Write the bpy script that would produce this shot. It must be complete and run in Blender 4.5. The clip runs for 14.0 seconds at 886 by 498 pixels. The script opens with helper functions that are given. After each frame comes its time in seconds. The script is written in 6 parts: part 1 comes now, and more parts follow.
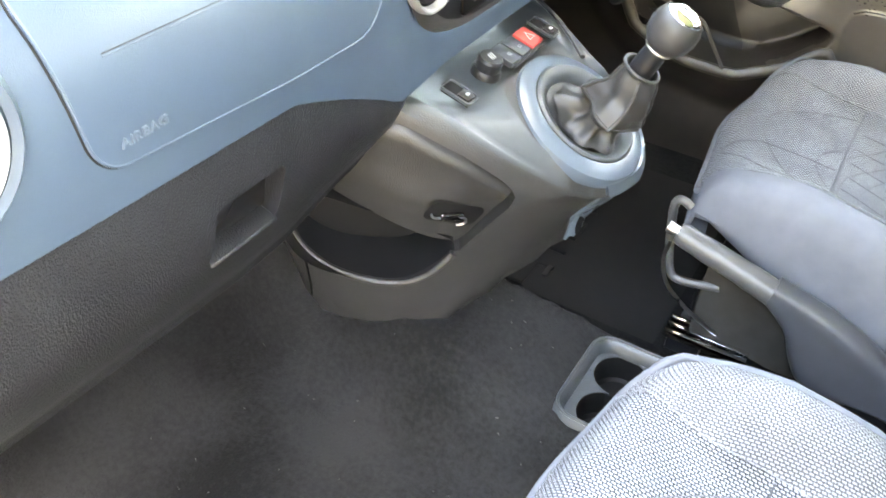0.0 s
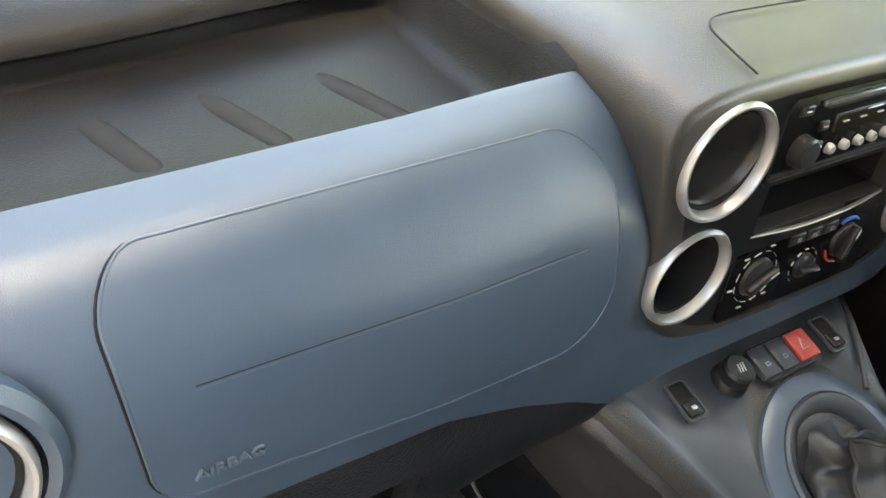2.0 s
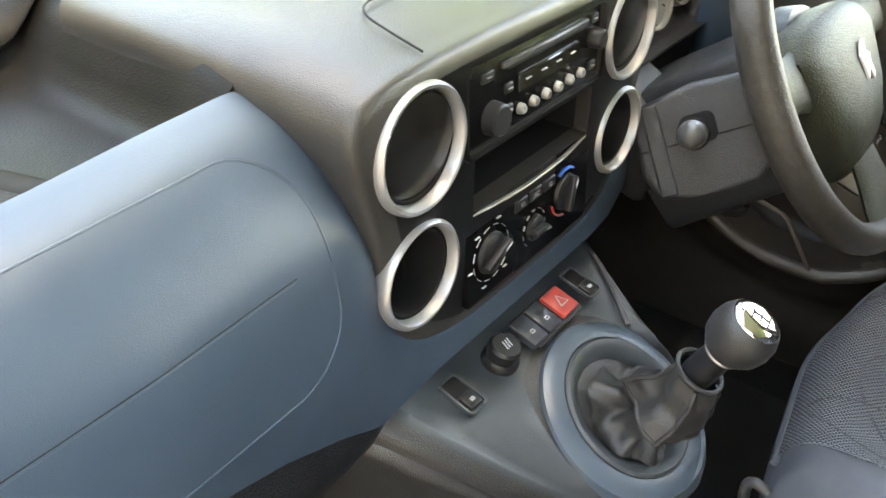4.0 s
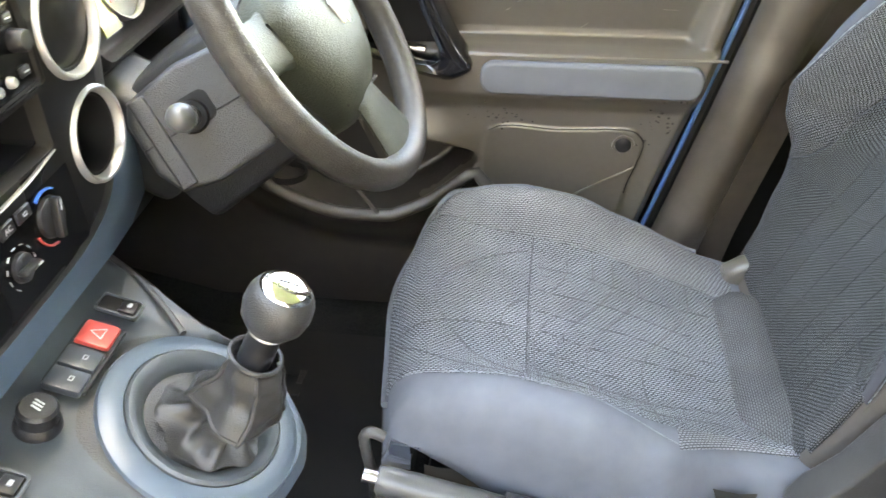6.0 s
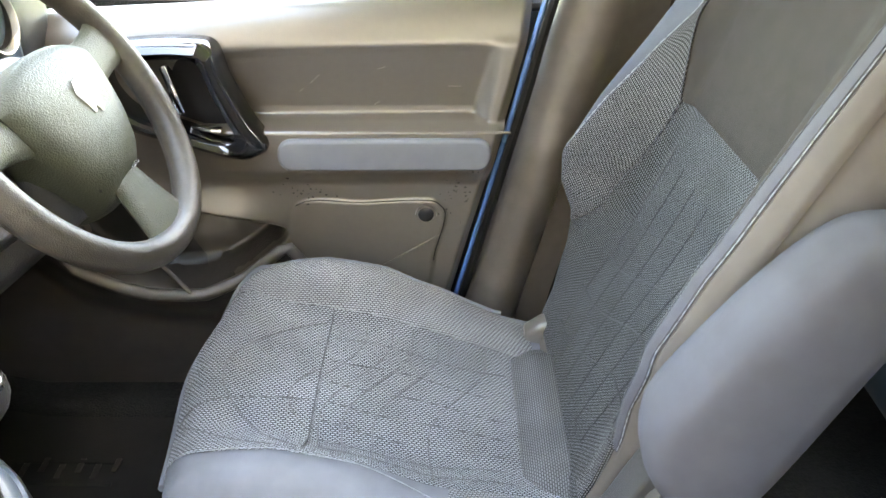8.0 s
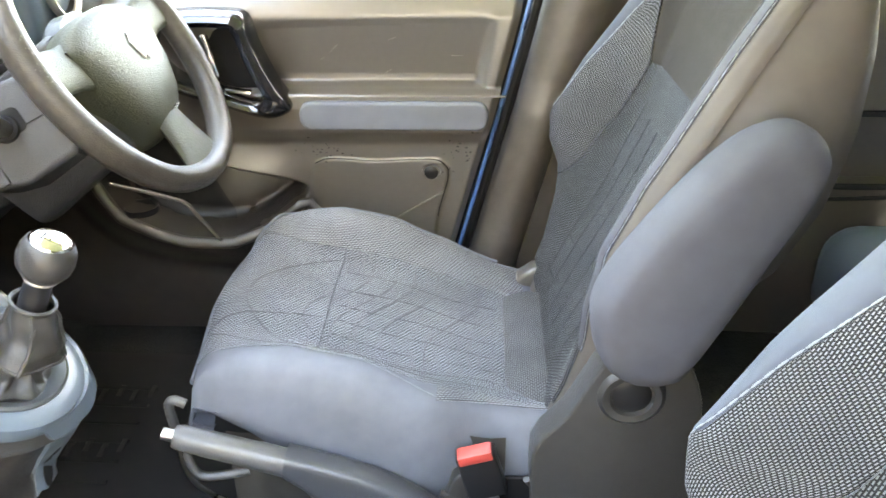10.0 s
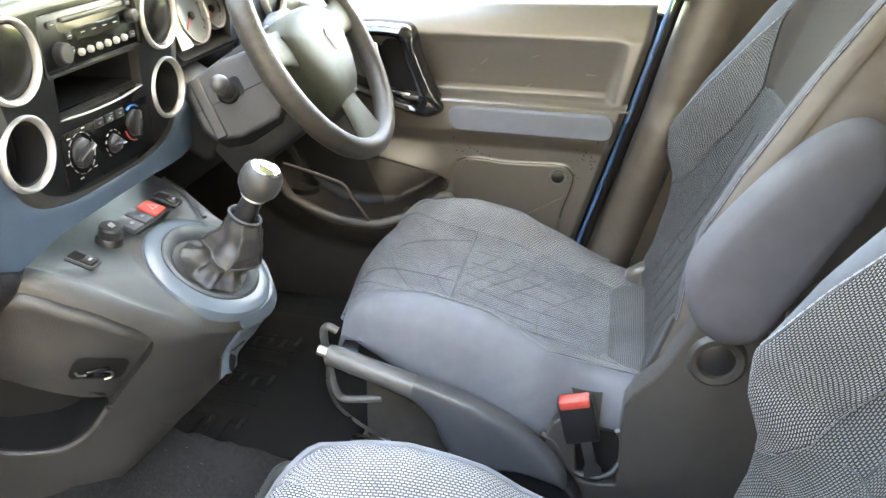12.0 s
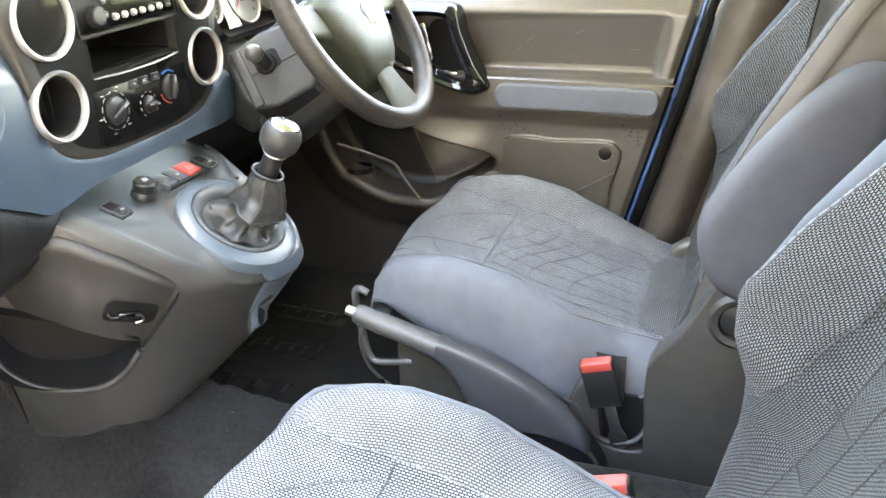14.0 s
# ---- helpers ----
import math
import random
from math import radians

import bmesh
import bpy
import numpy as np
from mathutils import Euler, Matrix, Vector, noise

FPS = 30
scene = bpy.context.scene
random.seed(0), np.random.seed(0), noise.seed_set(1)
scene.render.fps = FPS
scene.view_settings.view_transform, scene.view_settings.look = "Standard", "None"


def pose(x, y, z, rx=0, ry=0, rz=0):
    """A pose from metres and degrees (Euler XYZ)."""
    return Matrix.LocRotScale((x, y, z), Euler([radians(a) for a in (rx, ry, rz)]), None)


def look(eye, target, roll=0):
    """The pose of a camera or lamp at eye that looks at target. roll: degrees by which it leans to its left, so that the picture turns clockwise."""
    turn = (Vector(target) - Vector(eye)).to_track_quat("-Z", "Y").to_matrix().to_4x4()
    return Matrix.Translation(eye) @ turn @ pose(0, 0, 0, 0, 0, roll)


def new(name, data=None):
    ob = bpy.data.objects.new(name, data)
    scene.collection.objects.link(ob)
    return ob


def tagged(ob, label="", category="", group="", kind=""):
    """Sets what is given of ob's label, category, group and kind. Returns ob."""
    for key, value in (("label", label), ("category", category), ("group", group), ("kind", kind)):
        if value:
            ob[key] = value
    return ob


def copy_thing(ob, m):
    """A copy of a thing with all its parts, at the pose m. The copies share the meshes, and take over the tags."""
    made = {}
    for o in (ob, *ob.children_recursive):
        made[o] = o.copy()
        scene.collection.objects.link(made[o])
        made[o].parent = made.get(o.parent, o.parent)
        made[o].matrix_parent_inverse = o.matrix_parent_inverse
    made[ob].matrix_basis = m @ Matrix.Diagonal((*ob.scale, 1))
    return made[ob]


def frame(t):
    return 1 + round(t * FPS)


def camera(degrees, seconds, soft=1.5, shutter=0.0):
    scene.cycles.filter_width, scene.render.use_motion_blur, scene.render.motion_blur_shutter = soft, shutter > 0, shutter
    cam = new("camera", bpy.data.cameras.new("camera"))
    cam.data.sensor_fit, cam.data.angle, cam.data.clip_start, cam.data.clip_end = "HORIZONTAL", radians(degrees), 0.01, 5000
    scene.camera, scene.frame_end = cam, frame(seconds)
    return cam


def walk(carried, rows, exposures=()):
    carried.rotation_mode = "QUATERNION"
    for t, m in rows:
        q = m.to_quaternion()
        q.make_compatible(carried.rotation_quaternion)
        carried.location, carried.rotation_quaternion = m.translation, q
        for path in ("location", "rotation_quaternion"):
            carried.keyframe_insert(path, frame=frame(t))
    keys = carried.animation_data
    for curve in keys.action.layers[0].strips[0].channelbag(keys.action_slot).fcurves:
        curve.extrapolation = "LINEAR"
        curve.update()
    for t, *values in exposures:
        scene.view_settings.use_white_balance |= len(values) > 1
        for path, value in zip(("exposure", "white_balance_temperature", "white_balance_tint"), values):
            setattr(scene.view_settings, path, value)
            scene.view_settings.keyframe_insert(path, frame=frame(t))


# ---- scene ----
cam = camera(56.1, 14.0, shutter=0.18)
PATH = [
    (0, (0.384, -0.76, 1.257), (-0.388, 0.579, -0.012), 2.7),
    (0.5, (0.345, -0.677, 1.29), (-0.579, 0.591, 0.05), 4.1),
    (1, (0.298, -0.615, 1.303), (-0.764, 0.581, 0.103), 4.9),
    (1.5, (0.285, -0.588, 1.317), (-0.935, 0.473, 0.139), 4.7),
    (2, (0.294, -0.575, 1.333), (-1.014, 0.385, 0.164), 7.0),
    (2.2, (0.299, -0.56, 1.343), (-1.025, 0.381, 0.175), 6.9),
    (4.3, (0.292, -0.493, 1.311), (-0.631, 0.881, 0.188), -1.1),
    (4.5, (0.299, -0.484, 1.308), (-0.585, 0.912, 0.181), -2.4),
    (5, (0.306, -0.457, 1.299), (-0.376, 1.042, 0.164), -2.8),
    (5.5, (0.326, -0.445, 1.295), (-0.1, 1.137, 0.148), -2.0),
    (6, (0.364, -0.433, 1.294), (0.158, 1.193, 0.147), -0.8),
    (6.5, (0.429, -0.443, 1.316), (0.313, 1.226, 0.221), -2.0),
    (7, (0.454, -0.444, 1.332), (0.391, 1.266, 0.296), -1.6),
    (7.5, (0.485, -0.441, 1.326), (0.441, 1.277, 0.304), -1.3),
    (7.7, (0.513, -0.438, 1.319), (0.497, 1.284, 0.302), -0.4),
    (9.8, (0.576, -0.603, 1.28), (0.554, 1.146, 0.31), -0.2),
    (10, (0.584, -0.628, 1.285), (0.496, 1.121, 0.318), -0.7),
    (10.5, (0.583, -0.711, 1.283), (0.353, 1.042, 0.348), -1.9),
    (11, (0.555, -0.786, 1.289), (0.318, 0.961, 0.344), -1.2),
    (11.5, (0.566, -0.83, 1.291), (0.304, 0.923, 0.364), -0.5),
    (12, (0.592, -0.853, 1.27), (0.226, 0.917, 0.413), 1.1),
    (12.5, (0.617, -0.897, 1.251), (0.127, 0.862, 0.435), 1.7),
    (13, (0.628, -0.943, 1.247), (0.053, 0.796, 0.444), 0.8),
    (13.5, (0.649, -0.915, 1.23), (0.048, 0.819, 0.433), -0.2),
    (14, (0.718, -0.873, 1.213), (0.107, 0.842, 0.386), -1.8),
]
walk(cam, [(t, look(eye, target, roll)) for t, eye, target, roll in PATH], [(0, 6.60, 9700, 10), (0.6, 6.00, 9700, 10), (1.5, 4.90, 9700, 10), (2.2, 4.78, 9700, 10), (4.3, 5.30, 9700, 10), (4.6, 5.50, 9700, 10), (5.1, 6.00, 9700, 10), (5.6, 6.25, 9700, 10), (7.7, 6.22, 9700, 10), (9.8, 6.48, 9700, 10), (10.5, 6.34, 9700, 10), (11.5, 6.48, 9700, 10), (12.2, 6.18, 9700, 10), (13.2, 6.20, 9700, 10), (14, 6.38, 9700, 10)])

# ---- world, sun ----
SUN_EL, SUN_AZ = radians(50), radians(88)
world = bpy.data.worlds.new("sky")
scene.world = world
world.use_nodes = True
wn = world.node_tree
sky = wn.nodes.new("ShaderNodeTexSky")
sky.sky_type, sky.sun_disc = "NISHITA", False
sky.sun_elevation, sky.sun_rotation = SUN_EL, SUN_AZ
wn.nodes["Background"].inputs["Strength"].default_value = 0.15
wn.links.new(sky.outputs[0], wn.nodes["Background"].inputs["Color"])
sun = new("sun", bpy.data.lights.new("sun", "SUN"))
sun.data.energy, sun.data.angle, sun.data.color = 3.5, radians(0.6), (1.0, 0.95, 0.86)
sun.matrix_world = look((4 * math.sin(SUN_AZ), 4 * math.cos(SUN_AZ), 4 * math.tan(SUN_EL)), (0, 0, 0))


# ---- materials ----
def material(name, color, rough=0.5, metal=0.0, var=0.12, scale=40.0, bump=0.0, bump_scale=900.0, coat=0.0, spec=0.5, sheen=0.0, stain=0.0, even=False):
    """A surface with fine variation, larger stains and grain relief; even keeps its gloss uniform."""
    m = bpy.data.materials.new(name)
    m.use_nodes = True
    nt = m.node_tree
    b = nt.nodes["Principled BSDF"]
    b.inputs["Roughness"].default_value, b.inputs["Metallic"].default_value = rough, metal
    b.inputs["Specular IOR Level"].default_value = spec
    b.inputs["Coat Weight"].default_value = coat
    b.inputs["Sheen Weight"].default_value = sheen
    tc = nt.nodes.new("ShaderNodeTexCoord")
    n1 = nt.nodes.new("ShaderNodeTexNoise")
    n1.inputs["Scale"].default_value, n1.inputs["Detail"].default_value = scale, 6
    nt.links.new(tc.outputs["Object"], n1.inputs["Vector"])
    n2 = nt.nodes.new("ShaderNodeTexNoise")
    n2.inputs["Scale"].default_value, n2.inputs["Detail"].default_value = 5.0, 4
    nt.links.new(tc.outputs["Object"], n2.inputs["Vector"])
    add = nt.nodes.new("ShaderNodeMath")
    add.operation = "MULTIPLY_ADD"
    add.inputs[1].default_value = (0.15 if even else 0.5) + stain
    nt.links.new(n2.outputs[0], add.inputs[0])
    half = nt.nodes.new("ShaderNodeMath")
    half.operation = "MULTIPLY"
    half.inputs[1].default_value = 0.5
    nt.links.new(n1.outputs[0], half.inputs[0])
    nt.links.new(half.outputs[0], add.inputs[2])
    ramp = nt.nodes.new("ShaderNodeMapRange")
    middle = (0.325 if even else 0.5) + 0.5 * stain
    ramp.inputs["From Min"].default_value, ramp.inputs["From Max"].default_value = middle - 0.16, middle + 0.16
    ramp.inputs["To Min"].default_value, ramp.inputs["To Max"].default_value = 1 - var, 1 + var
    nt.links.new(add.outputs[0], ramp.inputs[0])
    mul = nt.nodes.new("ShaderNodeVectorMath")
    mul.operation = "SCALE"
    mul.inputs[0].default_value = color
    nt.links.new(ramp.outputs[0], mul.inputs["Scale"])
    nt.links.new(mul.outputs[0], b.inputs["Base Color"])
    rr = nt.nodes.new("ShaderNodeMapRange")
    rr.inputs["From Min"].default_value, rr.inputs["From Max"].default_value = 0.3, 0.7
    rr.inputs["To Min"].default_value, rr.inputs["To Max"].default_value = max(rough - 0.06, 0.02), min(rough + 0.06, 1)
    nt.links.new(n2.outputs[0], rr.inputs[0])
    if not even:
        nt.links.new(rr.outputs[0], b.inputs["Roughness"])
    if bump:
        v = nt.nodes.new("ShaderNodeTexVoronoi")
        v.inputs["Scale"].default_value = bump_scale
        nt.links.new(tc.outputs["Object"], v.inputs["Vector"])
        bp = nt.nodes.new("ShaderNodeBump")
        bp.inputs["Strength"].default_value, bp.inputs["Distance"].default_value = bump, 0.0008
        nt.links.new(v.outputs["Distance"], bp.inputs["Height"])
        nt.links.new(bp.outputs[0], b.inputs["Normal"])
    return m


def weave(name, dark, light, step_u, step_v, share, rough=0.9, slant=0.0):
    """A woven cloth: small pale threads in staggered rows on a dark ground, by the mesh's metric UV."""
    m = bpy.data.materials.new(name)
    m.use_nodes = True
    nt = m.node_tree
    b = nt.nodes["Principled BSDF"]
    b.inputs["Roughness"].default_value = rough
    b.inputs["Specular IOR Level"].default_value = 0.25
    uv = nt.nodes.new("ShaderNodeTexCoord")
    mp = nt.nodes.new("ShaderNodeMapping")
    mp.inputs["Scale"].default_value = (1 / step_u, 1 / step_u, 1)
    mp.inputs["Rotation"].default_value = (0, 0, slant)
    nt.links.new(uv.outputs["UV"], mp.inputs["Vector"])
    br = nt.nodes.new("ShaderNodeTexBrick")
    br.offset, br.squash = 0.5, 1.0
    for key, value in (("Color1", (*light, 1)), ("Color2", (*[c * 0.95 for c in light], 1)), ("Mortar", (*dark, 1)), ("Scale", 1.0), ("Mortar Size", share),
                       ("Mortar Smooth", 0.5), ("Bias", 0.0), ("Brick Width", step_v / step_u), ("Row Height", 1.0)):
        br.inputs[key].default_value = value
    nt.links.new(mp.outputs[0], br.inputs["Vector"])
    n = nt.nodes.new("ShaderNodeTexNoise")
    n.inputs["Scale"].default_value, n.inputs["Detail"].default_value = 14.0, 8
    nt.links.new(uv.outputs["Object"], n.inputs["Vector"])
    mr = nt.nodes.new("ShaderNodeMapRange")
    mr.inputs["From Min"].default_value, mr.inputs["From Max"].default_value = 0.3, 0.7
    mr.inputs["To Min"].default_value, mr.inputs["To Max"].default_value = 0.82, 1.15
    nt.links.new(n.outputs[0], mr.inputs[0])
    mul = nt.nodes.new("ShaderNodeVectorMath")
    mul.operation = "SCALE"
    nt.links.new(br.outputs["Color"], mul.inputs[0])
    nt.links.new(mr.outputs[0], mul.inputs["Scale"])
    nt.links.new(mul.outputs[0], b.inputs["Base Color"])
    bp = nt.nodes.new("ShaderNodeBump")
    bp.inputs["Strength"].default_value, bp.inputs["Distance"].default_value, bp.invert = 0.5, 0.0006, True
    nt.links.new(br.outputs["Fac"], bp.inputs["Height"])
    nt.links.new(bp.outputs[0], b.inputs["Normal"])
    return m


def glass(name, color=(1, 1, 1), rough=0.0):
    m = bpy.data.materials.new(name)
    m.use_nodes = True
    b = m.node_tree.nodes["Principled BSDF"]
    b.inputs["Base Color"].default_value = (*color, 1)
    b.inputs["Roughness"].default_value = rough
    b.inputs["Transmission Weight"].default_value = 1.0
    b.inputs["IOR"].default_value = 1.45
    return m


BLUE = material("blue_grained_plastic", (0.0305, 0.0485, 0.0705), 0.40, var=0.05, bump=0.12, bump_scale=1300, spec=0.5)
BLUE_LIGHT = material("pale_blue_plastic", (0.060, 0.080, 0.102), 0.38, var=0.05, bump=0.08, bump_scale=1300)
BLACK = material("black_grained_plastic", (0.0108, 0.0113, 0.0127), 0.36, var=0.2, bump=0.65, bump_scale=620, stain=0.2, spec=0.32)
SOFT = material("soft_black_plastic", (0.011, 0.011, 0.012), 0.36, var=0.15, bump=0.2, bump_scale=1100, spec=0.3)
GREY = material("charcoal_plastic", (0.0246, 0.0240, 0.0236), 0.40, var=0.18, bump=0.5, bump_scale=800, stain=0.2, spec=0.6)
DOOR = material("charcoal_door_plastic", (0.074, 0.0635, 0.0535), 0.30, var=0.08, scale=90, bump=0.10, bump_scale=620, spec=0.9, even=True)
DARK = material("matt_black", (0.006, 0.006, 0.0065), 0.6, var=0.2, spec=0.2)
GLOSS = material("gloss_black", (0.008, 0.008, 0.009), 0.08, var=0.1, coat=0.3)
SMOKED = material("smoked_flap", (0.0085, 0.0080, 0.0072), 0.20, var=0.1, spec=0.3)
SILVER = material("satin_silver", (0.31, 0.306, 0.302), 0.35, metal=0.6, var=0.05)
CHROME = material("chrome", (0.85, 0.85, 0.86), 0.06, metal=1.0, var=0.03)
STEEL = material("zinc_steel", (0.45, 0.45, 0.46), 0.3, metal=1.0, var=0.15)
RED = material("red_plastic", (0.37, 0.045, 0.036), 0.4, var=0.06)
BLUEMARK = material("blue_print", (0.03, 0.15, 0.55), 0.5, var=0.05)
WHITE = material("white_print", (0.33, 0.33, 0.33), 0.5, var=0.04)
PEARL = material("pearl_button", (0.25, 0.245, 0.23), 0.3, metal=0.3, var=0.05)
DISPLAY = material("amber_display", (0.013, 0.0125, 0.008), 0.15, var=0.15)
DIAL = material("dial_face", (0.085, 0.093, 0.092), 0.4, var=0.05)
CARPET = material("charcoal_carpet", (0.0120, 0.0120, 0.0124), 0.95, var=0.55, scale=150, bump=1.0, bump_scale=300, spec=0.1, sheen=0.03, stain=0.6)
RUBBER = material("black_rubber_mat", (0.006, 0.006, 0.0063), 0.7, var=0.3, bump=0.3, bump_scale=500, stain=0.3, spec=0.3)
LEATHER = material("black_leather", (0.027, 0.026, 0.0255), 0.38, var=0.2, bump=0.35, bump_scale=800, spec=0.4)
WHEEL = material("worn_wheel_rim", (0.037, 0.0325, 0.0280), 0.38, var=0.3, scale=120, bump=0.35, bump_scale=700, stain=0.5, spec=0.3)
VINYL = material("slate_side_cloth", (0.104, 0.111, 0.130), 0.85, var=0.1, bump=0.2, bump_scale=1800, spec=0.2, stain=0.2)
TAUPE = material("taupe_side_cloth", (0.070, 0.061, 0.055), 0.85, var=0.1, bump=0.2, bump_scale=1800, spec=0.2, stain=0.2)
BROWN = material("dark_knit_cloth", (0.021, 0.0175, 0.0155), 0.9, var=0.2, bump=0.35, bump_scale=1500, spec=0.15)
PIPING = material("pale_blue_piping", (0.112, 0.120, 0.137), 0.8, var=0.1, bump=0.2, bump_scale=1500, spec=0.2)
THREAD = material("grey_thread", (0.15, 0.16, 0.175), 0.8, var=0.1)
QUILT = material("flat_quilting_thread", (0.070, 0.073, 0.081), 0.9, var=0.1)
BACKQUILT = material("dark_quilting_thread", (0.013, 0.0145, 0.017), 0.9, var=0.1)
DARKTHREAD = material("dark_thread", (0.041, 0.044, 0.052), 0.9, var=0.1)
INSERT = weave("woven_seat_insert", (0.022, 0.024, 0.030), (0.252, 0.262, 0.285), 0.0034, 0.0057, 0.30, slant=math.pi / 2 + 0.10)
MESH = weave("woven_seat_mesh", (0.046, 0.047, 0.053), (0.225, 0.230, 0.245), 0.0034, 0.0057, 0.28, slant=math.pi / 2 + 0.10)
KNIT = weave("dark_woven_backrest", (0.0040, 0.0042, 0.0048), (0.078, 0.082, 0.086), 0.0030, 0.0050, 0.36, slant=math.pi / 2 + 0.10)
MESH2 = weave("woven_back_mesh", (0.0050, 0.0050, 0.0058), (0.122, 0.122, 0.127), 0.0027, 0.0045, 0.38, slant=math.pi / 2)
COPPER = material("copper", (0.45, 0.20, 0.12), 0.4, metal=0.8, var=0.2, scale=200)
ROLL = weave("woven_roll", (0.026, 0.027, 0.030), (0.098, 0.101, 0.108), 0.0030, 0.0050, 0.28, slant=math.pi / 2)
PAINT = material("metallic_blue_paint", (0.05, 0.12, 0.25), 0.25, metal=0.3, var=0.05, coat=0.6)
LINING = material("grey_headlining", (0.45, 0.44, 0.42), 0.95, var=0.06, bump=0.2, bump_scale=900)
GRASS = material("lawn", (0.10, 0.17, 0.03), 0.9, var=0.5, scale=3)
GRAVEL = material("worn_tarmac", (0.050, 0.047, 0.042), 0.9, var=0.3, scale=30)
LIGHT_WALL = material("tan_light_wall", (0.38, 0.325, 0.272), 0.9, var=0.35, scale=12, stain=0.3)
LEAF = material("hedge_leaf", (0.07, 0.13, 0.025), 0.7, var=0.4, scale=8)
CLEAR = glass("clear_glass", (0.96, 1.0, 0.98))
DECK = material("slate_deck_plastic", (0.048, 0.054, 0.058), 0.42, var=0.1, bump=0.15, bump_scale=1200, stain=0.2, spec=0.4)
DUSTY = material("dusty_black_tray", (0.0056, 0.0056, 0.0058), 0.45, var=0.3, scale=18, bump=0.22, bump_scale=700, stain=0.8, spec=0.10)
SATIN = material("satin_grey_grip", (0.062, 0.062, 0.063), 0.35, var=0.15, bump=0.15, bump_scale=900, stain=0.3)
BORDER = material("slate_border_cloth", (0.048, 0.054, 0.068), 0.85, var=0.1, bump=0.25, bump_scale=1800, spec=0.2, stain=0.2)
# Olive base colour holds the greenish reflection on the black hub and spokes.
HUBPAD = material("hub_green_reflection", (0.034, 0.036, 0.025), 0.50, var=0.12, bump=0.6, bump_scale=520, stain=0.2, spec=0.22)
ARMCLOTH = material("dark_slate_arm_cloth", (0.046, 0.046, 0.054), 0.85, var=0.12, bump=0.25, bump_scale=1800, spec=0.2, stain=0.2)
TREAD = material("worn_rubber_tread", (0.0075, 0.0077, 0.008), 0.60, var=0.3, bump=0.2, bump_scale=600)
PILLAR = material("brown_grey_pillar_plastic", (0.080, 0.068, 0.060), 0.36, var=0.14, bump=0.2, bump_scale=900, stain=0.3, spec=0.4)
POD = material("black_pod_plastic", (0.026, 0.0243, 0.0222), 0.36, var=0.15, bump=0.25, bump_scale=1100, spec=0.5)
FRONT = material("gloss_black_front", (0.0045, 0.0045, 0.0047), 0.30, var=0.15, bump=0.1, bump_scale=1100, spec=0.20)
PAD = material("soft_black_pad", (0.025, 0.0235, 0.0215), 0.42, var=0.15, bump=0.25, bump_scale=900, spec=0.32)
DUST = material("dust_streak", (0.0085, 0.0084, 0.0082), 0.6, var=0.5, scale=60, spec=0.1)
LEVER = material("slate_lever_plastic", (0.040, 0.042, 0.048), 0.38, var=0.12, bump=0.15, bump_scale=1000, stain=0.3)
RIMGREY = material("charcoal_pocket_rim", (0.078, 0.071, 0.065), 0.36, var=0.12, bump=0.15, bump_scale=900)
PANEL = material("black_panel_plastic", (0.0030, 0.0030, 0.0032), 0.24, var=0.1, spec=0.10)
BADGE = material("bright_badge", (0.72, 0.72, 0.70), 0.35, metal=0.2, var=0.05)
TRAY = material("slate_tray_plastic", (0.046, 0.051, 0.056), 0.36, var=0.12, bump=0.15, bump_scale=900, stain=0.3)
LINT = material("grey_lint", (0.075, 0.072, 0.066), 0.9, var=0.3)
COLUMN = material("grained_column_plastic", (0.022, 0.0228, 0.025), 0.42, var=0.15, bump=0.6, bump_scale=800, stain=0.2)
PADCLOTH = material("slate_pad_cloth", (0.108, 0.114, 0.132), 0.8, var=0.08, bump=0.2, bump_scale=1600, spec=0.25, stain=0.2)
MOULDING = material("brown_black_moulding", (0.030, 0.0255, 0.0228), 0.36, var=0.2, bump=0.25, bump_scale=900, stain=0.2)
ROCKER = material("slate_rocker", (0.030, 0.034, 0.040), 0.35, var=0.1)
LIP = material("dull_tray_edge", (0.15, 0.145, 0.12), 0.35, metal=0.4, var=0.1)
SCUFF = material("dark_scuff", (0.020, 0.018, 0.016), 0.7, var=0.2)
WORN = material("worn_rim_skin", (0.11, 0.10, 0.09), 0.6, var=0.3)
TRIMBROWN = material("brown_charcoal_trim", (0.0265, 0.0248, 0.0235), 0.42, var=0.16, bump=0.3, bump_scale=900, stain=0.3, spec=0.4)
SCRATCH = material("pale_scratch", (0.30, 0.27, 0.24), 0.6, var=0.2)
GLOVE = material("smooth_black_handle", (0.005, 0.005, 0.0054), 0.28, var=0.1, spec=0.3)
SKIRT = material("grey_skirt_cloth", (0.040, 0.037, 0.033), 0.95, var=0.2, bump=0.4, bump_scale=1500, spec=0.1, stain=0.3)
LCD = material("yellow_green_display", (0.085, 0.09, 0.006), 0.2, var=0.1)


# ---- mesh helpers ----
def thing(name, place, label, category, group="", kind=""):
    ob = new(name)
    ob.location = place
    ob.empty_display_size = 0.05
    return tagged(ob, label, category, group, kind)


def base_of(ob):
    at = Vector((0, 0, 0))
    while ob:
        at += ob.location
        ob = ob.parent
    return at


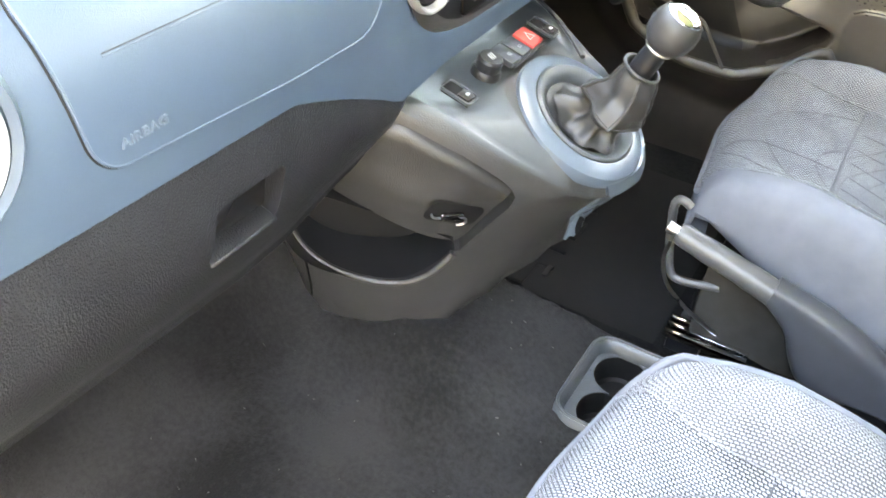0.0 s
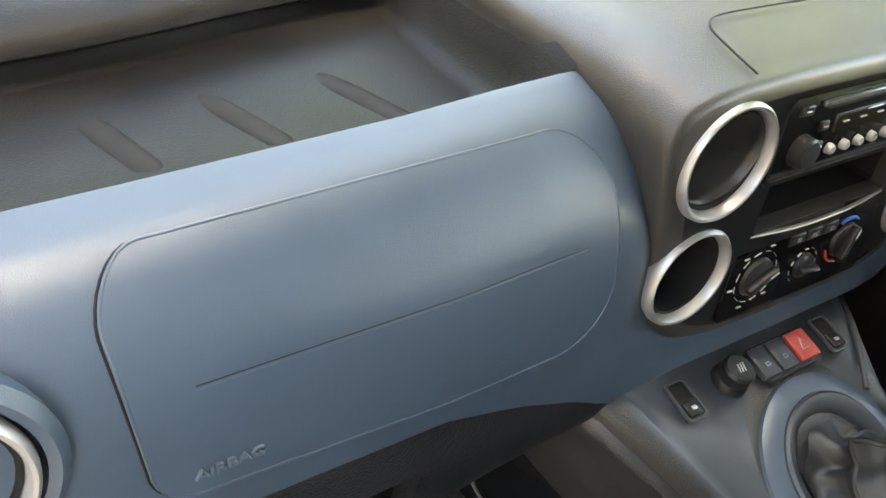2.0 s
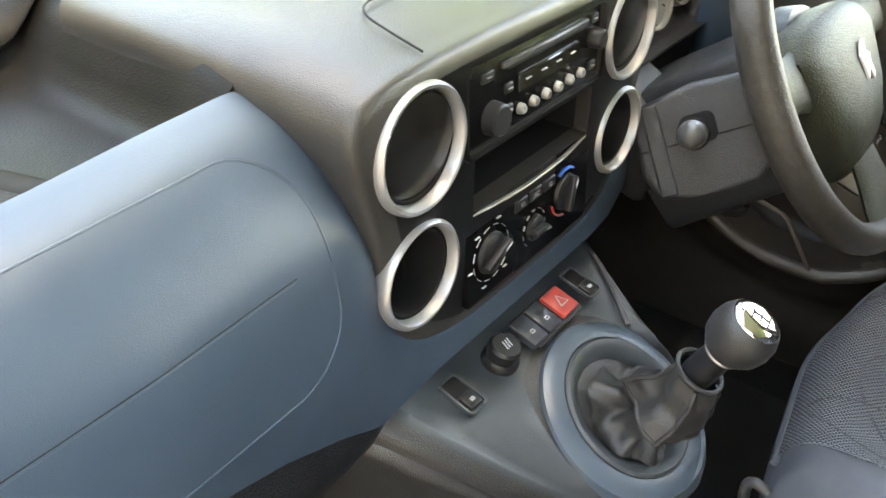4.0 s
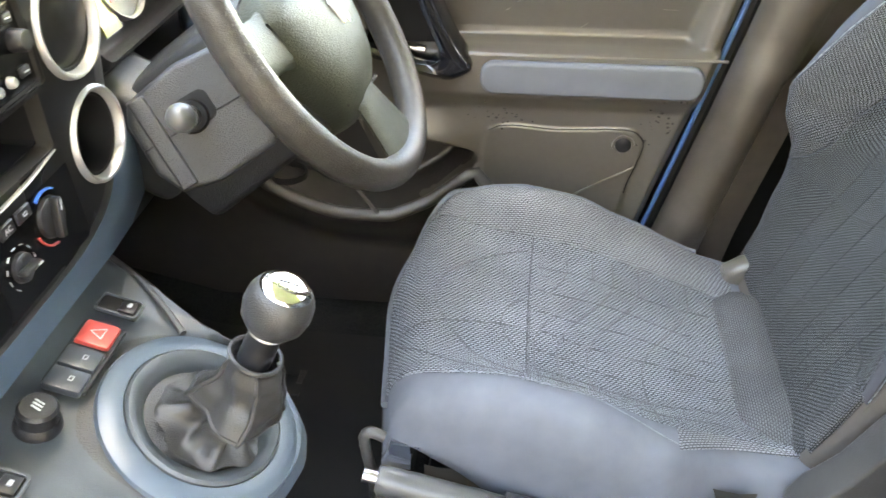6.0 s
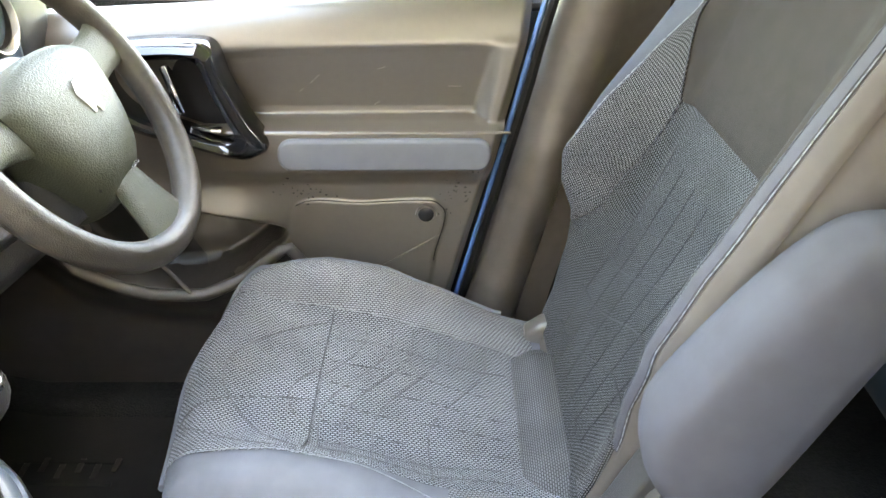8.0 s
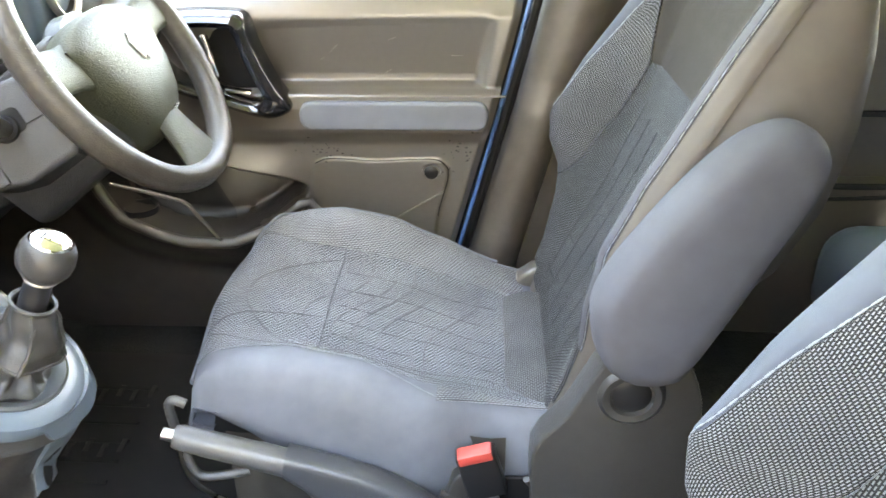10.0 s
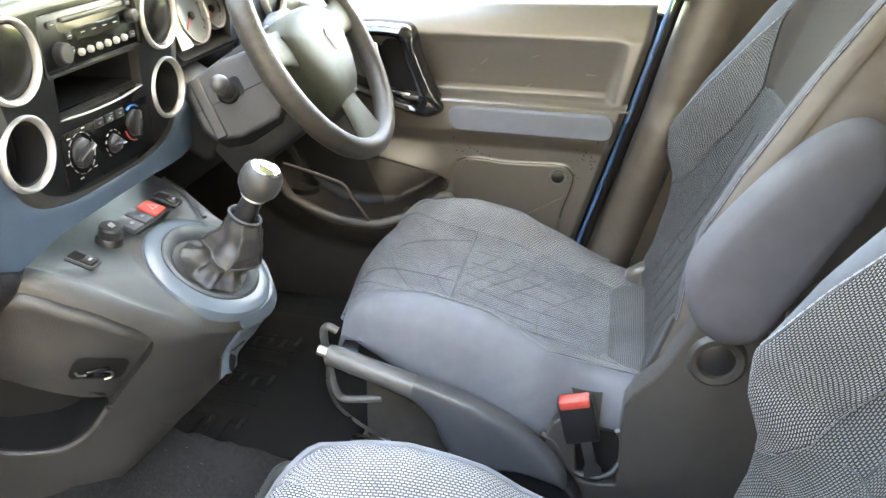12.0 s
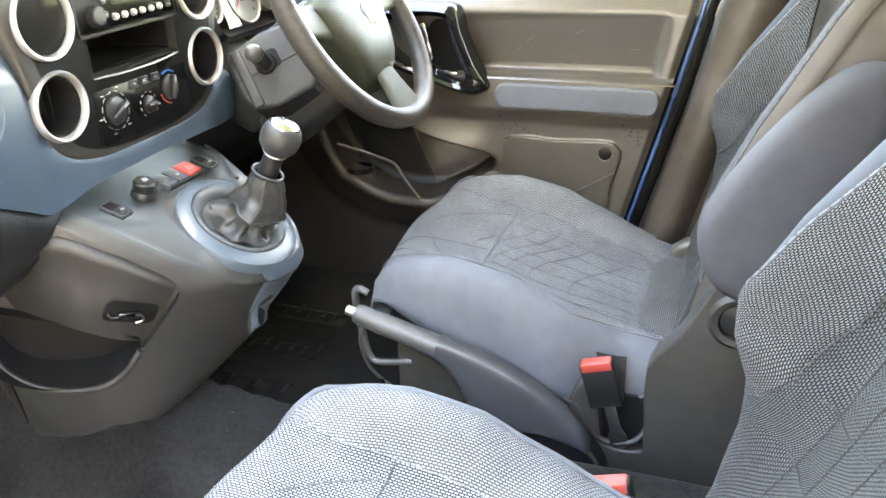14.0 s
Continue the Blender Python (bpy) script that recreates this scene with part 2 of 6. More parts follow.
def part(name, bm, mat, parent=None, label="", angle=38):
    me = bpy.data.meshes.new(name)
    bmesh.ops.recalc_face_normals(bm, faces=bm.faces)
    for fc in bm.faces:
        fc.smooth = True
    bm.to_mesh(me)
    bm.free()
    me.set_sharp_from_angle(angle=radians(angle))
    me.materials.append(mat)
    ob = new(name, me)
    if parent:
        me.transform(Matrix.Translation(-base_of(parent)))
        ob.parent = parent
    if label:
        ob["label"] = label
    return ob


def setting(name, bm, mat, label, category, angle=38):
    return tagged(part(name, bm, mat, None, label, angle), label, category, "", "structure")


def grid(P, loop_u=False, loop_v=False, cap=False):
    """A sheet through the rows of points P, with UV in metres."""
    bm = bmesh.new()
    uvl = bm.loops.layers.uv.new("UVMap")
    n, m = len(P), len(P[0])
    V = [[bm.verts.new(p) for p in row] for row in P]
    us = [[0.0] * (m + 1) for _ in range(n + 1)]
    vs = [[0.0] * (m + 1) for _ in range(n + 1)]
    for i in range(n + 1):
        for j in range(m + 1):
            if j:
                us[i][j] = us[i][j - 1] + (Vector(P[i % n][j % m]) - Vector(P[i % n][j - 1])).length
            if i:
                vs[i][j] = vs[i - 1][j] + (Vector(P[i % n][j % m]) - Vector(P[i - 1][j % m])).length
    umid = [us[i][m // 2] for i in range(n + 1)]
    vmid = [vs[n // 2][j] for j in range(m + 1)]
    for i in range(n if loop_u else n - 1):
        for j in range(m if loop_v else m - 1):
            a, b, c, d = (i, j), (i, j + 1), (i + 1, j + 1), (i + 1, j)
            try:
                fc = bm.faces.new([V[p % n][q % m] for p, q in (a, b, c, d)])
            except ValueError:
                continue
            for lp, (p, q) in zip(fc.loops, (a, b, c, d)):
                lp[uvl].uv = (us[p][q] - umid[p], vs[p][q] - vmid[q])
    if cap and loop_v:
        bm.faces.new(V[0])
        bm.faces.new(list(reversed(V[-1])))
    return bm


def moved(bm, m):
    bmesh.ops.transform(bm, matrix=m, verts=bm.verts)
    return bm


def rbox(sx, sy, sz, r=0.003, seg=2, m=None):
    bm = bmesh.new()
    bmesh.ops.create_cube(bm, size=1.0, matrix=Matrix.Diagonal((sx, sy, sz, 1)))
    if r:
        bmesh.ops.bevel(bm, geom=bm.edges[:], offset=r, segments=seg, affect="EDGES", profile=0.5)
    return moved(bm, m) if m else bm


def lathe(prof, seg=40, m=None):
    """Turns (radius, height) points round z."""
    P = [[(r * math.cos(2 * math.pi * k / seg), r * math.sin(2 * math.pi * k / seg), z) for k in range(seg)] for r, z in prof]
    bm = grid(P, loop_v=True)
    for row in (0, len(prof) - 1):
        if prof[row][0] > 1e-5:
            vs = [v for v in bm.verts][row * seg:(row + 1) * seg]
            try:
                bm.faces.new(vs)
            except ValueError:
                pass
    bmesh.ops.remove_doubles(bm, verts=bm.verts, dist=1e-6)
    return moved(bm, m) if m else bm


def ring_lathe(prof, seg=48, m=None):
    """A closed profile turned round z (a hoop)."""
    P = [[(r * math.cos(2 * math.pi * k / seg), r * math.sin(2 * math.pi * k / seg), z) for k in range(seg)] for r, z in prof]
    bm = grid(P, loop_u=True, loop_v=True)
    return moved(bm, m) if m else bm


def curve(points, n=8, loop=False):
    """A smooth line through points."""
    pts = [Vector(p) for p in points]
    k = len(pts)
    out = []
    for i in range(k if loop else k - 1):
        if loop:
            p0, p1, p2, p3 = (pts[(i + d) % k] for d in (-1, 0, 1, 2))
        else:
            p0, p1, p2, p3 = pts[max(i - 1, 0)], pts[i], pts[i + 1], pts[min(i + 2, k - 1)]
        for s in range(n):
            t = s / n
            out.append(0.5 * ((2 * p1) + (p2 - p0) * t + (2 * p0 - 5 * p1 + 4 * p2 - p3) * t * t + (3 * p1 - p0 - 3 * p2 + p3) * t ** 3))
    if not loop:
        out.append(pts[-1])
    return out


def tube(points, r, seg=8, loop=False, cap=True, flat=1.0, up=(0, 0, 1)):
    """A round bar along points; r may be a list."""
    pts = [Vector(p) for p in points]
    k = len(pts)
    rs = r if isinstance(r, (list, tuple)) else [r] * k
    P = []
    for i, p in enumerate(pts):
        a = pts[(i - 1) % k] if (loop or i) else p
        b = pts[(i + 1) % k] if (loop or i < k - 1) else p
        t = (b - a).normalized()
        s = t.cross(Vector(up))
        s = s.normalized() if s.length > 1e-4 else t.orthogonal().normalized()
        w = s.cross(t)
        P.append([p + rs[i] * (math.cos(2 * math.pi * q / seg) * s + flat * math.sin(2 * math.pi * q / seg) * w) for q in range(seg)])
    return grid(P, loop_u=loop, loop_v=True, cap=cap and not loop)


def plate(outline, depth, bevel=0.002, m=None, seg=2):
    """A flat outline (x, y) given thickness along z, from 0 to depth, with softened edges."""
    bm = bmesh.new()
    fc = bm.faces.new([bm.verts.new((x, y, 0)) for x, y in outline])
    ext = bmesh.ops.extrude_face_region(bm, geom=[fc])
    bmesh.ops.translate(bm, vec=(0, 0, depth), verts=[v for v in ext["geom"] if isinstance(v, bmesh.types.BMVert)])
    bmesh.ops.recalc_face_normals(bm, faces=bm.faces)
    if bevel:
        rim = [e for e in bm.edges if abs(e.verts[0].co.z - e.verts[1].co.z) < 1e-7]
        bmesh.ops.bevel(bm, geom=rim, offset=bevel, segments=seg, affect="EDGES", profile=0.5)
    return moved(bm, m) if m else bm


def rrect(w, h, r, n=6, cx=0.0, cy=0.0):
    out = []
    for k, (sx, sy) in enumerate(((1, 1), (-1, 1), (-1, -1), (1, -1))):
        for i in range(n + 1):
            a = math.pi / 2 * (k + i / n)
            out.append((cx + sx * (w / 2 - r) + r * math.cos(a), cy + sy * (h / 2 - r) + r * math.sin(a)))
    return out


def cut(bm, *tools):
    """bm with the closed shapes taken out of it."""
    me = bpy.data.meshes.new("tmp")
    bmesh.ops.recalc_face_normals(bm, faces=bm.faces)
    bm.to_mesh(me)
    bm.free()
    ob = new("tmp", me)
    extra = []
    for tool in tools:
        tm = bpy.data.meshes.new("tmp")
        bmesh.ops.recalc_face_normals(tool, faces=tool.faces)
        tool.to_mesh(tm)
        tool.free()
        to = new("tmp", tm)
        extra.append(to)
        mod = ob.modifiers.new("cut", "BOOLEAN")
        mod.operation, mod.object, mod.solver = "DIFFERENCE", to, "EXACT"
    dg = bpy.context.evaluated_depsgraph_get()
    done = bpy.data.meshes.new_from_object(ob.evaluated_get(dg))
    out = bmesh.new()
    out.from_mesh(done)
    for o in (ob, *extra):
        mesh = o.data
        bpy.data.objects.remove(o)
        bpy.data.meshes.remove(mesh)
    bpy.data.meshes.remove(done)
    return out


def words(body, size, depth=0.0004):
    """Letters in the xy plane, from the left of the origin on."""
    c = bpy.data.curves.new("tmp", "FONT")
    c.body, c.size, c.extrude, c.resolution_u = body, size, depth, 3
    o = new("tmp", c)
    dg = bpy.context.evaluated_depsgraph_get()
    me = bpy.data.meshes.new_from_object(o.evaluated_get(dg))
    bm = bmesh.new()
    bm.from_mesh(me)
    bpy.data.objects.remove(o)
    bpy.data.curves.remove(c)
    bpy.data.meshes.remove(me)
    return bm


def frame_at(o, xa, ya):
    """The pose with origin o, x along xa and y near ya."""
    x = Vector(xa).normalized()
    z = x.cross(Vector(ya)).normalized()
    y = z.cross(x)
    m = Matrix((x, y, z)).transposed().to_4x4()
    m.translation = Vector(o)
    return m


def smooth(a, b, t):
    t = min(max((t - a) / (b - a), 0.0), 1.0)
    return t * t * (3 - 2 * t)


def lerp(a, b, t):
    return a + (b - a) * t


def patch(S, fab, nu=24, nv=24, lift=0.0015, edge=0.08, sink=-0.0006):
    """A panel that lies on the surface S(a, b) -> point, over fab(p, q) -> (a, b), its rim let in."""
    P = []
    for i in range(nu + 1):
        row = []
        for j in range(nv + 1):
            p, q = i / nu, j / nv
            a, b = fab(p, q)
            o = Vector(S(a, b))
            d = 1e-3
            nrm = (Vector(S(a + d, b)) - Vector(S(a - d, b))).cross(Vector(S(a, b + d)) - Vector(S(a, b - d))).normalized()
            e = min(min(p, 1 - p), min(q, 1 - q))
            row.append(o + nrm * (lift - (lift + sink) * (1 - smooth(0, edge, e))))
        P.append(row)
    return grid(P)


def on(S, a, b, h=0.0):
    d = 1e-3
    nrm = (Vector(S(a + d, b)) - Vector(S(a - d, b))).cross(Vector(S(a, b + d)) - Vector(S(a, b - d))).normalized()
    return Vector(S(a, b)) + nrm * h


FACE = Matrix(((0, 0, 1), (1, 0, 0), (0, 1, 0))).to_4x4()  # x,y of a drawing to y,z of the car, its front to the rear


def facing(x, y, z, tip=0.0):
    """The pose of a drawing set up on the dashboard, facing the seats."""
    return Matrix.Translation((x, y, z)) @ Matrix.Rotation(-radians(tip), 4, "Y") @ FACE

# ---- outside ----
def sheet(x0, x1, y0, y1, z, n=24):
    return grid([[(lerp(x0, x1, i / n), lerp(y0, y1, j / n), z) for j in range(n + 1)] for i in range(n + 1)])


setting("ground", sheet(-900, 900, -900, 900, -0.22, 8), GRASS, "sunlit green lawn round the parked car", "lawn")
setting("pavement", sheet(-6, 9, -5.1, 1.6, -0.212, 20), GRAVEL, "worn grey-brown tarmac drive beside the car", "drive")


def hedge(run, seed, tall):
    """Many small leaves over an uneven bank."""
    rng = random.Random(seed)
    bm = bmesh.new()
    for k in range(9000):
        y, x = 9 + rng.random() * 1.6, -14 + 28 * rng.random()
        if run == "ahead":
            x, y = -8.5 - rng.random() * 1.6, x * 0.8
        top = tall + 0.5 * noise.noise(Vector((x * 0.6, y * 0.6, 0)))
        z = -0.2 + top * rng.random() ** 0.7
        s = 0.05 + 0.08 * rng.random()
        a = Vector((rng.uniform(-1, 1), rng.uniform(-1, 1), rng.uniform(-1, 1))).normalized() * s
        b = a.orthogonal() * 0.6
        c = Vector((x, y, z))
        bm.faces.new([bm.verts.new(p) for p in (c - a, c + b, c + a, c - b)])
    return bm


tagged(part("hedge", hedge("side", 4, 1.5), LEAF), "loose green hedge behind the lawn", "hedge", "", "stuff")
tagged(part("hedge", hedge("ahead", 9, 3.2), LEAF), "tall green hedge ahead of the car", "hedge", "", "stuff")

# Unseen wall, added to block low sky and bounce warm side light.
setting("wall_house", rbox(26, 0.3, 4.4, 0.02, 1, Matrix.Translation((0.6, -5.2, 1.98))), LIGHT_WALL, "unseen plain tan wall added to shape the side light", "wall")

# ---- car shell ----
def slab(a, b, t=0.02):
    """A thick flat wall between the corners a and b (its thin side along the shared axis)."""
    lo, hi = [min(p, q) for p, q in zip(a, b)], [max(p, q) for p, q in zip(a, b)]
    for k in range(3):
        if hi[k] - lo[k] < 1e-6:
            hi[k] += t
    return rbox(*[q - p for p, q in zip(lo, hi)], 0.004, 1, Matrix.Translation([(p + q) / 2 for p, q in zip(lo, hi)]))


setting("ceiling", slab((0.16, -0.80, 1.74), (2.3, 0.86, 1.74), 0.05), LINING, "pale grey fabric headlining", "ceiling")
setting("wall_east", slab((2.3, -0.80, 0.25), (2.3, 0.86, 1.74), 0.05), DOOR, "plain grey rear load door", "wall")
setting("wall_north", slab((0.9, 0.80, 0.25), (2.3, 0.80, 1.04), 0.06), DOOR, "dark grey rear side trim", "wall")
setting("wall_north_3", slab((0.9, 0.80, 1.04), (1.12, 0.80, 1.74), 0.06), DOOR, "dark grey rear post", "wall")
setting("wall_north_4", slab((1.85, 0.80, 1.04), (2.3, 0.80, 1.74), 0.06), DOOR, "dark grey rear corner trim", "wall")
setting("wall_north_2", slab((-0.6, 0.85, 0.20), (0.9, 0.85, 0.99), 0.03), DARK, "black body side behind the door", "wall")
setting("wall_south", slab((0.92, -0.80, 0.25), (2.3, -0.80, 1.74), 0.06), DOOR, "dark grey rear side trim", "wall")
setting("wall_south_2", slab((-0.60, -0.84, 0.25), (0.02, -0.84, 1.10), 0.06), DARK, "black body side beside the passenger's feet", "wall")
setting("sill", slab((0.02, -0.84, 0.25), (0.92, -0.84, 0.40), 0.06), SOFT, "black door sill", "sill")
setting("wall_west", slab((-0.60, -0.80, 0.25), (-0.60, 0.86, 1.06), 0.05), DARK, "black bulkhead under the windscreen", "wall")


def flank(x, y):
    """How far up the tunnel's flank the carpet has come."""
    return smooth(float(np.interp(x, (-0.25, 0.08, 0.28), (-0.225, -0.250, -0.34))), -0.13, y)


def floor_shape():
    P = []
    for i in range(201):
        x = -0.60 + 2.9 * (i / 200) ** 1.4
        hump = np.interp(x, (-0.6, -0.2, 0.05, 0.2, 0.5, 2.3), (0.66, 0.60, 0.535, 0.475, 0.465, 0.46))
        low = np.interp(x, (-0.6, -0.42, -0.15, 0.25, 2.3), (0.62, 0.47, 0.42, 0.40, 0.40))
        drive = np.interp(x, (-0.6, -0.42, -0.15, 0.25, 2.3), (0.60, 0.42, 0.355, 0.35, 0.35))
        row = []
        for j in range(141):
            y = -0.80 + 1.66 * j / 140
            up = flank(x, y)
            edge = float(np.interp(x, (-0.3, 0.05, 0.17, 0.5), (-0.02, 0.0, 0.036, 0.06)))
            z = lerp(low, hump, up) if y < edge else lerp(hump, drive, smooth(edge, edge + 0.035, y))
            z += 0.004 * noise.noise(Vector((x * 9, y * 9, 1))) + 0.006 * noise.noise(Vector((x * 3, y * 4, 7))) * (1 if y < 0.1 else 0.2)
            z += 0.006 * math.exp(-((x + 0.06) / 0.10) ** 2 - ((y + 0.19) / 0.05) ** 2) * math.sin(150 * (0.25 * x + y) + 1.2 * math.sin(18 * x)) + 0.004 * noise.noise(Vector((x * 22, y * 22, 5))) * (1 if y < 0.05 else 0)
            if 0.178 < x < 0.365 and -0.124 < y < 0.028:
                z = 0.395
            row.append((x, y, z))
        P.append(row)
    return grid(P)


setting("floor", floor_shape(), CARPET, "worn charcoal carpet over the floor and tunnel", "carpet", 60)


def lint():
    """Pale fibres and crumbs trodden into the carpet."""
    rng = random.Random(12)
    bm = bmesh.new()
    for k in range(150):
        x, y = rng.uniform(-0.22, 0.45), rng.uniform(-0.72, -0.02)
        hump = np.interp(x, (-0.6, -0.2, 0.05, 0.2, 0.5, 2.3), (0.66, 0.60, 0.535, 0.475, 0.465, 0.46))
        low = np.interp(x, (-0.6, -0.42, -0.15, 0.25, 2.3), (0.62, 0.47, 0.42, 0.40, 0.40))
        z = lerp(low, hump, flank(x, y)) + 0.006
        a, l, w = rng.uniform(0, 6.3), rng.uniform(0.0006, 0.0030), rng.uniform(0.0003, 0.0007)
        d, e = Vector((math.cos(a), math.sin(a), 0.1)) * l, Vector((-math.sin(a), math.cos(a), 0)) * w
        c = Vector((x, y, z))
        lo = [bm.verts.new(p) for p in (c - d, c + e, c + d, c - e)]
        hi = bm.verts.new(c + Vector((0, 0, 0.0012)))
        for k2 in range(4):
            bm.faces.new((lo[k2], lo[(k2 + 1) % 4], hi))
    return bm


tagged(part("lint", lint(), LINT), "pale lint scattered on the carpet", "lint", "", "stuff")


def rubber_mat():
    mat_thing = thing("rubber_floor_mat", (-0.05, 0.36, 0.36), "black ribbed rubber mat in the driver's footwell", "floor mat")
    P = [[(x, y, float(np.interp(x, (-0.45, -0.42, -0.15, 0.25), (0.46, 0.427, 0.366, 0.361))) + 0.004 * noise.noise(Vector((x * 6, y * 6, 3))))
          for y in np.linspace(0.17, 0.62, 20)] for x in np.linspace(-0.44, 0.22, 30)]
    part("sheet", grid(P), RUBBER, mat_thing, angle=60)
    for k in range(7):
        y = 0.24 + 0.045 * k
        part("rib", tube([(-0.16, y, 0.3705), (0.02, y, 0.367)], 0.0045, 6, flat=0.6), RUBBER, mat_thing)
    for i in range(6):
        for k in range(7):
            if (i * 3 + k) % 3 == 0:
                part("tread", rbox(0.009, 0.030, 0.003, 0.001, 1, Matrix.Translation((-0.125 + 0.028 * i, 0.215 + 0.046 * k + 0.012 * (i % 2), 0.3685 + 0.002 * (i < 2)))), TREAD, mat_thing)
    for k in range(4):
        x = -0.02 - 0.05 * k
        part("tread", rbox(0.03, 0.06, 0.006, 0.002, 1, Matrix.Translation((x, 0.205, 0.369))), RUBBER, mat_thing)


rubber_mat()


def windscreen():
    w = thing("windscreen", (-0.62, 0.0, 1.1), "clear raked windscreen", "window", kind="structure")
    pane = grid([[(lerp(-0.66, 0.16, i / 6), lerp(-0.74, 0.80, j / 6), lerp(1.12, 1.74, i / 6) + 0.04 * math.cos((j / 6 - 0.5) * 2)) for j in range(7)] for i in range(7)])
    ob = part("pane", pane, CLEAR, w)
    ob.visible_shadow = False
    for y in (-0.80, 0.84):
        part("pillar", tube([(-0.64, y, 1.02), (-0.30, y, 1.36), (0.14, y * 0.97, 1.73)], 0.035, 10), SOFT, w)


windscreen()


def rear_post(x, y):
    p = thing("roof_post", (x, y, 1.0), "dark grey trimmed roof post", "pillar", "", "structure")
    part("trim", rbox(0.10, 0.07, 0.78, 0.02, 3, Matrix.Translation((x, y, 1.37))), DOOR, p)


rear_post(0.93, -0.80)

# ---- dashboard ----
DASH_Y = (-0.76, -0.60, -0.5, -0.35, -0.28, -0.22, -0.185, -0.15, -0.12, 0.0, 0.12, 0.17, 0.24)
DASH_X = (
    (0.018, 0.022, 0.021, 0.016, 0.006, 0.000, 0.000, 0.002, 0.005, 0.008, 0.005, -0.002, -0.02),
    (0.024, 0.027, 0.024, 0.020, 0.013, 0.008, 0.003, 0.000, 0.001, 0.002, 0.001, -0.003, -0.02),
    (0.016, 0.019, 0.017, 0.012, 0.006, 0.003, 0.000, -0.03, -0.03, -0.03, -0.03, -0.03, -0.05),
    (0.000, 0.002, 0.000, -0.006, -0.009, -0.012, -0.015, -0.12, -0.16, -0.16, -0.16, -0.12, -0.10),
    (-0.022, -0.022, -0.025, -0.033, -0.037, -0.040, -0.044, -0.14, -0.18, -0.18, -0.18, -0.14, -0.12),
    (-0.046, -0.049, -0.053, -0.061, -0.067, -0.071, -0.073, -0.15, -0.19, -0.19, -0.19, -0.15, -0.13),
)
DASH_Z = (
    (0.960, 0.957, 0.953, 0.945, 0.915, 0.885, 0.866, 0.872, 0.880, 0.884, 0.880, 0.875, 0.87),
    (1.000, 0.998, 0.992, 0.985, 0.970, 0.950, 0.940, 0.930, 0.918, 0.910, 0.918, 0.930, 0.93),
    (1.046, 1.048, 1.046, 1.040, 1.035, 1.025, 1.015, 0.96, 0.935, 0.93, 0.935, 0.95, 0.95),
    (1.083, 1.084, 1.081, 1.076, 1.071, 1.064, 1.055, 1.00, 0.96, 0.95, 0.96, 0.98, 0.98),
    (1.104, 1.104, 1.104, 1.104, 1.104, 1.102, 1.095, 1.05, 1.00, 0.99, 1.00, 1.03, 1.03),
    (1.112, 1.112, 1.113, 1.115, 1.117, 1.118, 1.113, 1.08, 1.04, 1.03, 1.04, 1.06, 1.06),
)


def dash(y, s):
    """The blue fascia: y across the car, s from its lower edge (0) to its upper (1)."""
    c = [Vector((float(np.interp(y, DASH_Y, DASH_X[k])), y, float(np.interp(y, DASH_Y, DASH_Z[k])))) for k in range(6)]
    s = min(max(s, 0.0), 1.0) * 5
    i = min(int(s), 4)
    t = s - i
    p0, p1, p2, p3 = c[max(i - 1, 0)], c[i], c[i + 1], c[min(i + 2, 5)]
    return 0.5 * ((2 * p1) + (p2 - p0) * t + (2 * p0 - 5 * p1 + 4 * p2 - p3) * t * t + (3 * p1 - p0 - 3 * p2 + p3) * t ** 3)


def s_at(y, z):
    lo, hi = 0.0, 1.0
    for _ in range(24):
        mid = (lo + hi) / 2
        lo, hi = (mid, hi) if dash(y, mid).z < z else (lo, mid)
    return lo


def outline_patch(S, rim, lift, sink=0.002, rings=(1.0, 0.985, 0.96, 0.8, 0.5, 0.2, 0.0), heights=None):
    """A raised panel on S inside the closed (a, b) outline rim."""
    ca, cb = sum(p[0] for p in rim) / len(rim), sum(p[1] for p in rim) / len(rim)
    P = []
    for k, r in enumerate(rings):
        h = -sink if k == 0 else lift
        P.append([on(S, ca + (a - ca) * r, cb + (b - cb) * r, h) for a, b in rim])
    bm = grid(P, loop_v=True)
    bmesh.ops.remove_doubles(bm, verts=bm.verts, dist=1e-6)
    return bm


def vent_ring(parent, m, r=0.0455, flap=True, tilt=0.0, label="satin silver vent ring"):
    part("ring", ring_lathe([(r + 0.0005, -0.002), (r, 0.003), (r - 0.0018, 0.0052), (r - 0.0038, 0.0048), (r - 0.0050, 0.0028), (r - 0.0058, -0.006), (r - 0.002, -0.008)], 56, m), SILVER, parent, label)
    part("barrel", ring_lathe([(r - 0.0062, -0.003), (r - 0.0075, -0.045), (r - 0.011, -0.046), (r - 0.0085, -0.003)], 40, m), DARK, parent)
    if flap:
        fm = m @ Matrix.Translation((0, 0, 0.0)) @ Matrix.Rotation(radians(tilt), 4, "X")
        part("flap", lathe([(0, 0.0), (r - 0.011, -0.001), (r - 0.0078, -0.002), (r - 0.0078, -0.006), (0, -0.006)], 40, fm), SMOKED, parent, "smoked round vent flap")
    else:
        part("back", lathe([(0, -0.040), (r - 0.0105, -0.040), (r - 0.0105, -0.044), (0, -0.044)], 32, m), DARK, parent)
        for k in (-1, 0, 1):
            part("slat", rbox(0.003, 2 * r - 0.030, 0.010, 0.001, 1, m @ Matrix.Translation((0.017 * k, 0, -0.034))), DARK, parent)


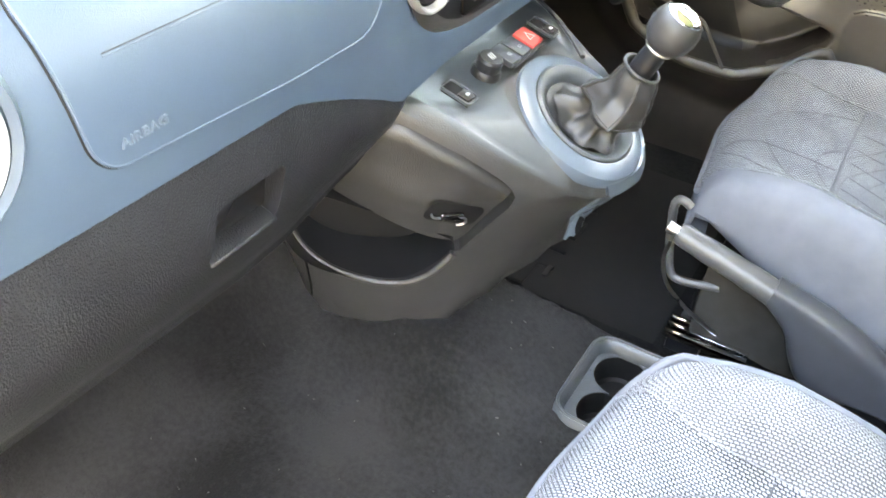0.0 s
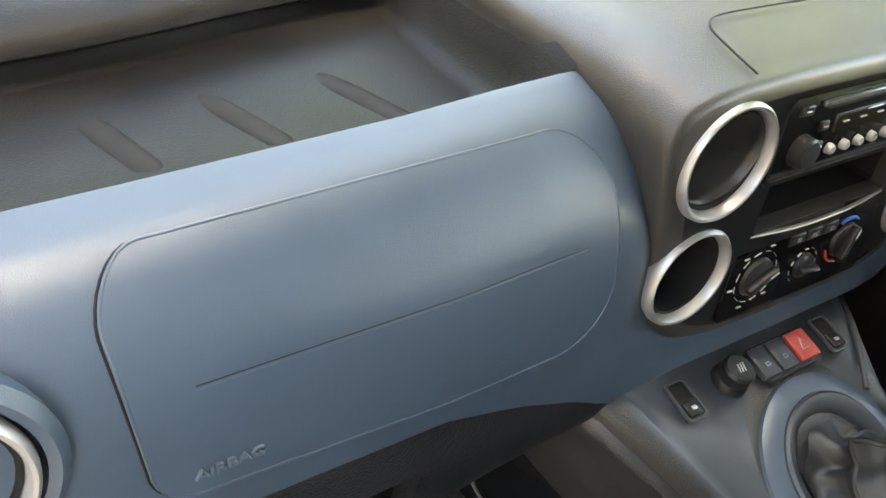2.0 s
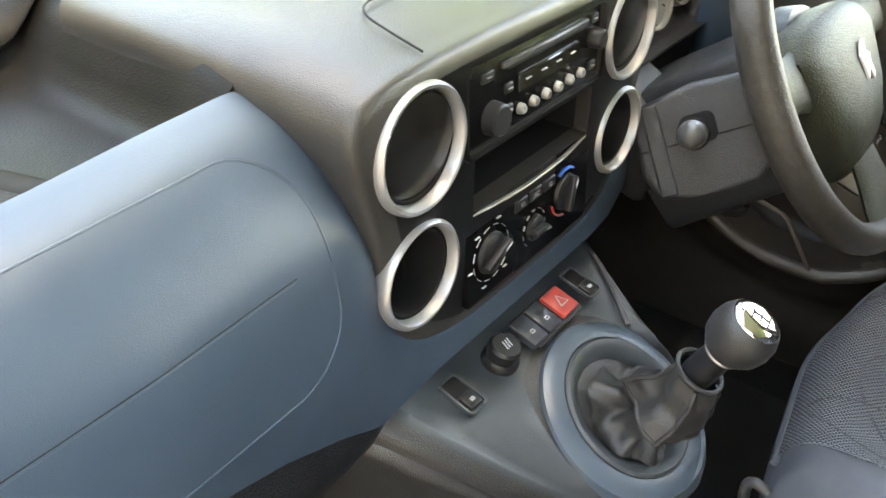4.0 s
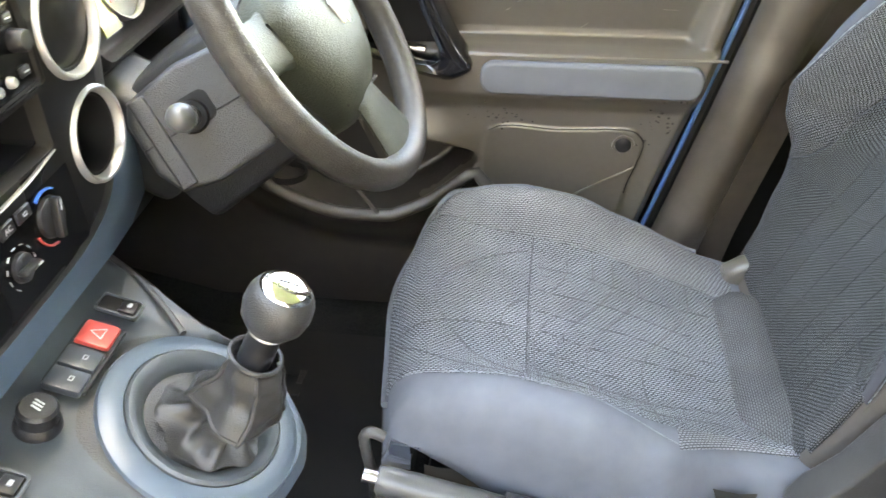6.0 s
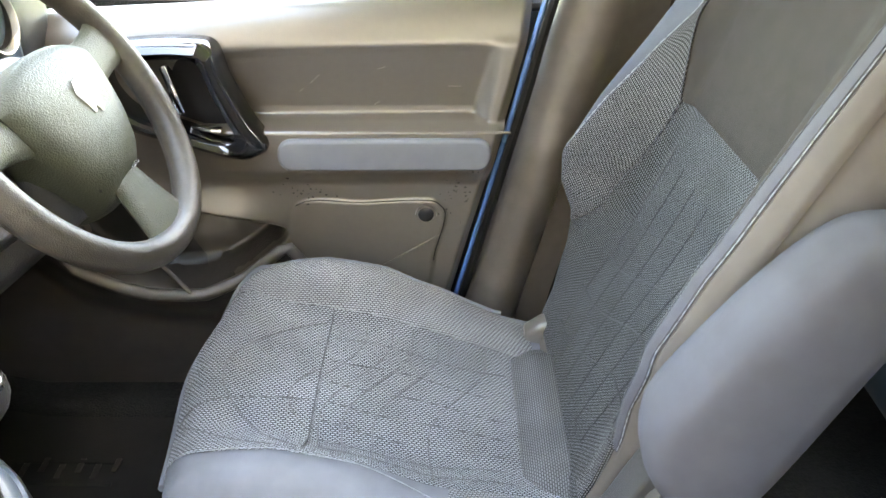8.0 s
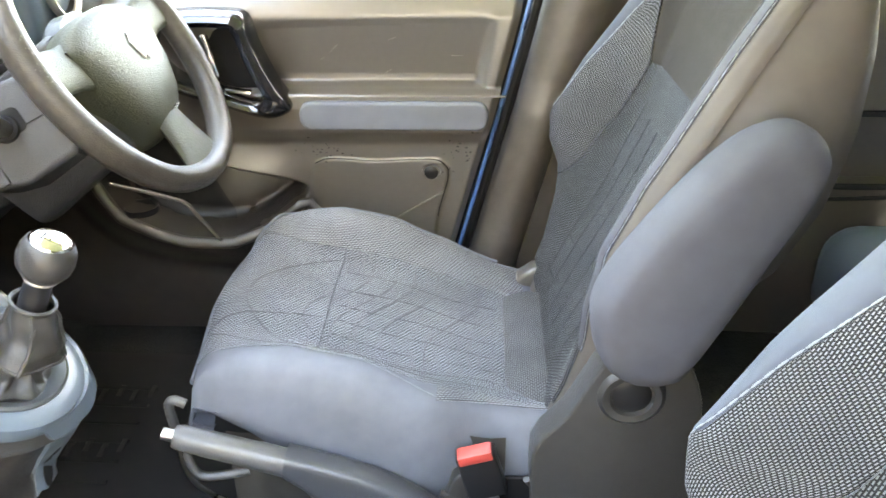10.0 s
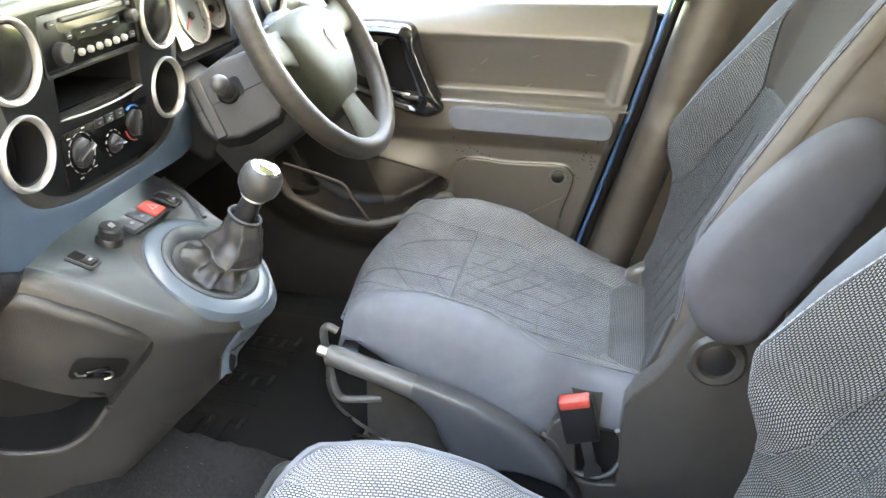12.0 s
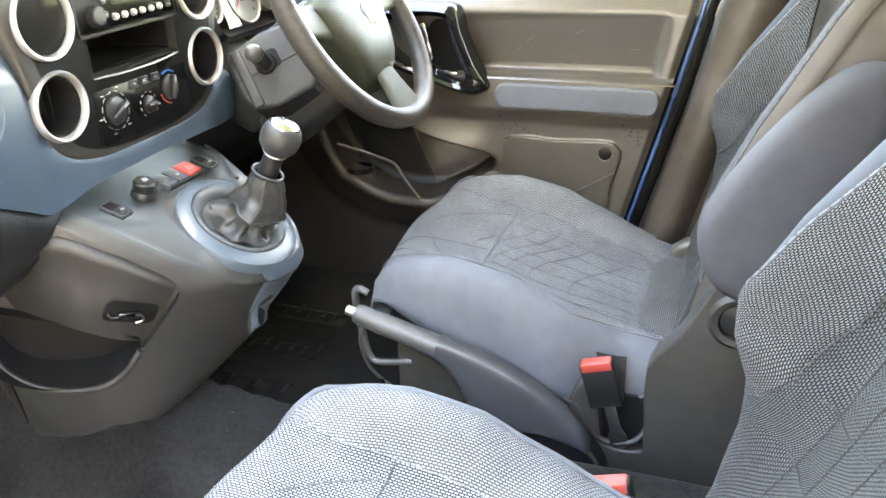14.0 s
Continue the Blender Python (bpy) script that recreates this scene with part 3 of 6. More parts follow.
def dashboard():
    d = thing("dashboard", (-0.10, 0.0, 0.95), "slate blue dashboard with black centre pod and silver vents", "dashboard")
    ys = list(np.linspace(-0.76, -0.15, 56)) + list(np.linspace(-0.14, 0.24, 28))
    ss = [k / 30 for k in range(31)]
    P = []
    for y in ys:
        row = [dash(y, s) for s in ss]
        top, low = row[-1], row[0]
        row += [top + Vector((-0.006, 0, 0.001)), top + Vector((-0.010, 0, -0.004)), top + Vector((-0.012, 0, -0.05)), low + Vector((-0.06, 0, 0.03)), low + Vector((-0.02, 0, -0.002))]
        P.append(row)
    fascia = part("fascia", grid(P, loop_v=True, cap=True), BLUE, d, "slate blue grained fascia", 50)
    # airbag cover
    rim = []
    zt, zb, yl, yr, r = 1.1045, 0.970, -0.538, -0.221, 0.032
    corners = ((yr, zt, 0), (yl, zt, 1), (yl, zb, 2), (yr, zb, 3))
    for (cy, cz, q), (sy, sz) in zip(corners, ((-1, -1), (1, -1), (1, 1), (-1, 1))):
        rr = 0.045 if q in (0, 3) else 0.026
        for k in range(9):
            a = math.pi / 2 * (q + k / 8)
            y, z = cy + sy * rr + rr * math.cos(a), cz + sz * rr + rr * math.sin(a)
            if q == 2:
                y, z = y + 0.007, z + 0.012
            if q == 3:
                z -= 0.008
            rim.append((y, z))
    dense = []
    for k, (y, z) in enumerate(rim):
        y2, z2 = rim[(k + 1) % len(rim)]
        n = max(1, int(math.hypot(y2 - y, z2 - z) / 0.012))
        dense += [(lerp(y, y2, i / n), lerp(z, z2, i / n)) for i in range(n)]
    rim = [(y, s_at(y, z)) for y, z in dense]
    groove = [on(dash, y, s, 0.0002) for y, s in rim]
    part("airbag_cover", outline_patch(dash, rim, 0.0022, 0.001, [1.0, 0.991, 0.975] + [0.95 - 0.95 * k / 30 for k in range(31)]), BLUE, d, "slate blue airbag cover with a fine seam", 50)
    part("seam", tube(groove, 0.0008, 6, loop=True), DARK, d)
    ca, cb = sum(p[0] for p in rim) / len(rim), sum(p[1] for p in rim) / len(rim)
    part("cover_lip", tube([on(dash, ca + (a - ca) * 0.990, cb + (b - cb) * 0.986, 0.0018) for a, b in rim], 0.0010, 8, loop=True), BLUE, d)
    slit = [on(dash, lerp(-0.503, -0.252, k / 24), s_at(lerp(-0.503, -0.252, k / 24), lerp(1.047, 1.040, k / 24)), 0.0022) for k in range(25)]
    part("crease", tube([p + Vector((-0.0004, 0, 0.0006)) for p in slit], 0.00055, 6, flat=0.7), DARK, d)
    part("crease_lip", tube([p + Vector((0.0, 0, -0.0010)) for p in slit], 0.0006, 6), BLUE, d)
    # raised word on the cover, its paler blue standing in for lit letter edges
    bm = words("AIRBAG", 0.0084)
    for v in bm.verts:
        y = -0.510 + v.co.x * 1.25
        z = 0.9945 + v.co.y
        v.co = on(dash, y, s_at(y, z), 0.0040 if v.co.z > 0 else 0.0020)
    part("lettering", bm, BLUE_LIGHT, d, "raised word AIRBAG")
    # side vent
    vm = facing(0.024, -0.616, 1.044, 4)
    part("vent_bezel", ring_lathe([(0.052, -0.02), (0.057, 0.000), (0.052, 0.006), (0.047, 0.004), (0.046, -0.02)], 48, vm), BLUE, d)
    vent_ring(d, vm @ Matrix.Translation((0, 0, 0.004)), 0.044, flap=False)
    # glovebox
    gy = (-0.76, -0.53, -0.384, -0.318, -0.27, -0.21, -0.185, -0.172, -0.165)
    gb = (0.782, 0.768, 0.760, 0.763, 0.774, 0.787, 0.800, 0.818, 0.846)
    P = []
    for y in list(np.linspace(-0.76, -0.22, 56)) + list(np.linspace(-0.212, -0.165, 14)):
        y = float(y)
        zb, low = float(np.interp(y, gy, gb)), dash(y, 0.0)
        zt = low.z + 0.004
        end = smooth(-0.25, -0.17, y)
        xt, xb = low.x - 0.004 - 0.004 * end, -0.036 + 0.004 * end
        row = [(-0.10, y, zt), (xt - 0.01, y, zt)]
        for k in range(13):
            t = k / 12
            bulge = 0.005 * math.sin(math.pi * t)
            row.append((lerp(xt, xb, t ** 2.2) + bulge, y, lerp(zt - 0.004, zb + 0.018, t)))
        row += [(xb - 0.003, y, zb + 0.008), (xb - 0.012, y, zb + 0.001), (xb - 0.03, y, zb - 0.003), (-0.16, y, zb + 0.005), (-0.16, y, zt)]
        P.append(row)
    lid = grid(P, loop_v=True, cap=True)
    hole_m = facing(-0.03, -0.405, 0.875, 0)
    lid = cut(lid, plate([(p[0] + 0.12 * p[1], p[1]) for p in rrect(0.076, 0.052, 0.006)], 0.09, 0.0, hole_m @ Matrix.Rotation(radians(-1), 4, "Z")))
    part("glovebox_lid", lid, BLACK, d, "black grained glovebox lid", 35)
    part("glovebox_handle", rbox(0.010, 0.066, 0.038, 0.003, 2, Matrix.Translation((-0.002, -0.409, 0.8835)) @ Matrix.Rotation(radians(10), 4, "Y")), GLOVE, d, "black lift handle in a recess")
    part("recess_lip", rbox(0.020, 0.074, 0.004, 0.0015, 1, Matrix.Translation((-0.004, -0.407, 0.851)) @ Matrix.Rotation(radians(20), 4, "Y")), BLACK, d)
    # open tray above the fascia
    P = []
    for y in np.linspace(-0.76, -0.16, 70):
        y = float(y)
        t = dash(min(y, -0.2), 1.0)
        wall = smooth(-0.248, -0.205, y)
        back = -0.222 - 0.05 * smooth(-0.56, -0.26, y)
        zf = 1.086 + 0.05 * wall
        row = [(t.x - 0.006, y, 1.095 + 0.03 * wall), (t.x - 0.03, y, zf), (-0.12, y, zf - 0.004), (-0.17, y, zf - 0.004), (back + 0.02, y, zf), (back - 0.004, y, zf + 0.001), (back - 0.012, y, zf + 0.006 * (1 - wall)),
               (back - 0.014, y, lerp(1.102, 1.137, wall)), (back - 0.006, y, lerp(1.106, 1.139, wall)), (back, y, lerp(1.110, 1.141, wall)), (back - 0.001, y, lerp(1.115, 1.143, wall)),
               (back - 0.010, y, lerp(1.122, 1.146, wall)), (back - 0.03, y, lerp(1.129, 1.150, wall)), (-0.40, y, 1.145), (-0.60, y, 1.11)]
        P.append(row)
    part("tray", grid(P), DUSTY, d, "black moulded tray with a dusty floor", 60)
    for y0, y1 in ((-0.505, -0.475), (-0.43, -0.395), (-0.345, -0.31)):
        part("tray_rib", tube(curve([(-0.215, y0, 1.0808), (-0.16, (y0 + y1) / 2, 1.0815), (-0.105, y1, 1.0805)], 5), [0.002, 0.006] + [0.010] * 7 + [0.006, 0.002], 12, flat=0.28), DUST, d)
    # dash top ahead of the pod and the driver
    P = []
    for y in np.linspace(-0.21, 0.80, 40):
        y = float(y)
        fwd = -0.15 * smooth(0.215, 0.19, y)
        hood = 0.05 * math.exp(-((y - 0.40) / 0.17) ** 2)
        P.append([(-0.055 - 0.04 * smooth(0.1, 0.3, y) + fwd, y, 1.128 + hood * 0.3), (-0.07 - 0.04 * smooth(0.1, 0.3, y) + fwd, y, 1.140 + hood), (-0.16 + fwd * 0.5, y, 1.152 + hood), (-0.30, y, 1.160 + hood * 0.4), (-0.60, y, 1.13)])
    part("top_pad", grid(P), PAD, d, "soft black upper pad", 60)
    part("top_seam", tube(curve([(-0.004, -0.128, 1.1345), (-0.03, -0.130, 1.1425), (-0.050, -0.127, 1.1475), (-0.060, -0.112, 1.1500), (-0.062, -0.07, 1.1505), (-0.062, 0.0, 1.1505), (-0.062, 0.11, 1.1500)], 6), 0.0008, 5), DARK, d)
    # driver's lower panel and right part
    P = []
    for y in np.linspace(0.17, 0.80, 24):
        y = float(y)
        P.append([(-0.14, y, 1.13), (-0.15, y, 1.08), (-0.14, y, 0.97), (-0.07, y, 0.93), (-0.07, y, 0.82), (-0.12, y, 0.74), (-0.25, y, 0.70), (-0.4, y, 0.72)])
    part("driver_panel", grid(P), SOFT, d, "black lower panel before the driver", 60)
    vent_m = facing(-0.014, 0.562, 1.044, 8)
    part("side_fascia", rbox(0.05, 0.150, 0.21, 0.022, 3, Matrix.Translation((-0.046, 0.560, 1.010))), BLUE, d, "slate blue end of the fascia")
    vent_ring(d, vent_m, 0.043, flap=False)
    part("end_cap", rbox(0.13, 0.15, 0.15, 0.045, 5, Matrix.Translation((-0.105, 0.712, 1.010))), COLUMN, d, "slate end of the dashboard")
    return d, fascia


DASHBOARD, FASCIA = dashboard()


def centre_pod():
    left = [(0.0, 0.898), (-0.04, 0.898), (-0.08, 0.901), (-0.115, 0.908), (-0.143, 0.920), (-0.160, 0.936), (-0.170, 0.958), (-0.177, 0.99), (-0.184, 1.02), (-0.191, 1.05), (-0.198, 1.078), (-0.2015, 1.100),
            (-0.194, 1.119), (-0.170, 1.129), (-0.13, 1.133), (-0.08, 1.134), (-0.04, 1.134), (0.0, 1.134)]
    loop = [(y, z) for y, z in left] + [(-y, z) for y, z in reversed(left[1:-1])]
    loop = [(p.x, p.y) for p in curve([(y, z, 0) for y, z in loop], 3, True)]
    mid = (0.0, 1.012)

    def ring(x, k, wide=0.0, lift=0.0):
        out = []
        for y, z in loop:
            up = smooth(1.02, 1.12, z)
            out.append((x, mid[0] + (y - mid[0]) * k + math.copysign(wide * up, y) * min(1, abs(y) / 0.05), mid[1] + (z - mid[1]) * k + lift * up))
        return out
    rings = [ring(0.006, 0.30), ring(0.006, 0.55), ring(0.006, 0.70), ring(0.0055, 0.80), ring(0.0052, 0.88), ring(0.0045, 0.95), ring(0.0025, 0.982), ring(-0.001, 0.995), ring(-0.006, 1.0), ring(-0.014, 1.002, 0.001, 0.002), ring(-0.025, 1.003, 0.003, 0.005), ring(-0.040, 1.004, 0.006, 0.008),
             ring(-0.06, 1.006, 0.010, 0.012), ring(-0.09, 1.006, 0.014, 0.015), ring(-0.13, 1.006, 0.018, 0.018), ring(-0.24, 1.0, 0.022, 0.022)]
    bm = grid(rings, loop_v=True, cap=True)
    tools = [lathe([(0, -0.06), (r - 0.003, -0.06), (r - 0.003, 0.03), (0, 0.03)], 40, facing(0.0, y, z)) for y, z, r in VENTS]
    tools.append(plate(rrect(0.166, 0.046, 0.004), 0.13, 0.0, facing(-0.11, 0.0, 1.026)))
    tools.append(plate(rrect(0.184, 0.062, 0.004), 0.05, 0.0, facing(-0.030, 0.0, 1.083)))
    body = part("centre_pod", cut(bm, *tools), POD, DASHBOARD, "black centre pod round the radio and vents", 52)
    body.data.materials.append(FRONT)
    for pg in body.data.polygons:
        at = pg.center + base_of(body)
        if at.x > 0.0050 or pg.normal.x > 0.9 and at.x < -0.02:
            pg.material_index = 1
    for y, z, r in VENTS:
        vent_ring(body, facing(0.0055, y, z, 2), r, flap=z > 1.03, tilt=5)
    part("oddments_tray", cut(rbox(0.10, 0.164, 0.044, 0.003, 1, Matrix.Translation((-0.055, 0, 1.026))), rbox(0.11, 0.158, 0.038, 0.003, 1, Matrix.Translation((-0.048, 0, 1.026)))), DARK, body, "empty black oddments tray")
    part("tray_lip", tube(curve([(0.0045, -0.083, 1.0005), (0.0085, -0.04, 0.9985), (0.0095, 0.0, 0.998), (0.0085, 0.04, 0.9985), (0.0045, 0.083, 1.0005)], 8), 0.0020, 8, flat=0.7), LIP, body, "pale edge of the tray")


VENTS = ((-0.142, 1.078, 0.0435), (-0.143, 0.983, 0.0405), (0.142, 1.078, 0.0435), (0.143, 0.983, 0.0405))
centre_pod()


def mark(parent, m, pts, w=0.0011, mat=None):
    part("mark", tube([m @ Vector((x, y, 0.0004)) for x, y in pts], w / 2, 5, flat=0.5), mat or WHITE, parent)


def radio():
    r = thing("car_radio", (-0.02, 0.0, 1.06), "black car radio with amber display and six silver keys", "radio")
    m = facing(0.003, 0.0, 1.083, 3)
    part("body", plate(rrect(0.182, 0.060, 0.004), 0.045, 0.0015, m @ Matrix.Translation((0, 0, -0.045))), PANEL, r)
    part("bezel", ring_frame(0.186, 0.064, 0.003, 0.004, m), FRONT, r)
    part("disc_slot", rbox(0.118, 0.0045, 0.004, 0.001, 1, m @ Matrix.Translation((0.008, 0.0205, 0.0015))), SATIN, r, "satin disc slot")
    part("slot_gap", rbox(0.108, 0.0018, 0.004, 0.0, 1, m @ Matrix.Translation((0.008, 0.0172, 0.0006))), DARK, r)
    part("display", rbox(0.086, 0.0135, 0.003, 0.001, 1, m @ Matrix.Translation((0.014, 0.001, 0.0005))), DISPLAY, r, "dark amber display")
    for k in range(6):
        part("preset_key", lathe([(0, 0.0055), (0.0029, 0.005), (0.0040, 0.0035), (0.0043, 0.0), (0, 0.0)], 18, m @ Matrix.Translation((-0.027 + 0.0172 * k, -0.0185, 0.0005))), PEARL, r, "round silver key")
    for x, y, rad in ((-0.062, -0.0135, 0.0125), (0.079, 0.004, 0.0085)):
        part("knob", lathe([(0, 0.011), (rad * 0.8, 0.0105), (rad * 0.93, 0.009), (rad, 0.0), (0, 0.0)], 28, m @ Matrix.Translation((x, y, 0.0))), SOFT, r, "round black knob")
    for x, y, w in ((-0.068, 0.018, 0.014), (-0.042, 0.002, 0.010), (-0.042, -0.014, 0.010), (0.078, 0.020, 0.012), (0.078, -0.018, 0.012)):
        part("key", rbox(w, 0.0075, 0.003, 0.001, 1, m @ Matrix.Translation((x, y, 0.0008))), SOFT, r)
        mark(r, m @ Matrix.Translation((x, y, 0.0024)), ((-0.0025, 0), (0.0025, 0)), 0.0016)
    for k in range(4):
        x = -0.018 + 0.021 * k
        mark(r, m @ Matrix.Translation((x, 0.002, 0.0020)), ((-0.0035, 0), (0.0035, 0)), 0.0017, WHITE)


def ring_frame(w, h, t, d, m):
    """A thin rounded frame round w x h."""
    outer, inner = rrect(w + 2 * t, h + 2 * t, 0.005), rrect(w, h, 0.004)
    P = [[(x, y, z) for x, y in loop] for loop, z in ((outer, 0), (outer, d), (inner, d), (inner, 0))]
    return moved(grid(P, loop_u=True, loop_v=True), m)


radio()


def heater_panel():
    h = thing("heater_control_panel", (0.0, 0.0, 0.95), "gloss black heater panel with three rotary knobs", "heater controls")
    m = facing(0.0065, 0.0, 0.957, 3)
    part("panel", plate(rrect(0.184, 0.076, 0.006), 0.006, 0.0015, m @ Matrix.Translation((0, 0, -0.005))), PANEL, h)
    m = m @ Matrix.Translation((0, 0, 0.001))
    for x, y, rad, mat in ((-0.059, 0.000, 0.0175, SOFT), (0.003, -0.008, 0.0115, SOFT), (0.051, 0.004, 0.0165, SOFT)):
        k = part("knob", lathe([(0, 0.004), (rad * 0.86, 0.0038), (rad * 0.95, 0.003), (rad, 0.0), (0, 0.0)], 32, m @ Matrix.Translation((x, y, 0))), mat, h, "black rotary knob")
        turn = {-0.059: 25, 0.003: -5, 0.051: 75}[x]
        gm = m @ Matrix.Translation((x, y, 0.0065)) @ Matrix.Rotation(radians(turn), 4, "Z")
        part("grip", rbox(rad * 1.9, rad * 0.40, 0.008, 0.002, 2, gm), SOFT, k)
        part("pointer", rbox(rad * 0.5, 0.0012, 0.001, 0.0, 1, gm @ Matrix.Translation((rad * 0.6, 0, 0.0042))), WHITE, k)

    def arc(x, y, rad, a0, a1, w, mat, n=10):
        pts = [(x + rad * math.cos(radians(lerp(a0, a1, i / n))), y + rad * math.sin(radians(lerp(a0, a1, i / n)))) for i in range(n + 1)]
        mark(h, m, pts, w, mat)
    for a in range(0, 360, 30):
        arc(-0.059, 0.0, 0.0235, a + 6, a + 24, 0.0010, WHITE, 4)
    for a in (70, 130, 190, 250, 310):
        mark(h, m, ((-0.059 + 0.0285 * math.cos(radians(a)) - 0.0025, 0.0285 * math.sin(radians(a))), (-0.059 + 0.0285 * math.cos(radians(a)) + 0.0025, 0.0285 * math.sin(radians(a)))), 0.0022, WHITE)
    for a in range(-40, 220, 32):
        arc(0.003, -0.008, 0.0165, a, a + 14, 0.0014, WHITE, 3)
    arc(0.051, 0.004, 0.0215, 55, 120, 0.0040, BLUEMARK)
    arc(0.051, 0.004, 0.0215, 195, 265, 0.0036, RED)
    for x in (-0.018, 0.003, 0.024):
        part("key", rbox(0.018, 0.010, 0.003, 0.001, 1, m @ Matrix.Translation((x, 0.0235, 0.0004))), SOFT, h)
        if x == 0.003:
            part("lettering", moved(words("AC", 0.0062, 0.0002), m @ Matrix.Translation((x - 0.0042, 0.0213, 0.0021))), WHITE, h, "white letters AC")
        else:
            mark(h, m @ Matrix.Translation((x, 0.0235, 0.0022)), ((-0.002, -0.001), (0.002, -0.001), (0.002, 0.0015), (-0.002, 0.0015), (-0.002, -0.001)), 0.0010)


heater_panel()

# ---- centre console ----
HUB = Vector((0.104, 0.022, 0.787))
DISC_R, DISC_T = 0.083, radians(32.4)
RIM = ((-0.20, -0.205, 0.865), (-0.10, -0.200, 0.866), (-0.012, -0.186, 0.862), (0.03, -0.155, 0.822), (0.075, -0.115, 0.778), (0.121, -0.068, 0.737), (0.150, -0.035, 0.722), (0.170, 0.000, 0.714),
       (0.180, 0.040, 0.714), (0.174, 0.072, 0.720), (0.150, 0.098, 0.745), (0.11, 0.112, 0.785), (0.07, 0.114, 0.812), (0.02, 0.143, 0.826), (-0.03, 0.176, 0.836), (-0.12, 0.19, 0.845), (-0.20, 0.19, 0.85))


def rim_at(phi):
    """Where the ray from the hub at the angle phi meets the console's rim, in plan, and the rim's height there."""
    d = Vector((math.cos(phi), math.sin(phi)))
    best = None
    for k in range(len(RIM)):
        a, b = RIM[k], RIM[(k + 1) % len(RIM)]
        ex, ey = b[0] - a[0], b[1] - a[1]
        det = d.x * -ey + ex * d.y
        if abs(det) < 1e-9:
            continue
        px, py = a[0] - HUB.x, a[1] - HUB.y
        r = (px * -ey + ex * py) / det
        t = (d.x * py - d.y * px) / det
        if r > 0 and -1e-6 <= t <= 1 + 1e-6 and (best is None or r < best[0]):
            best = (r, lerp(a[2], b[2], t))
    return best


RADII = {}
for _k in range(360):
    RADII[_k] = rim_at(radians(_k))
SOFT_R = [sum(RADII[(k + o) % 360][0] for o in range(-6, 7)) / 13 for k in range(360)]
SOFT_Z = [sum(RADII[(k + o) % 360][1] for o in range(-6, 7)) / 13 for k in range(360)]


def console(deg, v):
    """The console's skin: deg round the hub, v from the bottom (0) by the rim (1) to the disc's edge (2)."""
    k = deg % 360
    i, t = int(k), k - int(k)
    r, z = lerp(SOFT_R[i], SOFT_R[(i + 1) % 360], t), lerp(SOFT_Z[i], SOFT_Z[(i + 1) % 360], t)
    c, s = math.cos(radians(deg)), math.sin(radians(deg))
    rear = smooth(-125, -45, deg if deg <= 180 else deg - 360) if (deg if deg <= 180 else deg - 360) <= 90 else 1 - smooth(90, 170, deg)
    zb = lerp(0.490, 0.600, rear)
    turn = deg if deg <= 180 else deg - 360
    under = smooth(-140, -90, turn) * (1 - smooth(90, 170, turn))
    if v <= 1:
        rr = r - float(np.interp(v, (0, 0.12, 0.35, 0.7, 0.93, 1.0), (0.062, 0.038, 0.016, 0.003, 0.0, 0.003)))
        zz = lerp(zb, z, v)
        rr = max(rr - under * min(0.6 * max(0.0, 0.735 - zz), 0.10), 0.02)
        back = 0.140 + 1.02 * (zz - 0.652)
        x = HUB.x + rr * c
        return Vector((min(x, back + 0.10 * (x - back)), HUB.y + rr * s, zz))
    t = v - 1
    e = Vector((HUB.x + DISC_R * math.cos(DISC_T) * c, HUB.y + DISC_R * s, HUB.z - DISC_R * math.sin(DISC_T) * c - 0.002))
    o = Vector((HUB.x + (r - 0.003) * c, HUB.y + (r - 0.003) * s, z))
    p = o.lerp(e, t)
    p.z += 0.010 * math.sin(math.pi * t) * rear + 0.006 * math.sin(math.pi * min(t * 3, 1)) * (1 - rear)
    return p


LEVELS = (0, 0.06, 0.12, 0.22, 0.35, 0.5, 0.65, 0.8, 0.9, 0.95, 0.98, 1.0, 1.03, 1.08, 1.2, 1.4, 1.6, 1.8, 1.95, 2.0)
WALL_A, WALL_B = Vector((-0.140, -0.240, 0)), Vector((0.100, -0.098, 0))
ALONG = (WALL_B - WALL_A).normalized()
WALL = frame_at(WALL_A, ALONG, (0, 0, 1))


def lid_top(u):
    return float(np.interp(u, (-0.02, 0.08, 0.153, 0.21, 0.262, 0.28), (0.846, 0.843, 0.836, 0.800, 0.758, 0.742)))


def lid_low(u):
    return float(np.interp(u, (-0.02, 0.068, 0.12, 0.208, 0.29), (0.748, 0.728, 0.706, 0.662, 0.612)))


def skin_out(u, z):
    """How far out of the pocket's wall plane the console's skin lies."""
    lo, hi = 205.0, 300.0
    flat = WALL.inverted()
    for _ in range(24):
        mid = (lo + hi) / 2
        k = int(mid) % 360
        v = min(max((z - 0.49) / (SOFT_Z[k] - 0.49), 0), 1)
        p = flat @ console(mid, v)
        if p.x < u:
            lo = mid
        else:
            hi = mid
    return p.z


def lid_point(u_share, q, h=0.0):
    u = lerp(-0.02, lerp(0.208, 0.268, q ** 0.85), u_share)
    z = lerp(lid_low(u), lid_top(u), q)
    depth = float(np.interp(q, (0, 0.3, 0.62, 0.80, 0.88, 0.94, 1.0), (-0.016, -0.012, -0.0085, -0.003, 0.0, -0.0015, -0.008)))
    depth -= 0.005 * smooth(0.86, 1.0, u_share) * smooth(1.0, 0.7, q) + 0.006 * smooth(0.93, 1.0, u_share) * smooth(0.7, 1.0, q)
    return WALL @ Vector((u, z, skin_out(u, z) + depth + h))


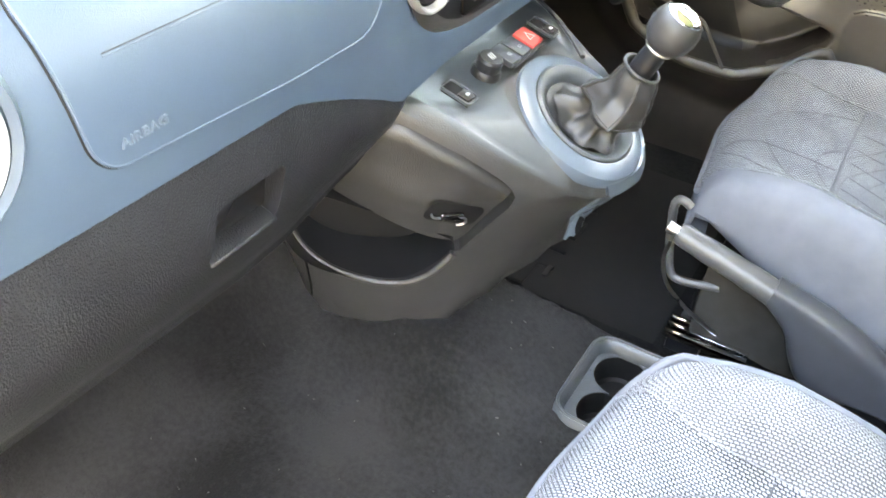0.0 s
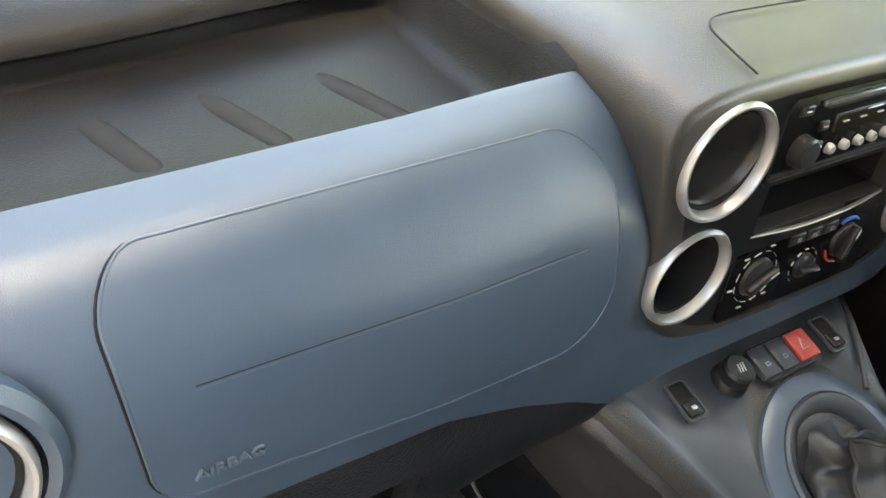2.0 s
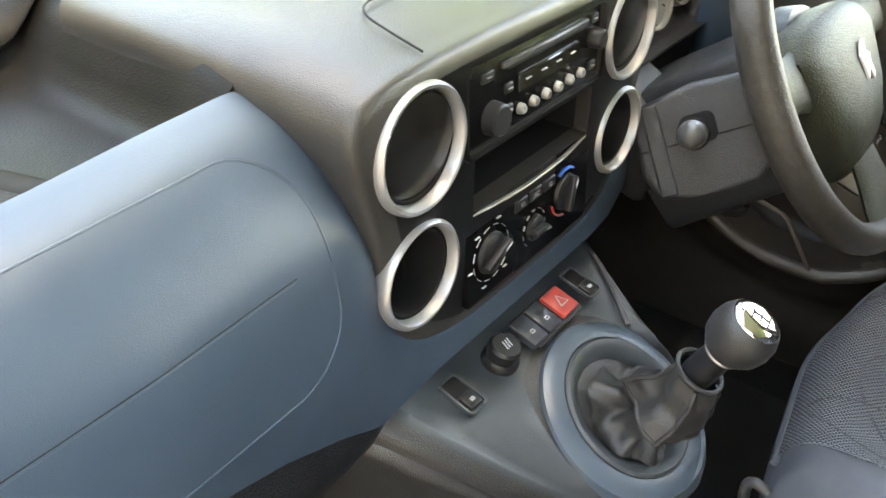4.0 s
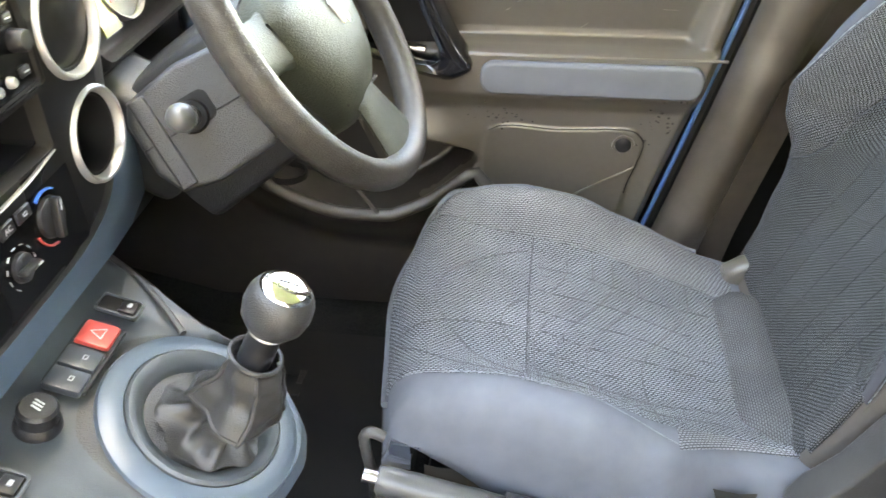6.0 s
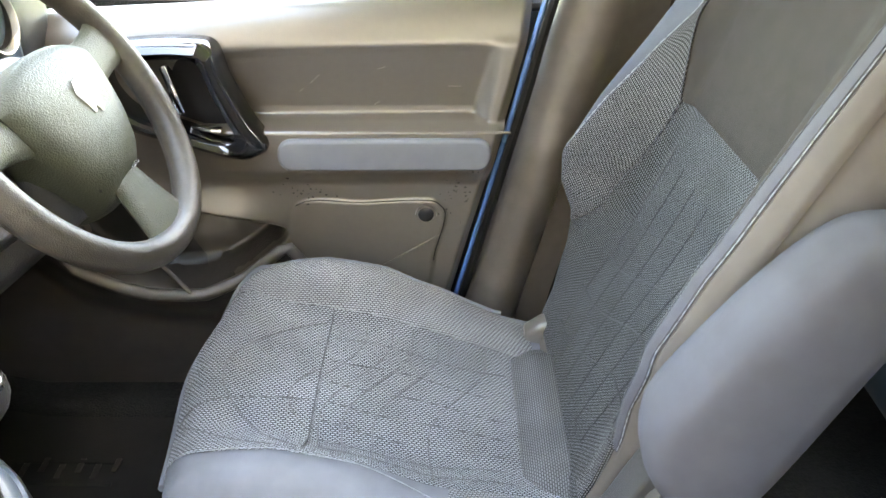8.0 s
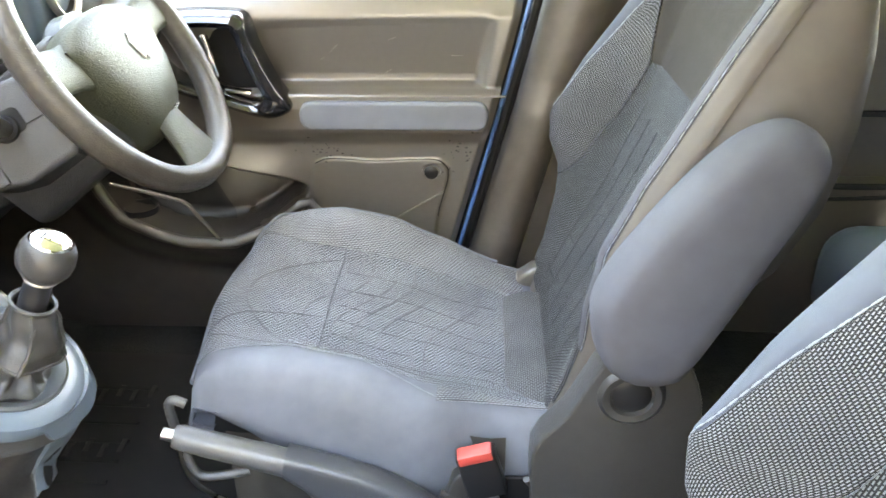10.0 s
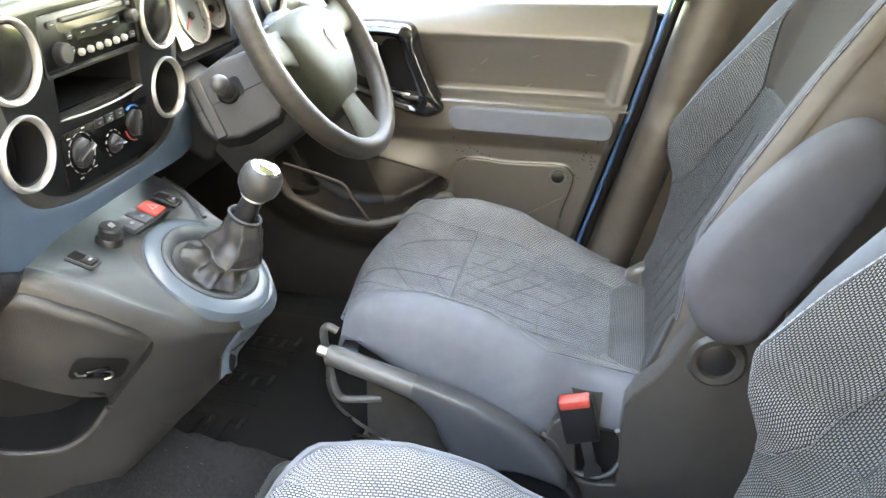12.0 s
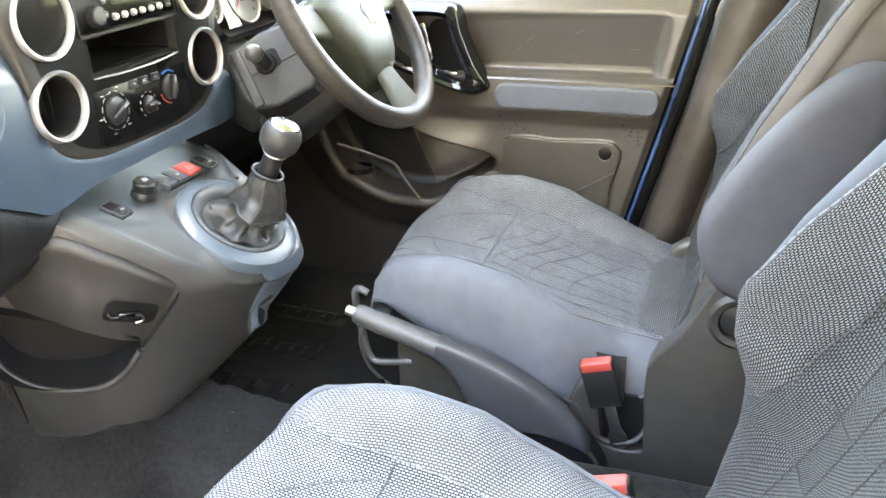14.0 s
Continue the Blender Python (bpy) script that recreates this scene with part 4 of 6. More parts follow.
def centre_console():
    c = thing("centre_console", (0.0, 0.0, 0.49), "charcoal plastic centre console with open pocket and pale blue surround", "console")
    bm = grid([[console(deg, v) for deg in range(0, 360, 4)] for v in LEVELS], loop_v=True, cap=True)
    pocket = [(0.005, 0.740), (0.012, 0.678), (0.030, 0.640), (0.065, 0.618), (0.110, 0.612), (0.150, 0.616), (0.180, 0.634), (0.2075, 0.665), (0.185, 0.684), (0.110, 0.712)]
    pk = [(p.x, p.y) for p in curve([(x, y, 0) for x, y in pocket], 5, True)]
    rim_lid = [(u, lid_top(u)) for u in np.linspace(-0.02, 0.252, 14)] + [(0.264, 0.752), (0.268, 0.742)] + [(lerp(0.264, 0.212, k / 6), lerp(0.728, 0.664, k / 6)) for k in range(7)] + [(u, lid_low(u) - 0.004) for u in np.linspace(0.195, -0.02, 8)]
    bm = cut(bm, plate(pk, 0.20, 0.0, WALL @ Matrix.Translation((0, 0, -0.095))), plate([(float(a), float(b)) for a, b in rim_lid], 0.20, 0.0, WALL @ Matrix.Translation((0, 0, -0.030))))
    body = part("body", bm, GREY, c, "charcoal moulded body", 35)
    # Walls and back blacker than the body: the pocket's shade as colour.
    lining = [[WALL @ Vector((x, y, d)) for x, y in pk] for d in (-0.012, -0.03, -0.06, -0.0925)]
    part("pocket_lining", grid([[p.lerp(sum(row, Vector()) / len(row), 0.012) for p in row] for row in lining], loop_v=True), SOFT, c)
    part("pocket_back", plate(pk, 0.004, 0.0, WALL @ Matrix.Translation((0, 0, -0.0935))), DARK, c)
    rim = [(0.008, 0.700), (0.016, 0.668), (0.030, 0.638), (0.065, 0.616), (0.110, 0.610), (0.151, 0.614), (0.182, 0.632), (0.206, 0.662)]
    rim = [WALL @ Vector((u, z, skin_out(u, z) + 0.0005)) for u, z in rim]
    part("pocket_rim", tube(curve(rim, 6), 0.0046, 10), GREY, c)
    seam = [WALL @ Vector((u, z, skin_out(u, z) - 0.0002)) for u, z in ((0.016, 0.662), (0.030, 0.628), (0.034, 0.58), (0.034, 0.545))]
    part("body_seam", tube(curve(seam, 5), 0.0014, 6), DARK, c)
    # recessed panel above the pocket, its top rolled
    part("pocket_lid", grid([[lid_point(p, q) for p in [k / 44 for k in range(45)]] for q in (0, 0.1, 0.2, 0.3, 0.4, 0.5, 0.6, 0.68, 0.74, 0.8, 0.84, 0.87, 0.9, 0.93, 0.96, 0.98, 1.0)]), GREY, c, "recessed panel above the pocket", 70)
    return c, body


CONSOLE, CONSOLE_BODY = centre_console()


def console_fittings():
    c = CONSOLE
    rot = Matrix.Translation(HUB) @ Matrix.Rotation(DISC_T, 4, "Y")
    # pale blue surround and its rear drop
    part("surround", ring_lathe([(0.085, -0.014), (0.086, -0.004), (0.0842, 0.0015), (0.080, 0.004), (0.072, 0.0068), (0.0665, 0.0072), (0.0645, 0.004), (0.064, -0.012)], 64, rot), BLUE_LIGHT, c, "pale blue oval surround of the gear lever")
    P = []
    for k in range(31):
        row = []
        for v in (0.28, 0.35, 0.45, 0.6, 0.75, 0.9, 1.0, 1.1, 1.3, 1.6, 1.9):
            d = 0.5
            deg = lerp(float(np.interp(v, (0.1, 0.35, 0.6, 0.9, 1.0, 1.9), (-70, -62, -50, -35, -33, -44))), 80.0, k / 30)
            nrm = (console(deg + d, v) - console(deg - d, v)).cross(console(deg, min(v + 0.02, 2)) - console(deg, max(v - 0.02, 0))).normalized()
            e = min(k / 30, 1 - k / 30)
            row.append(console(deg, v) + nrm * (0.003 if e > 0.02 else -0.002))
        P.append(row)
    part("rear_cover", grid(P), BLUE_LIGHT, c, "pale blue rear cover", 50)
    P = []
    for r in (0.0, 0.3, 0.6, 0.85, 0.95, 1.0):
        row = []
        for k in range(28):
            a = 2 * math.pi * k / 28
            deg, v = -14 + 20 * r * math.cos(a) , 0.50 + 0.17 * r * math.sin(a) + 0.13 * r * math.cos(a)
            out = Vector((math.cos(radians(deg)), math.sin(radians(deg)), 0))
            row.append(console(deg, v) + out * (0.0042 if r < 0.97 else -0.001))
        P.append(row)
    slot = grid(P, loop_v=True)
    bmesh.ops.remove_doubles(slot, verts=slot.verts, dist=1e-6)
    part("rear_slot", slot, DARK, c, "dark opening in the rear cover")
    # slate deck round the switches
    P = []
    for k in range(61):
        deg = lerp(96, 312, k / 60)
        row = []
        for q in range(13):
            v = lerp(1.10 + 0.05 * math.sin(math.pi * k / 60), 1.97, q / 12)
            row.append(console(deg, v) + Vector((0, 0, 0.0014 if 0 < q < 12 and 0 < k < 60 else -0.001)))
        P.append(row)
    part("switch_deck", grid(P), DECK, c, "slate grey switch deck", 60)
    part("boot_ring", ring_lathe([(0.0655, 0.000), (0.0655, 0.0085), (0.063, 0.0105), (0.059, 0.0095), (0.051, 0.004), (0.047, -0.003), (0.045, -0.012), (0.064, -0.012)], 56, rot), DECK, c, "dark grey ring that holds the gaiter")
    # switch row
    top = frame_at((0.014, 0.0, 0.8425), (0, 1, 0), (-1, 0, 0.30))
    def at(y, x=0.0, h=0.0):
        return top @ Matrix.Translation((y, -x, h + 0.0015))
    part("switch_strip", plate(rrect(0.075, 0.036, 0.003, cx=0.028), 0.004, 0.001, at(0, 0.0, -0.003)), SOFT, c)
    part("hazard_switch", rbox(0.027, 0.029, 0.008, 0.0025, 2, at(0.050, 0, 0.001)), RED, c, "red hazard switch")
    m = at(0.050, 0, 0.0052)
    mark(c, m, ((-0.006, -0.005), (0.006, -0.005), (0.0, 0.006), (-0.006, -0.005)), 0.0014)
    for y in (0.021, -0.003):
        part("switch", rbox(0.022, 0.030, 0.008, 0.002, 2, at(y, 0, 0.001)), ROCKER, c, "slate rocker switch")
        mark(c, at(y, 0.004, 0.0055), ((-0.0022, -0.001), (0.0022, -0.001), (0.0022, 0.002), (-0.0022, 0.002), (-0.0022, -0.001)), 0.0012)
    lm = at(-0.046, 0, 0)
    part("lighter", lathe([(0, 0.020), (0.0125, 0.0195), (0.0145, 0.017), (0.0142, 0.006), (0.0165, 0.003), (0.0172, -0.002), (0, -0.002)], 32, lm), SOFT, c, "black cigarette lighter")
    for k in (-1, 0, 1):
        mark(c, lm @ Matrix.Translation((0.003 * k, 0, 0.0202)), ((-0.0012, -0.004), (0.0012, 0.004)), 0.0014)
    for y in (-0.100, 0.092):
        part("window_switch", ring_frame(0.019, 0.034, 0.0020, 0.0032, at(y, 0, -0.002)), DECK, c, "black framed window switch")
        part("switch_well", rbox(0.019, 0.034, 0.004, 0.0, 1, at(y, 0, -0.0032)), DARK, c)
        part("switch_rocker", rbox(0.016, 0.015, 0.006, 0.0025, 2, at(y, 0.008, -0.0005)), SOFT, c)
        mark(c, at(y, 0.009, 0.0028), ((-0.0022, 0), (0.0022, 0)), 0.0042)
    # raised rails at the edges of the switch deck
    part("deck_rail", tube(curve([(-0.032, 0.166, 0.842), (0.01, 0.140, 0.836), (0.045, 0.108, 0.832), (0.072, 0.082, 0.826)], 6), 0.0032, 8, flat=0.8), GREY, c)
    # folding bag hook in its recess
    o, e = lid_point(0.87, 0.36), lid_point(0.95, 0.36)
    up = lid_point(0.87, 0.46) - o
    hm = frame_at(o, e - o, up)
    part("bag_hook_seat", plate(rrect(0.066, 0.034, 0.010), 0.0012, 0.0005, hm @ Matrix.Translation((0.002, 0.004, 0.0006)) @ Matrix.Rotation(radians(8), 4, "Z")), DARK, c)
    hook = part("bag_hook", rbox(0.027, 0.011, 0.006, 0.0025, 3, hm @ Matrix.Translation((0.0, 0.001, 0.004)) @ Matrix.Rotation(radians(22), 4, "Z")), GLOSS, c, "black folding bag hook")
    part("hook_tip", tube(curve([hm @ Vector(p) for p in ((0.006, 0.006, 0.006), (0.015, 0.006, 0.007), (0.019, -0.001, 0.007), (0.012, -0.007, 0.007))], 5), 0.0015, 8), STEEL, hook)
    part("hook_tip", tube(curve([hm @ Vector(p) for p in ((-0.012, -0.004, 0.006), (-0.020, -0.006, 0.006), (-0.026, -0.002, 0.006))], 5), 0.0014, 8), STEEL, hook)


console_fittings()


def gear_lever():
    g = thing("gear_lever", (0.12, 0.022, 0.79), "black gear lever with chrome-capped knob and leather gaiter", "gear lever")
    foot, neck, head = Vector((0.115, 0.022, 0.790)), Vector((0.160, 0.022, 0.862)), Vector((0.184, 0.026, 0.912))
    axis = (head - neck).normalized()
    nrm = Vector((math.sin(DISC_T), 0, math.cos(DISC_T)))
    P = []
    rng = random.Random(3)
    N = 72
    folds = [rng.uniform(0, 6.28) for _ in range(8)]
    for i in range(61):
        t = i / 60
        c = foot.lerp(neck, t) + Vector((0.012 * math.sin(math.pi * t), 0, 0))
        n = nrm.lerp(axis, smooth(0.1, 0.8, t)).normalized()
        u = n.cross(Vector((0, 1, 0))).normalized()
        w = n.cross(u)
        row = []
        base = float(np.interp(t, (0, 0.05, 0.10, 0.16, 0.21, 0.26, 0.30, 0.38, 0.52, 0.7, 0.86, 0.94, 1.0), (0.047, 0.042, 0.033, 0.025, 0.027, 0.0345, 0.0345, 0.031, 0.0265, 0.0230, 0.0205, 0.0185, 0.0205)))
        for k in range(N):
            a = 2 * math.pi * k / N
            sq = 1 / max(abs(math.cos(a + 0.44)), abs(math.sin(a + 0.44))) ** 0.75
            f = 0.075 * math.sin(4 * a + folds[0] + 2.2 * t) + 0.06 * math.sin(3 * a + folds[1] - 5 * t) + 0.035 * math.sin(7 * a + folds[2] + 6 * t)
            low = math.exp(-((t - 0.12) / 0.10) ** 2) * (0.16 * math.sin(9 * a + folds[3]) + 0.12 * math.sin(5 * a + folds[5]))
            amp = math.sin(math.pi * min(t * 1.05, 1)) ** 0.6
            crease = 0.05 * math.sin(16 * t + 2.0 * math.sin(a + folds[6])) * smooth(0.3, 0.5, t) * smooth(1.0, 0.8, t)
            dip = -0.014 * math.exp(-((t - 0.10) / 0.09) ** 2) * (0.75 + 0.5 * math.sin(3 * a + folds[4]))
            r = base * lerp(1, sq * 0.93, amp) * (1 + (f + crease) * amp + low)
            row.append(c + r * (math.cos(a) * u + math.sin(a) * w) + nrm * dip)
        P.append(row)
    part("gaiter", grid(P, loop_v=True), LEATHER, g, "creased black leather gaiter", 80)
    for k in (4, 22, 40, 58):
        part("gaiter_seam", tube([P[i][k] for i in range(16, 58)], 0.0022, 6), LEATHER, g)
    part("gaiter_hem", tube([p + nrm * 0.0004 for p in P[17]], 0.0019, 6, loop=True), LEATHER, g)
    part("gaiter_hem", tube([neck + axis * 0.001 + 0.0205 * (math.cos(2 * math.pi * k / 24) * axis.orthogonal().normalized() + math.sin(2 * math.pi * k / 24) * axis.cross(axis.orthogonal().normalized())) for k in range(24)], 0.002, 6, loop=True), LEATHER, g)
    m = axis.to_track_quat("Z", "Y").to_matrix().to_4x4()
    m.translation = neck
    part("stem", lathe([(0, -0.004), (0.0135, -0.004), (0.0135, 0.012), (0.0125, 0.026), (0.0140, 0.030), (0, 0.030)], 28, m), SOFT, g)
    k = part("knob", lathe([(0, 0.029), (0.0145, 0.030), (0.019, 0.034), (0.0245, 0.042), (0.0265, 0.052), (0.0255, 0.062), (0.0215, 0.0705), (0.016, 0.0745), (0, 0.076)], 40, m), LEATHER, g, "round black knob")
    part("collar", ring_lathe([(0.0145, 0.0275), (0.0158, 0.029), (0.0150, 0.0315), (0.0138, 0.030)], 28, m), SILVER, k)
    part("cap", lathe([(0.0205, 0.0705), (0.0200, 0.0722), (0.016, 0.0752), (0.010, 0.0768), (0, 0.0774)], 36, m), CHROME, k, "chrome shift pattern cap")
    for x in (-0.007, 0.0, 0.007):
        part("gate_line", tube([m @ Vector((-0.007, x, 0.0770)), m @ Vector((0, x, 0.0776)), m @ Vector((0.007, x, 0.0770))], 0.0007, 5), DARK, k)
    part("gate_line", tube([m @ Vector((0, -0.007, 0.0775)), m @ Vector((0, 0.007, 0.0775))], 0.0007, 5), DARK, k)


gear_lever()


def steering():
    s = thing("steering_wheel", (0.127, 0.388, 1.0), "worn black three-spoke steering wheel", "steering wheel")
    a = radians(32.1)
    m = frame_at((0.127, 0.388, 1.0), (0, 1, 0), (-math.sin(a), 0, math.cos(a)))
    R = 0.181
    part("rim", ring_lathe([(R + 0.0165 * math.cos(2 * math.pi * k / 14), 0.0185 * math.sin(2 * math.pi * k / 14)) for k in range(14)], 88, m), WHEEL, s, "scuffed grained rim", 80)
    rng = random.Random(8)
    bm = bmesh.new()
    for k in range(36):
        th, ph = radians(rng.gauss(168, 6)), radians(rng.gauss(104, 12))
        w, h = rng.uniform(0.0005, 0.0020), rng.uniform(0.0003, 0.0007)
        def rim_at_angle(t, p):
            r0 = R - 0.0167 * math.cos(p)
            return m @ Vector((r0 * math.cos(t), r0 * math.sin(t), 0.0187 * math.sin(p)))
        bm.faces.new([bm.verts.new(rim_at_angle(th + a, ph + b)) for a, b in ((-w / R, 0), (0, h / 0.017), (w / R, 0), (0, -h / 0.017))])
    part("rim_scuffs", bm, WORN, s, "pale scuffs on the rim")
    # hub cushion
    hub = [(-0.100, 0.030), (-0.098, 0.050), (-0.06, 0.068), (0.0, 0.074), (0.06, 0.068), (0.098, 0.050), (0.100, 0.030), (0.085, -0.010), (0.062, -0.058), (0.040, -0.086), (0.0, -0.094), (-0.040, -0.086), (-0.062, -0.058), (-0.085, -0.010)]
    loop = [(p.x, p.y) for p in curve([(x, y, 0) for x, y in hub], 5, True)]
    loop = [(x * 1.05, y * 1.06 - 0.018) for x, y in loop]

    def sag(y):
        return -0.15 * max(0.0, -y - 0.035) - 0.30 * max(0.0, -y - 0.070)
    P = [[m @ Vector((x * k, -0.018 + (y + 0.018) * k, z + sag(y * k))) for x, y in loop] for k, z in ((0.96, -0.045), (1.0, -0.02), (1.0, -0.006), (0.985, 0.003), (0.94, 0.010), (0.82, 0.017), (0.6, 0.0205), (0.3, 0.0225), (0.05, 0.023))]
    h = part("hub", grid(P, loop_v=True, cap=True), HUBPAD, s, "padded airbag hub with a green reflection in its colour", 60)
    part("hub_back", lathe([(0, -0.07), (0.06, -0.07), (0.075, -0.04), (0.07, -0.02), (0, -0.02)], 36, m), SOFT, s)
    for side in (-1, 1):
        edge = [m @ Vector((side * x, y, z)) for x, y, z in ((0.106, 0.032, 0.004), (0.098, 0.004, 0.004), (0.084, -0.020, 0.004), (0.070, -0.052, 0.002), (0.054, -0.086, -0.002))]
        part("hub_seam", tube(curve(edge, 6), 0.0016, 6), DARK, h)
    part("lower_trim", tube(curve([m @ Vector(p) for p in ((-0.030, -0.118, -0.006), (-0.015, -0.130, -0.006), (0.0, -0.133, -0.006), (0.015, -0.130, -0.006), (0.030, -0.118, -0.006))], 5), 0.0022, 6), SATIN, h)
    # plain bright badge
    badge = [(-0.004, 0.020), (0.006, 0.022), (0.004, 0.010), (0.014, 0.004), (0.010, -0.004), (0.014, -0.016), (0.006, -0.022), (0.002, -0.010), (-0.008, -0.018), (-0.010, -0.006), (-0.014, 0.008)]
    part("badge", plate(badge, 0.003, 0.0008, m @ Matrix.Translation((0.010, -0.006, 0.0228))), BADGE, h, "small bright badge")
    part("lettering", moved(words("AIRBAG", 0.006), m @ Matrix.Translation((0.002, -0.094, 0.0110))), GREY, h, "raised word AIRBAG")
    for ang, wide in ((8, 0.036), (172, 0.036), (270, 0.026)):
        c, d = math.cos(radians(ang)), math.sin(radians(ang))
        e = Vector((-d, c, 0))
        P = []
        for t in (0.0, 0.2, 0.4, 0.6, 0.8, 1.0):
            rad = lerp(0.075, R, t)
            w = lerp(0.030, 0.058, t ** 1.5) if ang == 270 else wide * (1.0 - 0.25 * math.sin(math.pi * t))
            zc = lerp(-0.006, 0.0, t)
            P.append([m @ (Vector((c * rad, d * rad, zc)) + e * (w * math.cos(2 * math.pi * q / 14)) + Vector((0, 0, 0.009 * math.sin(2 * math.pi * q / 14)))) for q in range(14)])
        part("spoke", grid(P, loop_v=True, cap=True), HUBPAD, s, "", 70)
    # column
    col = thing("steering_column", (0.02, 0.37, 0.93), "black steering column shroud with a stalk", "steering column")
    P = []
    for t in (0.0, 0.04, 0.15, 0.35, 0.6, 0.85, 1.0):
        o = m @ Vector((0, 0, lerp(-0.030, -0.20, t)))
        k0 = 0.94 if t == 0 else 1.0
        w, hi, lo = lerp(0.085, 0.100, t) * k0, lerp(0.060, 0.050, t) * k0, -lerp(0.100, 0.120, t) * k0
        ex, ey = (m.to_3x3() @ Vector((1, 0, 0))), (m.to_3x3() @ Vector((0, 1, 0)))
        prof = [(-w * 0.62, lo), (w * 0.62, lo), (w * 0.9, lo * 0.72), (w, lo * 0.2), (w * 0.95, hi * 0.7), (w * 0.7, hi), (-w * 0.7, hi), (-w * 0.95, hi * 0.7), (-w, lo * 0.2), (-w * 0.9, lo * 0.72)]
        P.append([o + ex * p.x + ey * p.y for p in curve([(x, y, 0) for x, y in prof], 4, True)])
    part("shroud", grid(P, loop_v=True, cap=True), COLUMN, col, "black split shroud", 50)
    seam = [m @ Vector((-0.0885 - 0.006 * k / 6, -0.020, lerp(-0.040, -0.19, k / 6))) for k in range(7)]
    part("shroud_seam", tube(seam, 0.0012, 5), DARK, col)
    part("shroud_skirt", rbox(0.15, 0.09, 0.11, 0.02, 3, Matrix.Translation((-0.060, 0.33, 0.900)) @ Matrix.Rotation(radians(30), 4, "Y")), COLUMN, col)
    st = Vector((0.063, 0.180, 0.982))
    bs = Vector((0.030, 0.285, 0.932))
    nrm = (st - bs).normalized()
    axis = (m.to_3x3() @ Vector((0, 0, 1)))
    ch = frame_at(bs.lerp(st, 0.40), axis - nrm * axis.dot(nrm), nrm.cross(axis))
    if (ch.to_3x3() @ Vector((0, 0, 1))).dot(nrm) < 0:
        ch = ch @ Matrix.Rotation(math.pi, 4, "X")
    up = 1.0 if (ch.to_3x3() @ Vector((0, 1, 0))).z > 0 else -1.0
    face = [(-0.056, 0.022), (-0.046, 0.040), (0.010, 0.050), (0.060, 0.046), (0.078, 0.020), (0.072, -0.040), (0.050, -0.062), (-0.010, -0.066), (-0.046, -0.056), (-0.058, -0.030)]
    part("cheek", plate([(x, up * y) for x, y in face][::int(up)], 0.10, 0.008, ch @ Matrix.Translation((0, 0, -0.10)), 4), COLUMN, col, "moulded cheek of the shroud")
    part("cheek_rib", rbox(0.017, 0.094, 0.006, 0.0028, 3, ch @ Matrix.Translation((-0.036, -0.008 * up, 0.0012))), COLUMN, col, "raised rib")
    for x0, x1 in ((-0.055, -0.014), (0.022, 0.074)):
        part("shroud_seam", tube([ch @ Vector((x0, -0.006 * up, 0.0002)), ch @ Vector((x1, -0.006 * up, 0.0002))], 0.0009, 5), DARK, col)
    part("stalk_slot", plate(rrect(0.034, 0.030, 0.008), 0.0012, 0.0004, ch @ Matrix.Translation((0.006, 0.004 * up, 0.0003))), DARK, col)
    part("stalk", tube([bs, bs.lerp(st, 0.5), bs.lerp(st, 0.8), st + (st - bs).normalized() * 0.0], [0.009, 0.010, 0.0125, 0.014], 16), SOFT, col, "black wiper stalk")
    part("stalk_collar", lathe([(0, 0.0), (0.0155, 0.0), (0.0165, 0.003), (0.0145, 0.007), (0, 0.007)], 24, Matrix.Translation(bs.lerp(st, 0.40)) @ (st - bs).to_track_quat("Z", "Y").to_matrix().to_4x4()), DARK, col)
    part("stalk_tip", lathe([(0.0125, -0.006), (0.0130, 0.002), (0.0115, 0.009), (0.008, 0.014), (0.004, 0.0162), (0, 0.0167)], 24, Matrix.Translation(st) @ (st - bs).to_track_quat("Z", "Y").to_matrix().to_4x4()), SATIN, col)


steering()


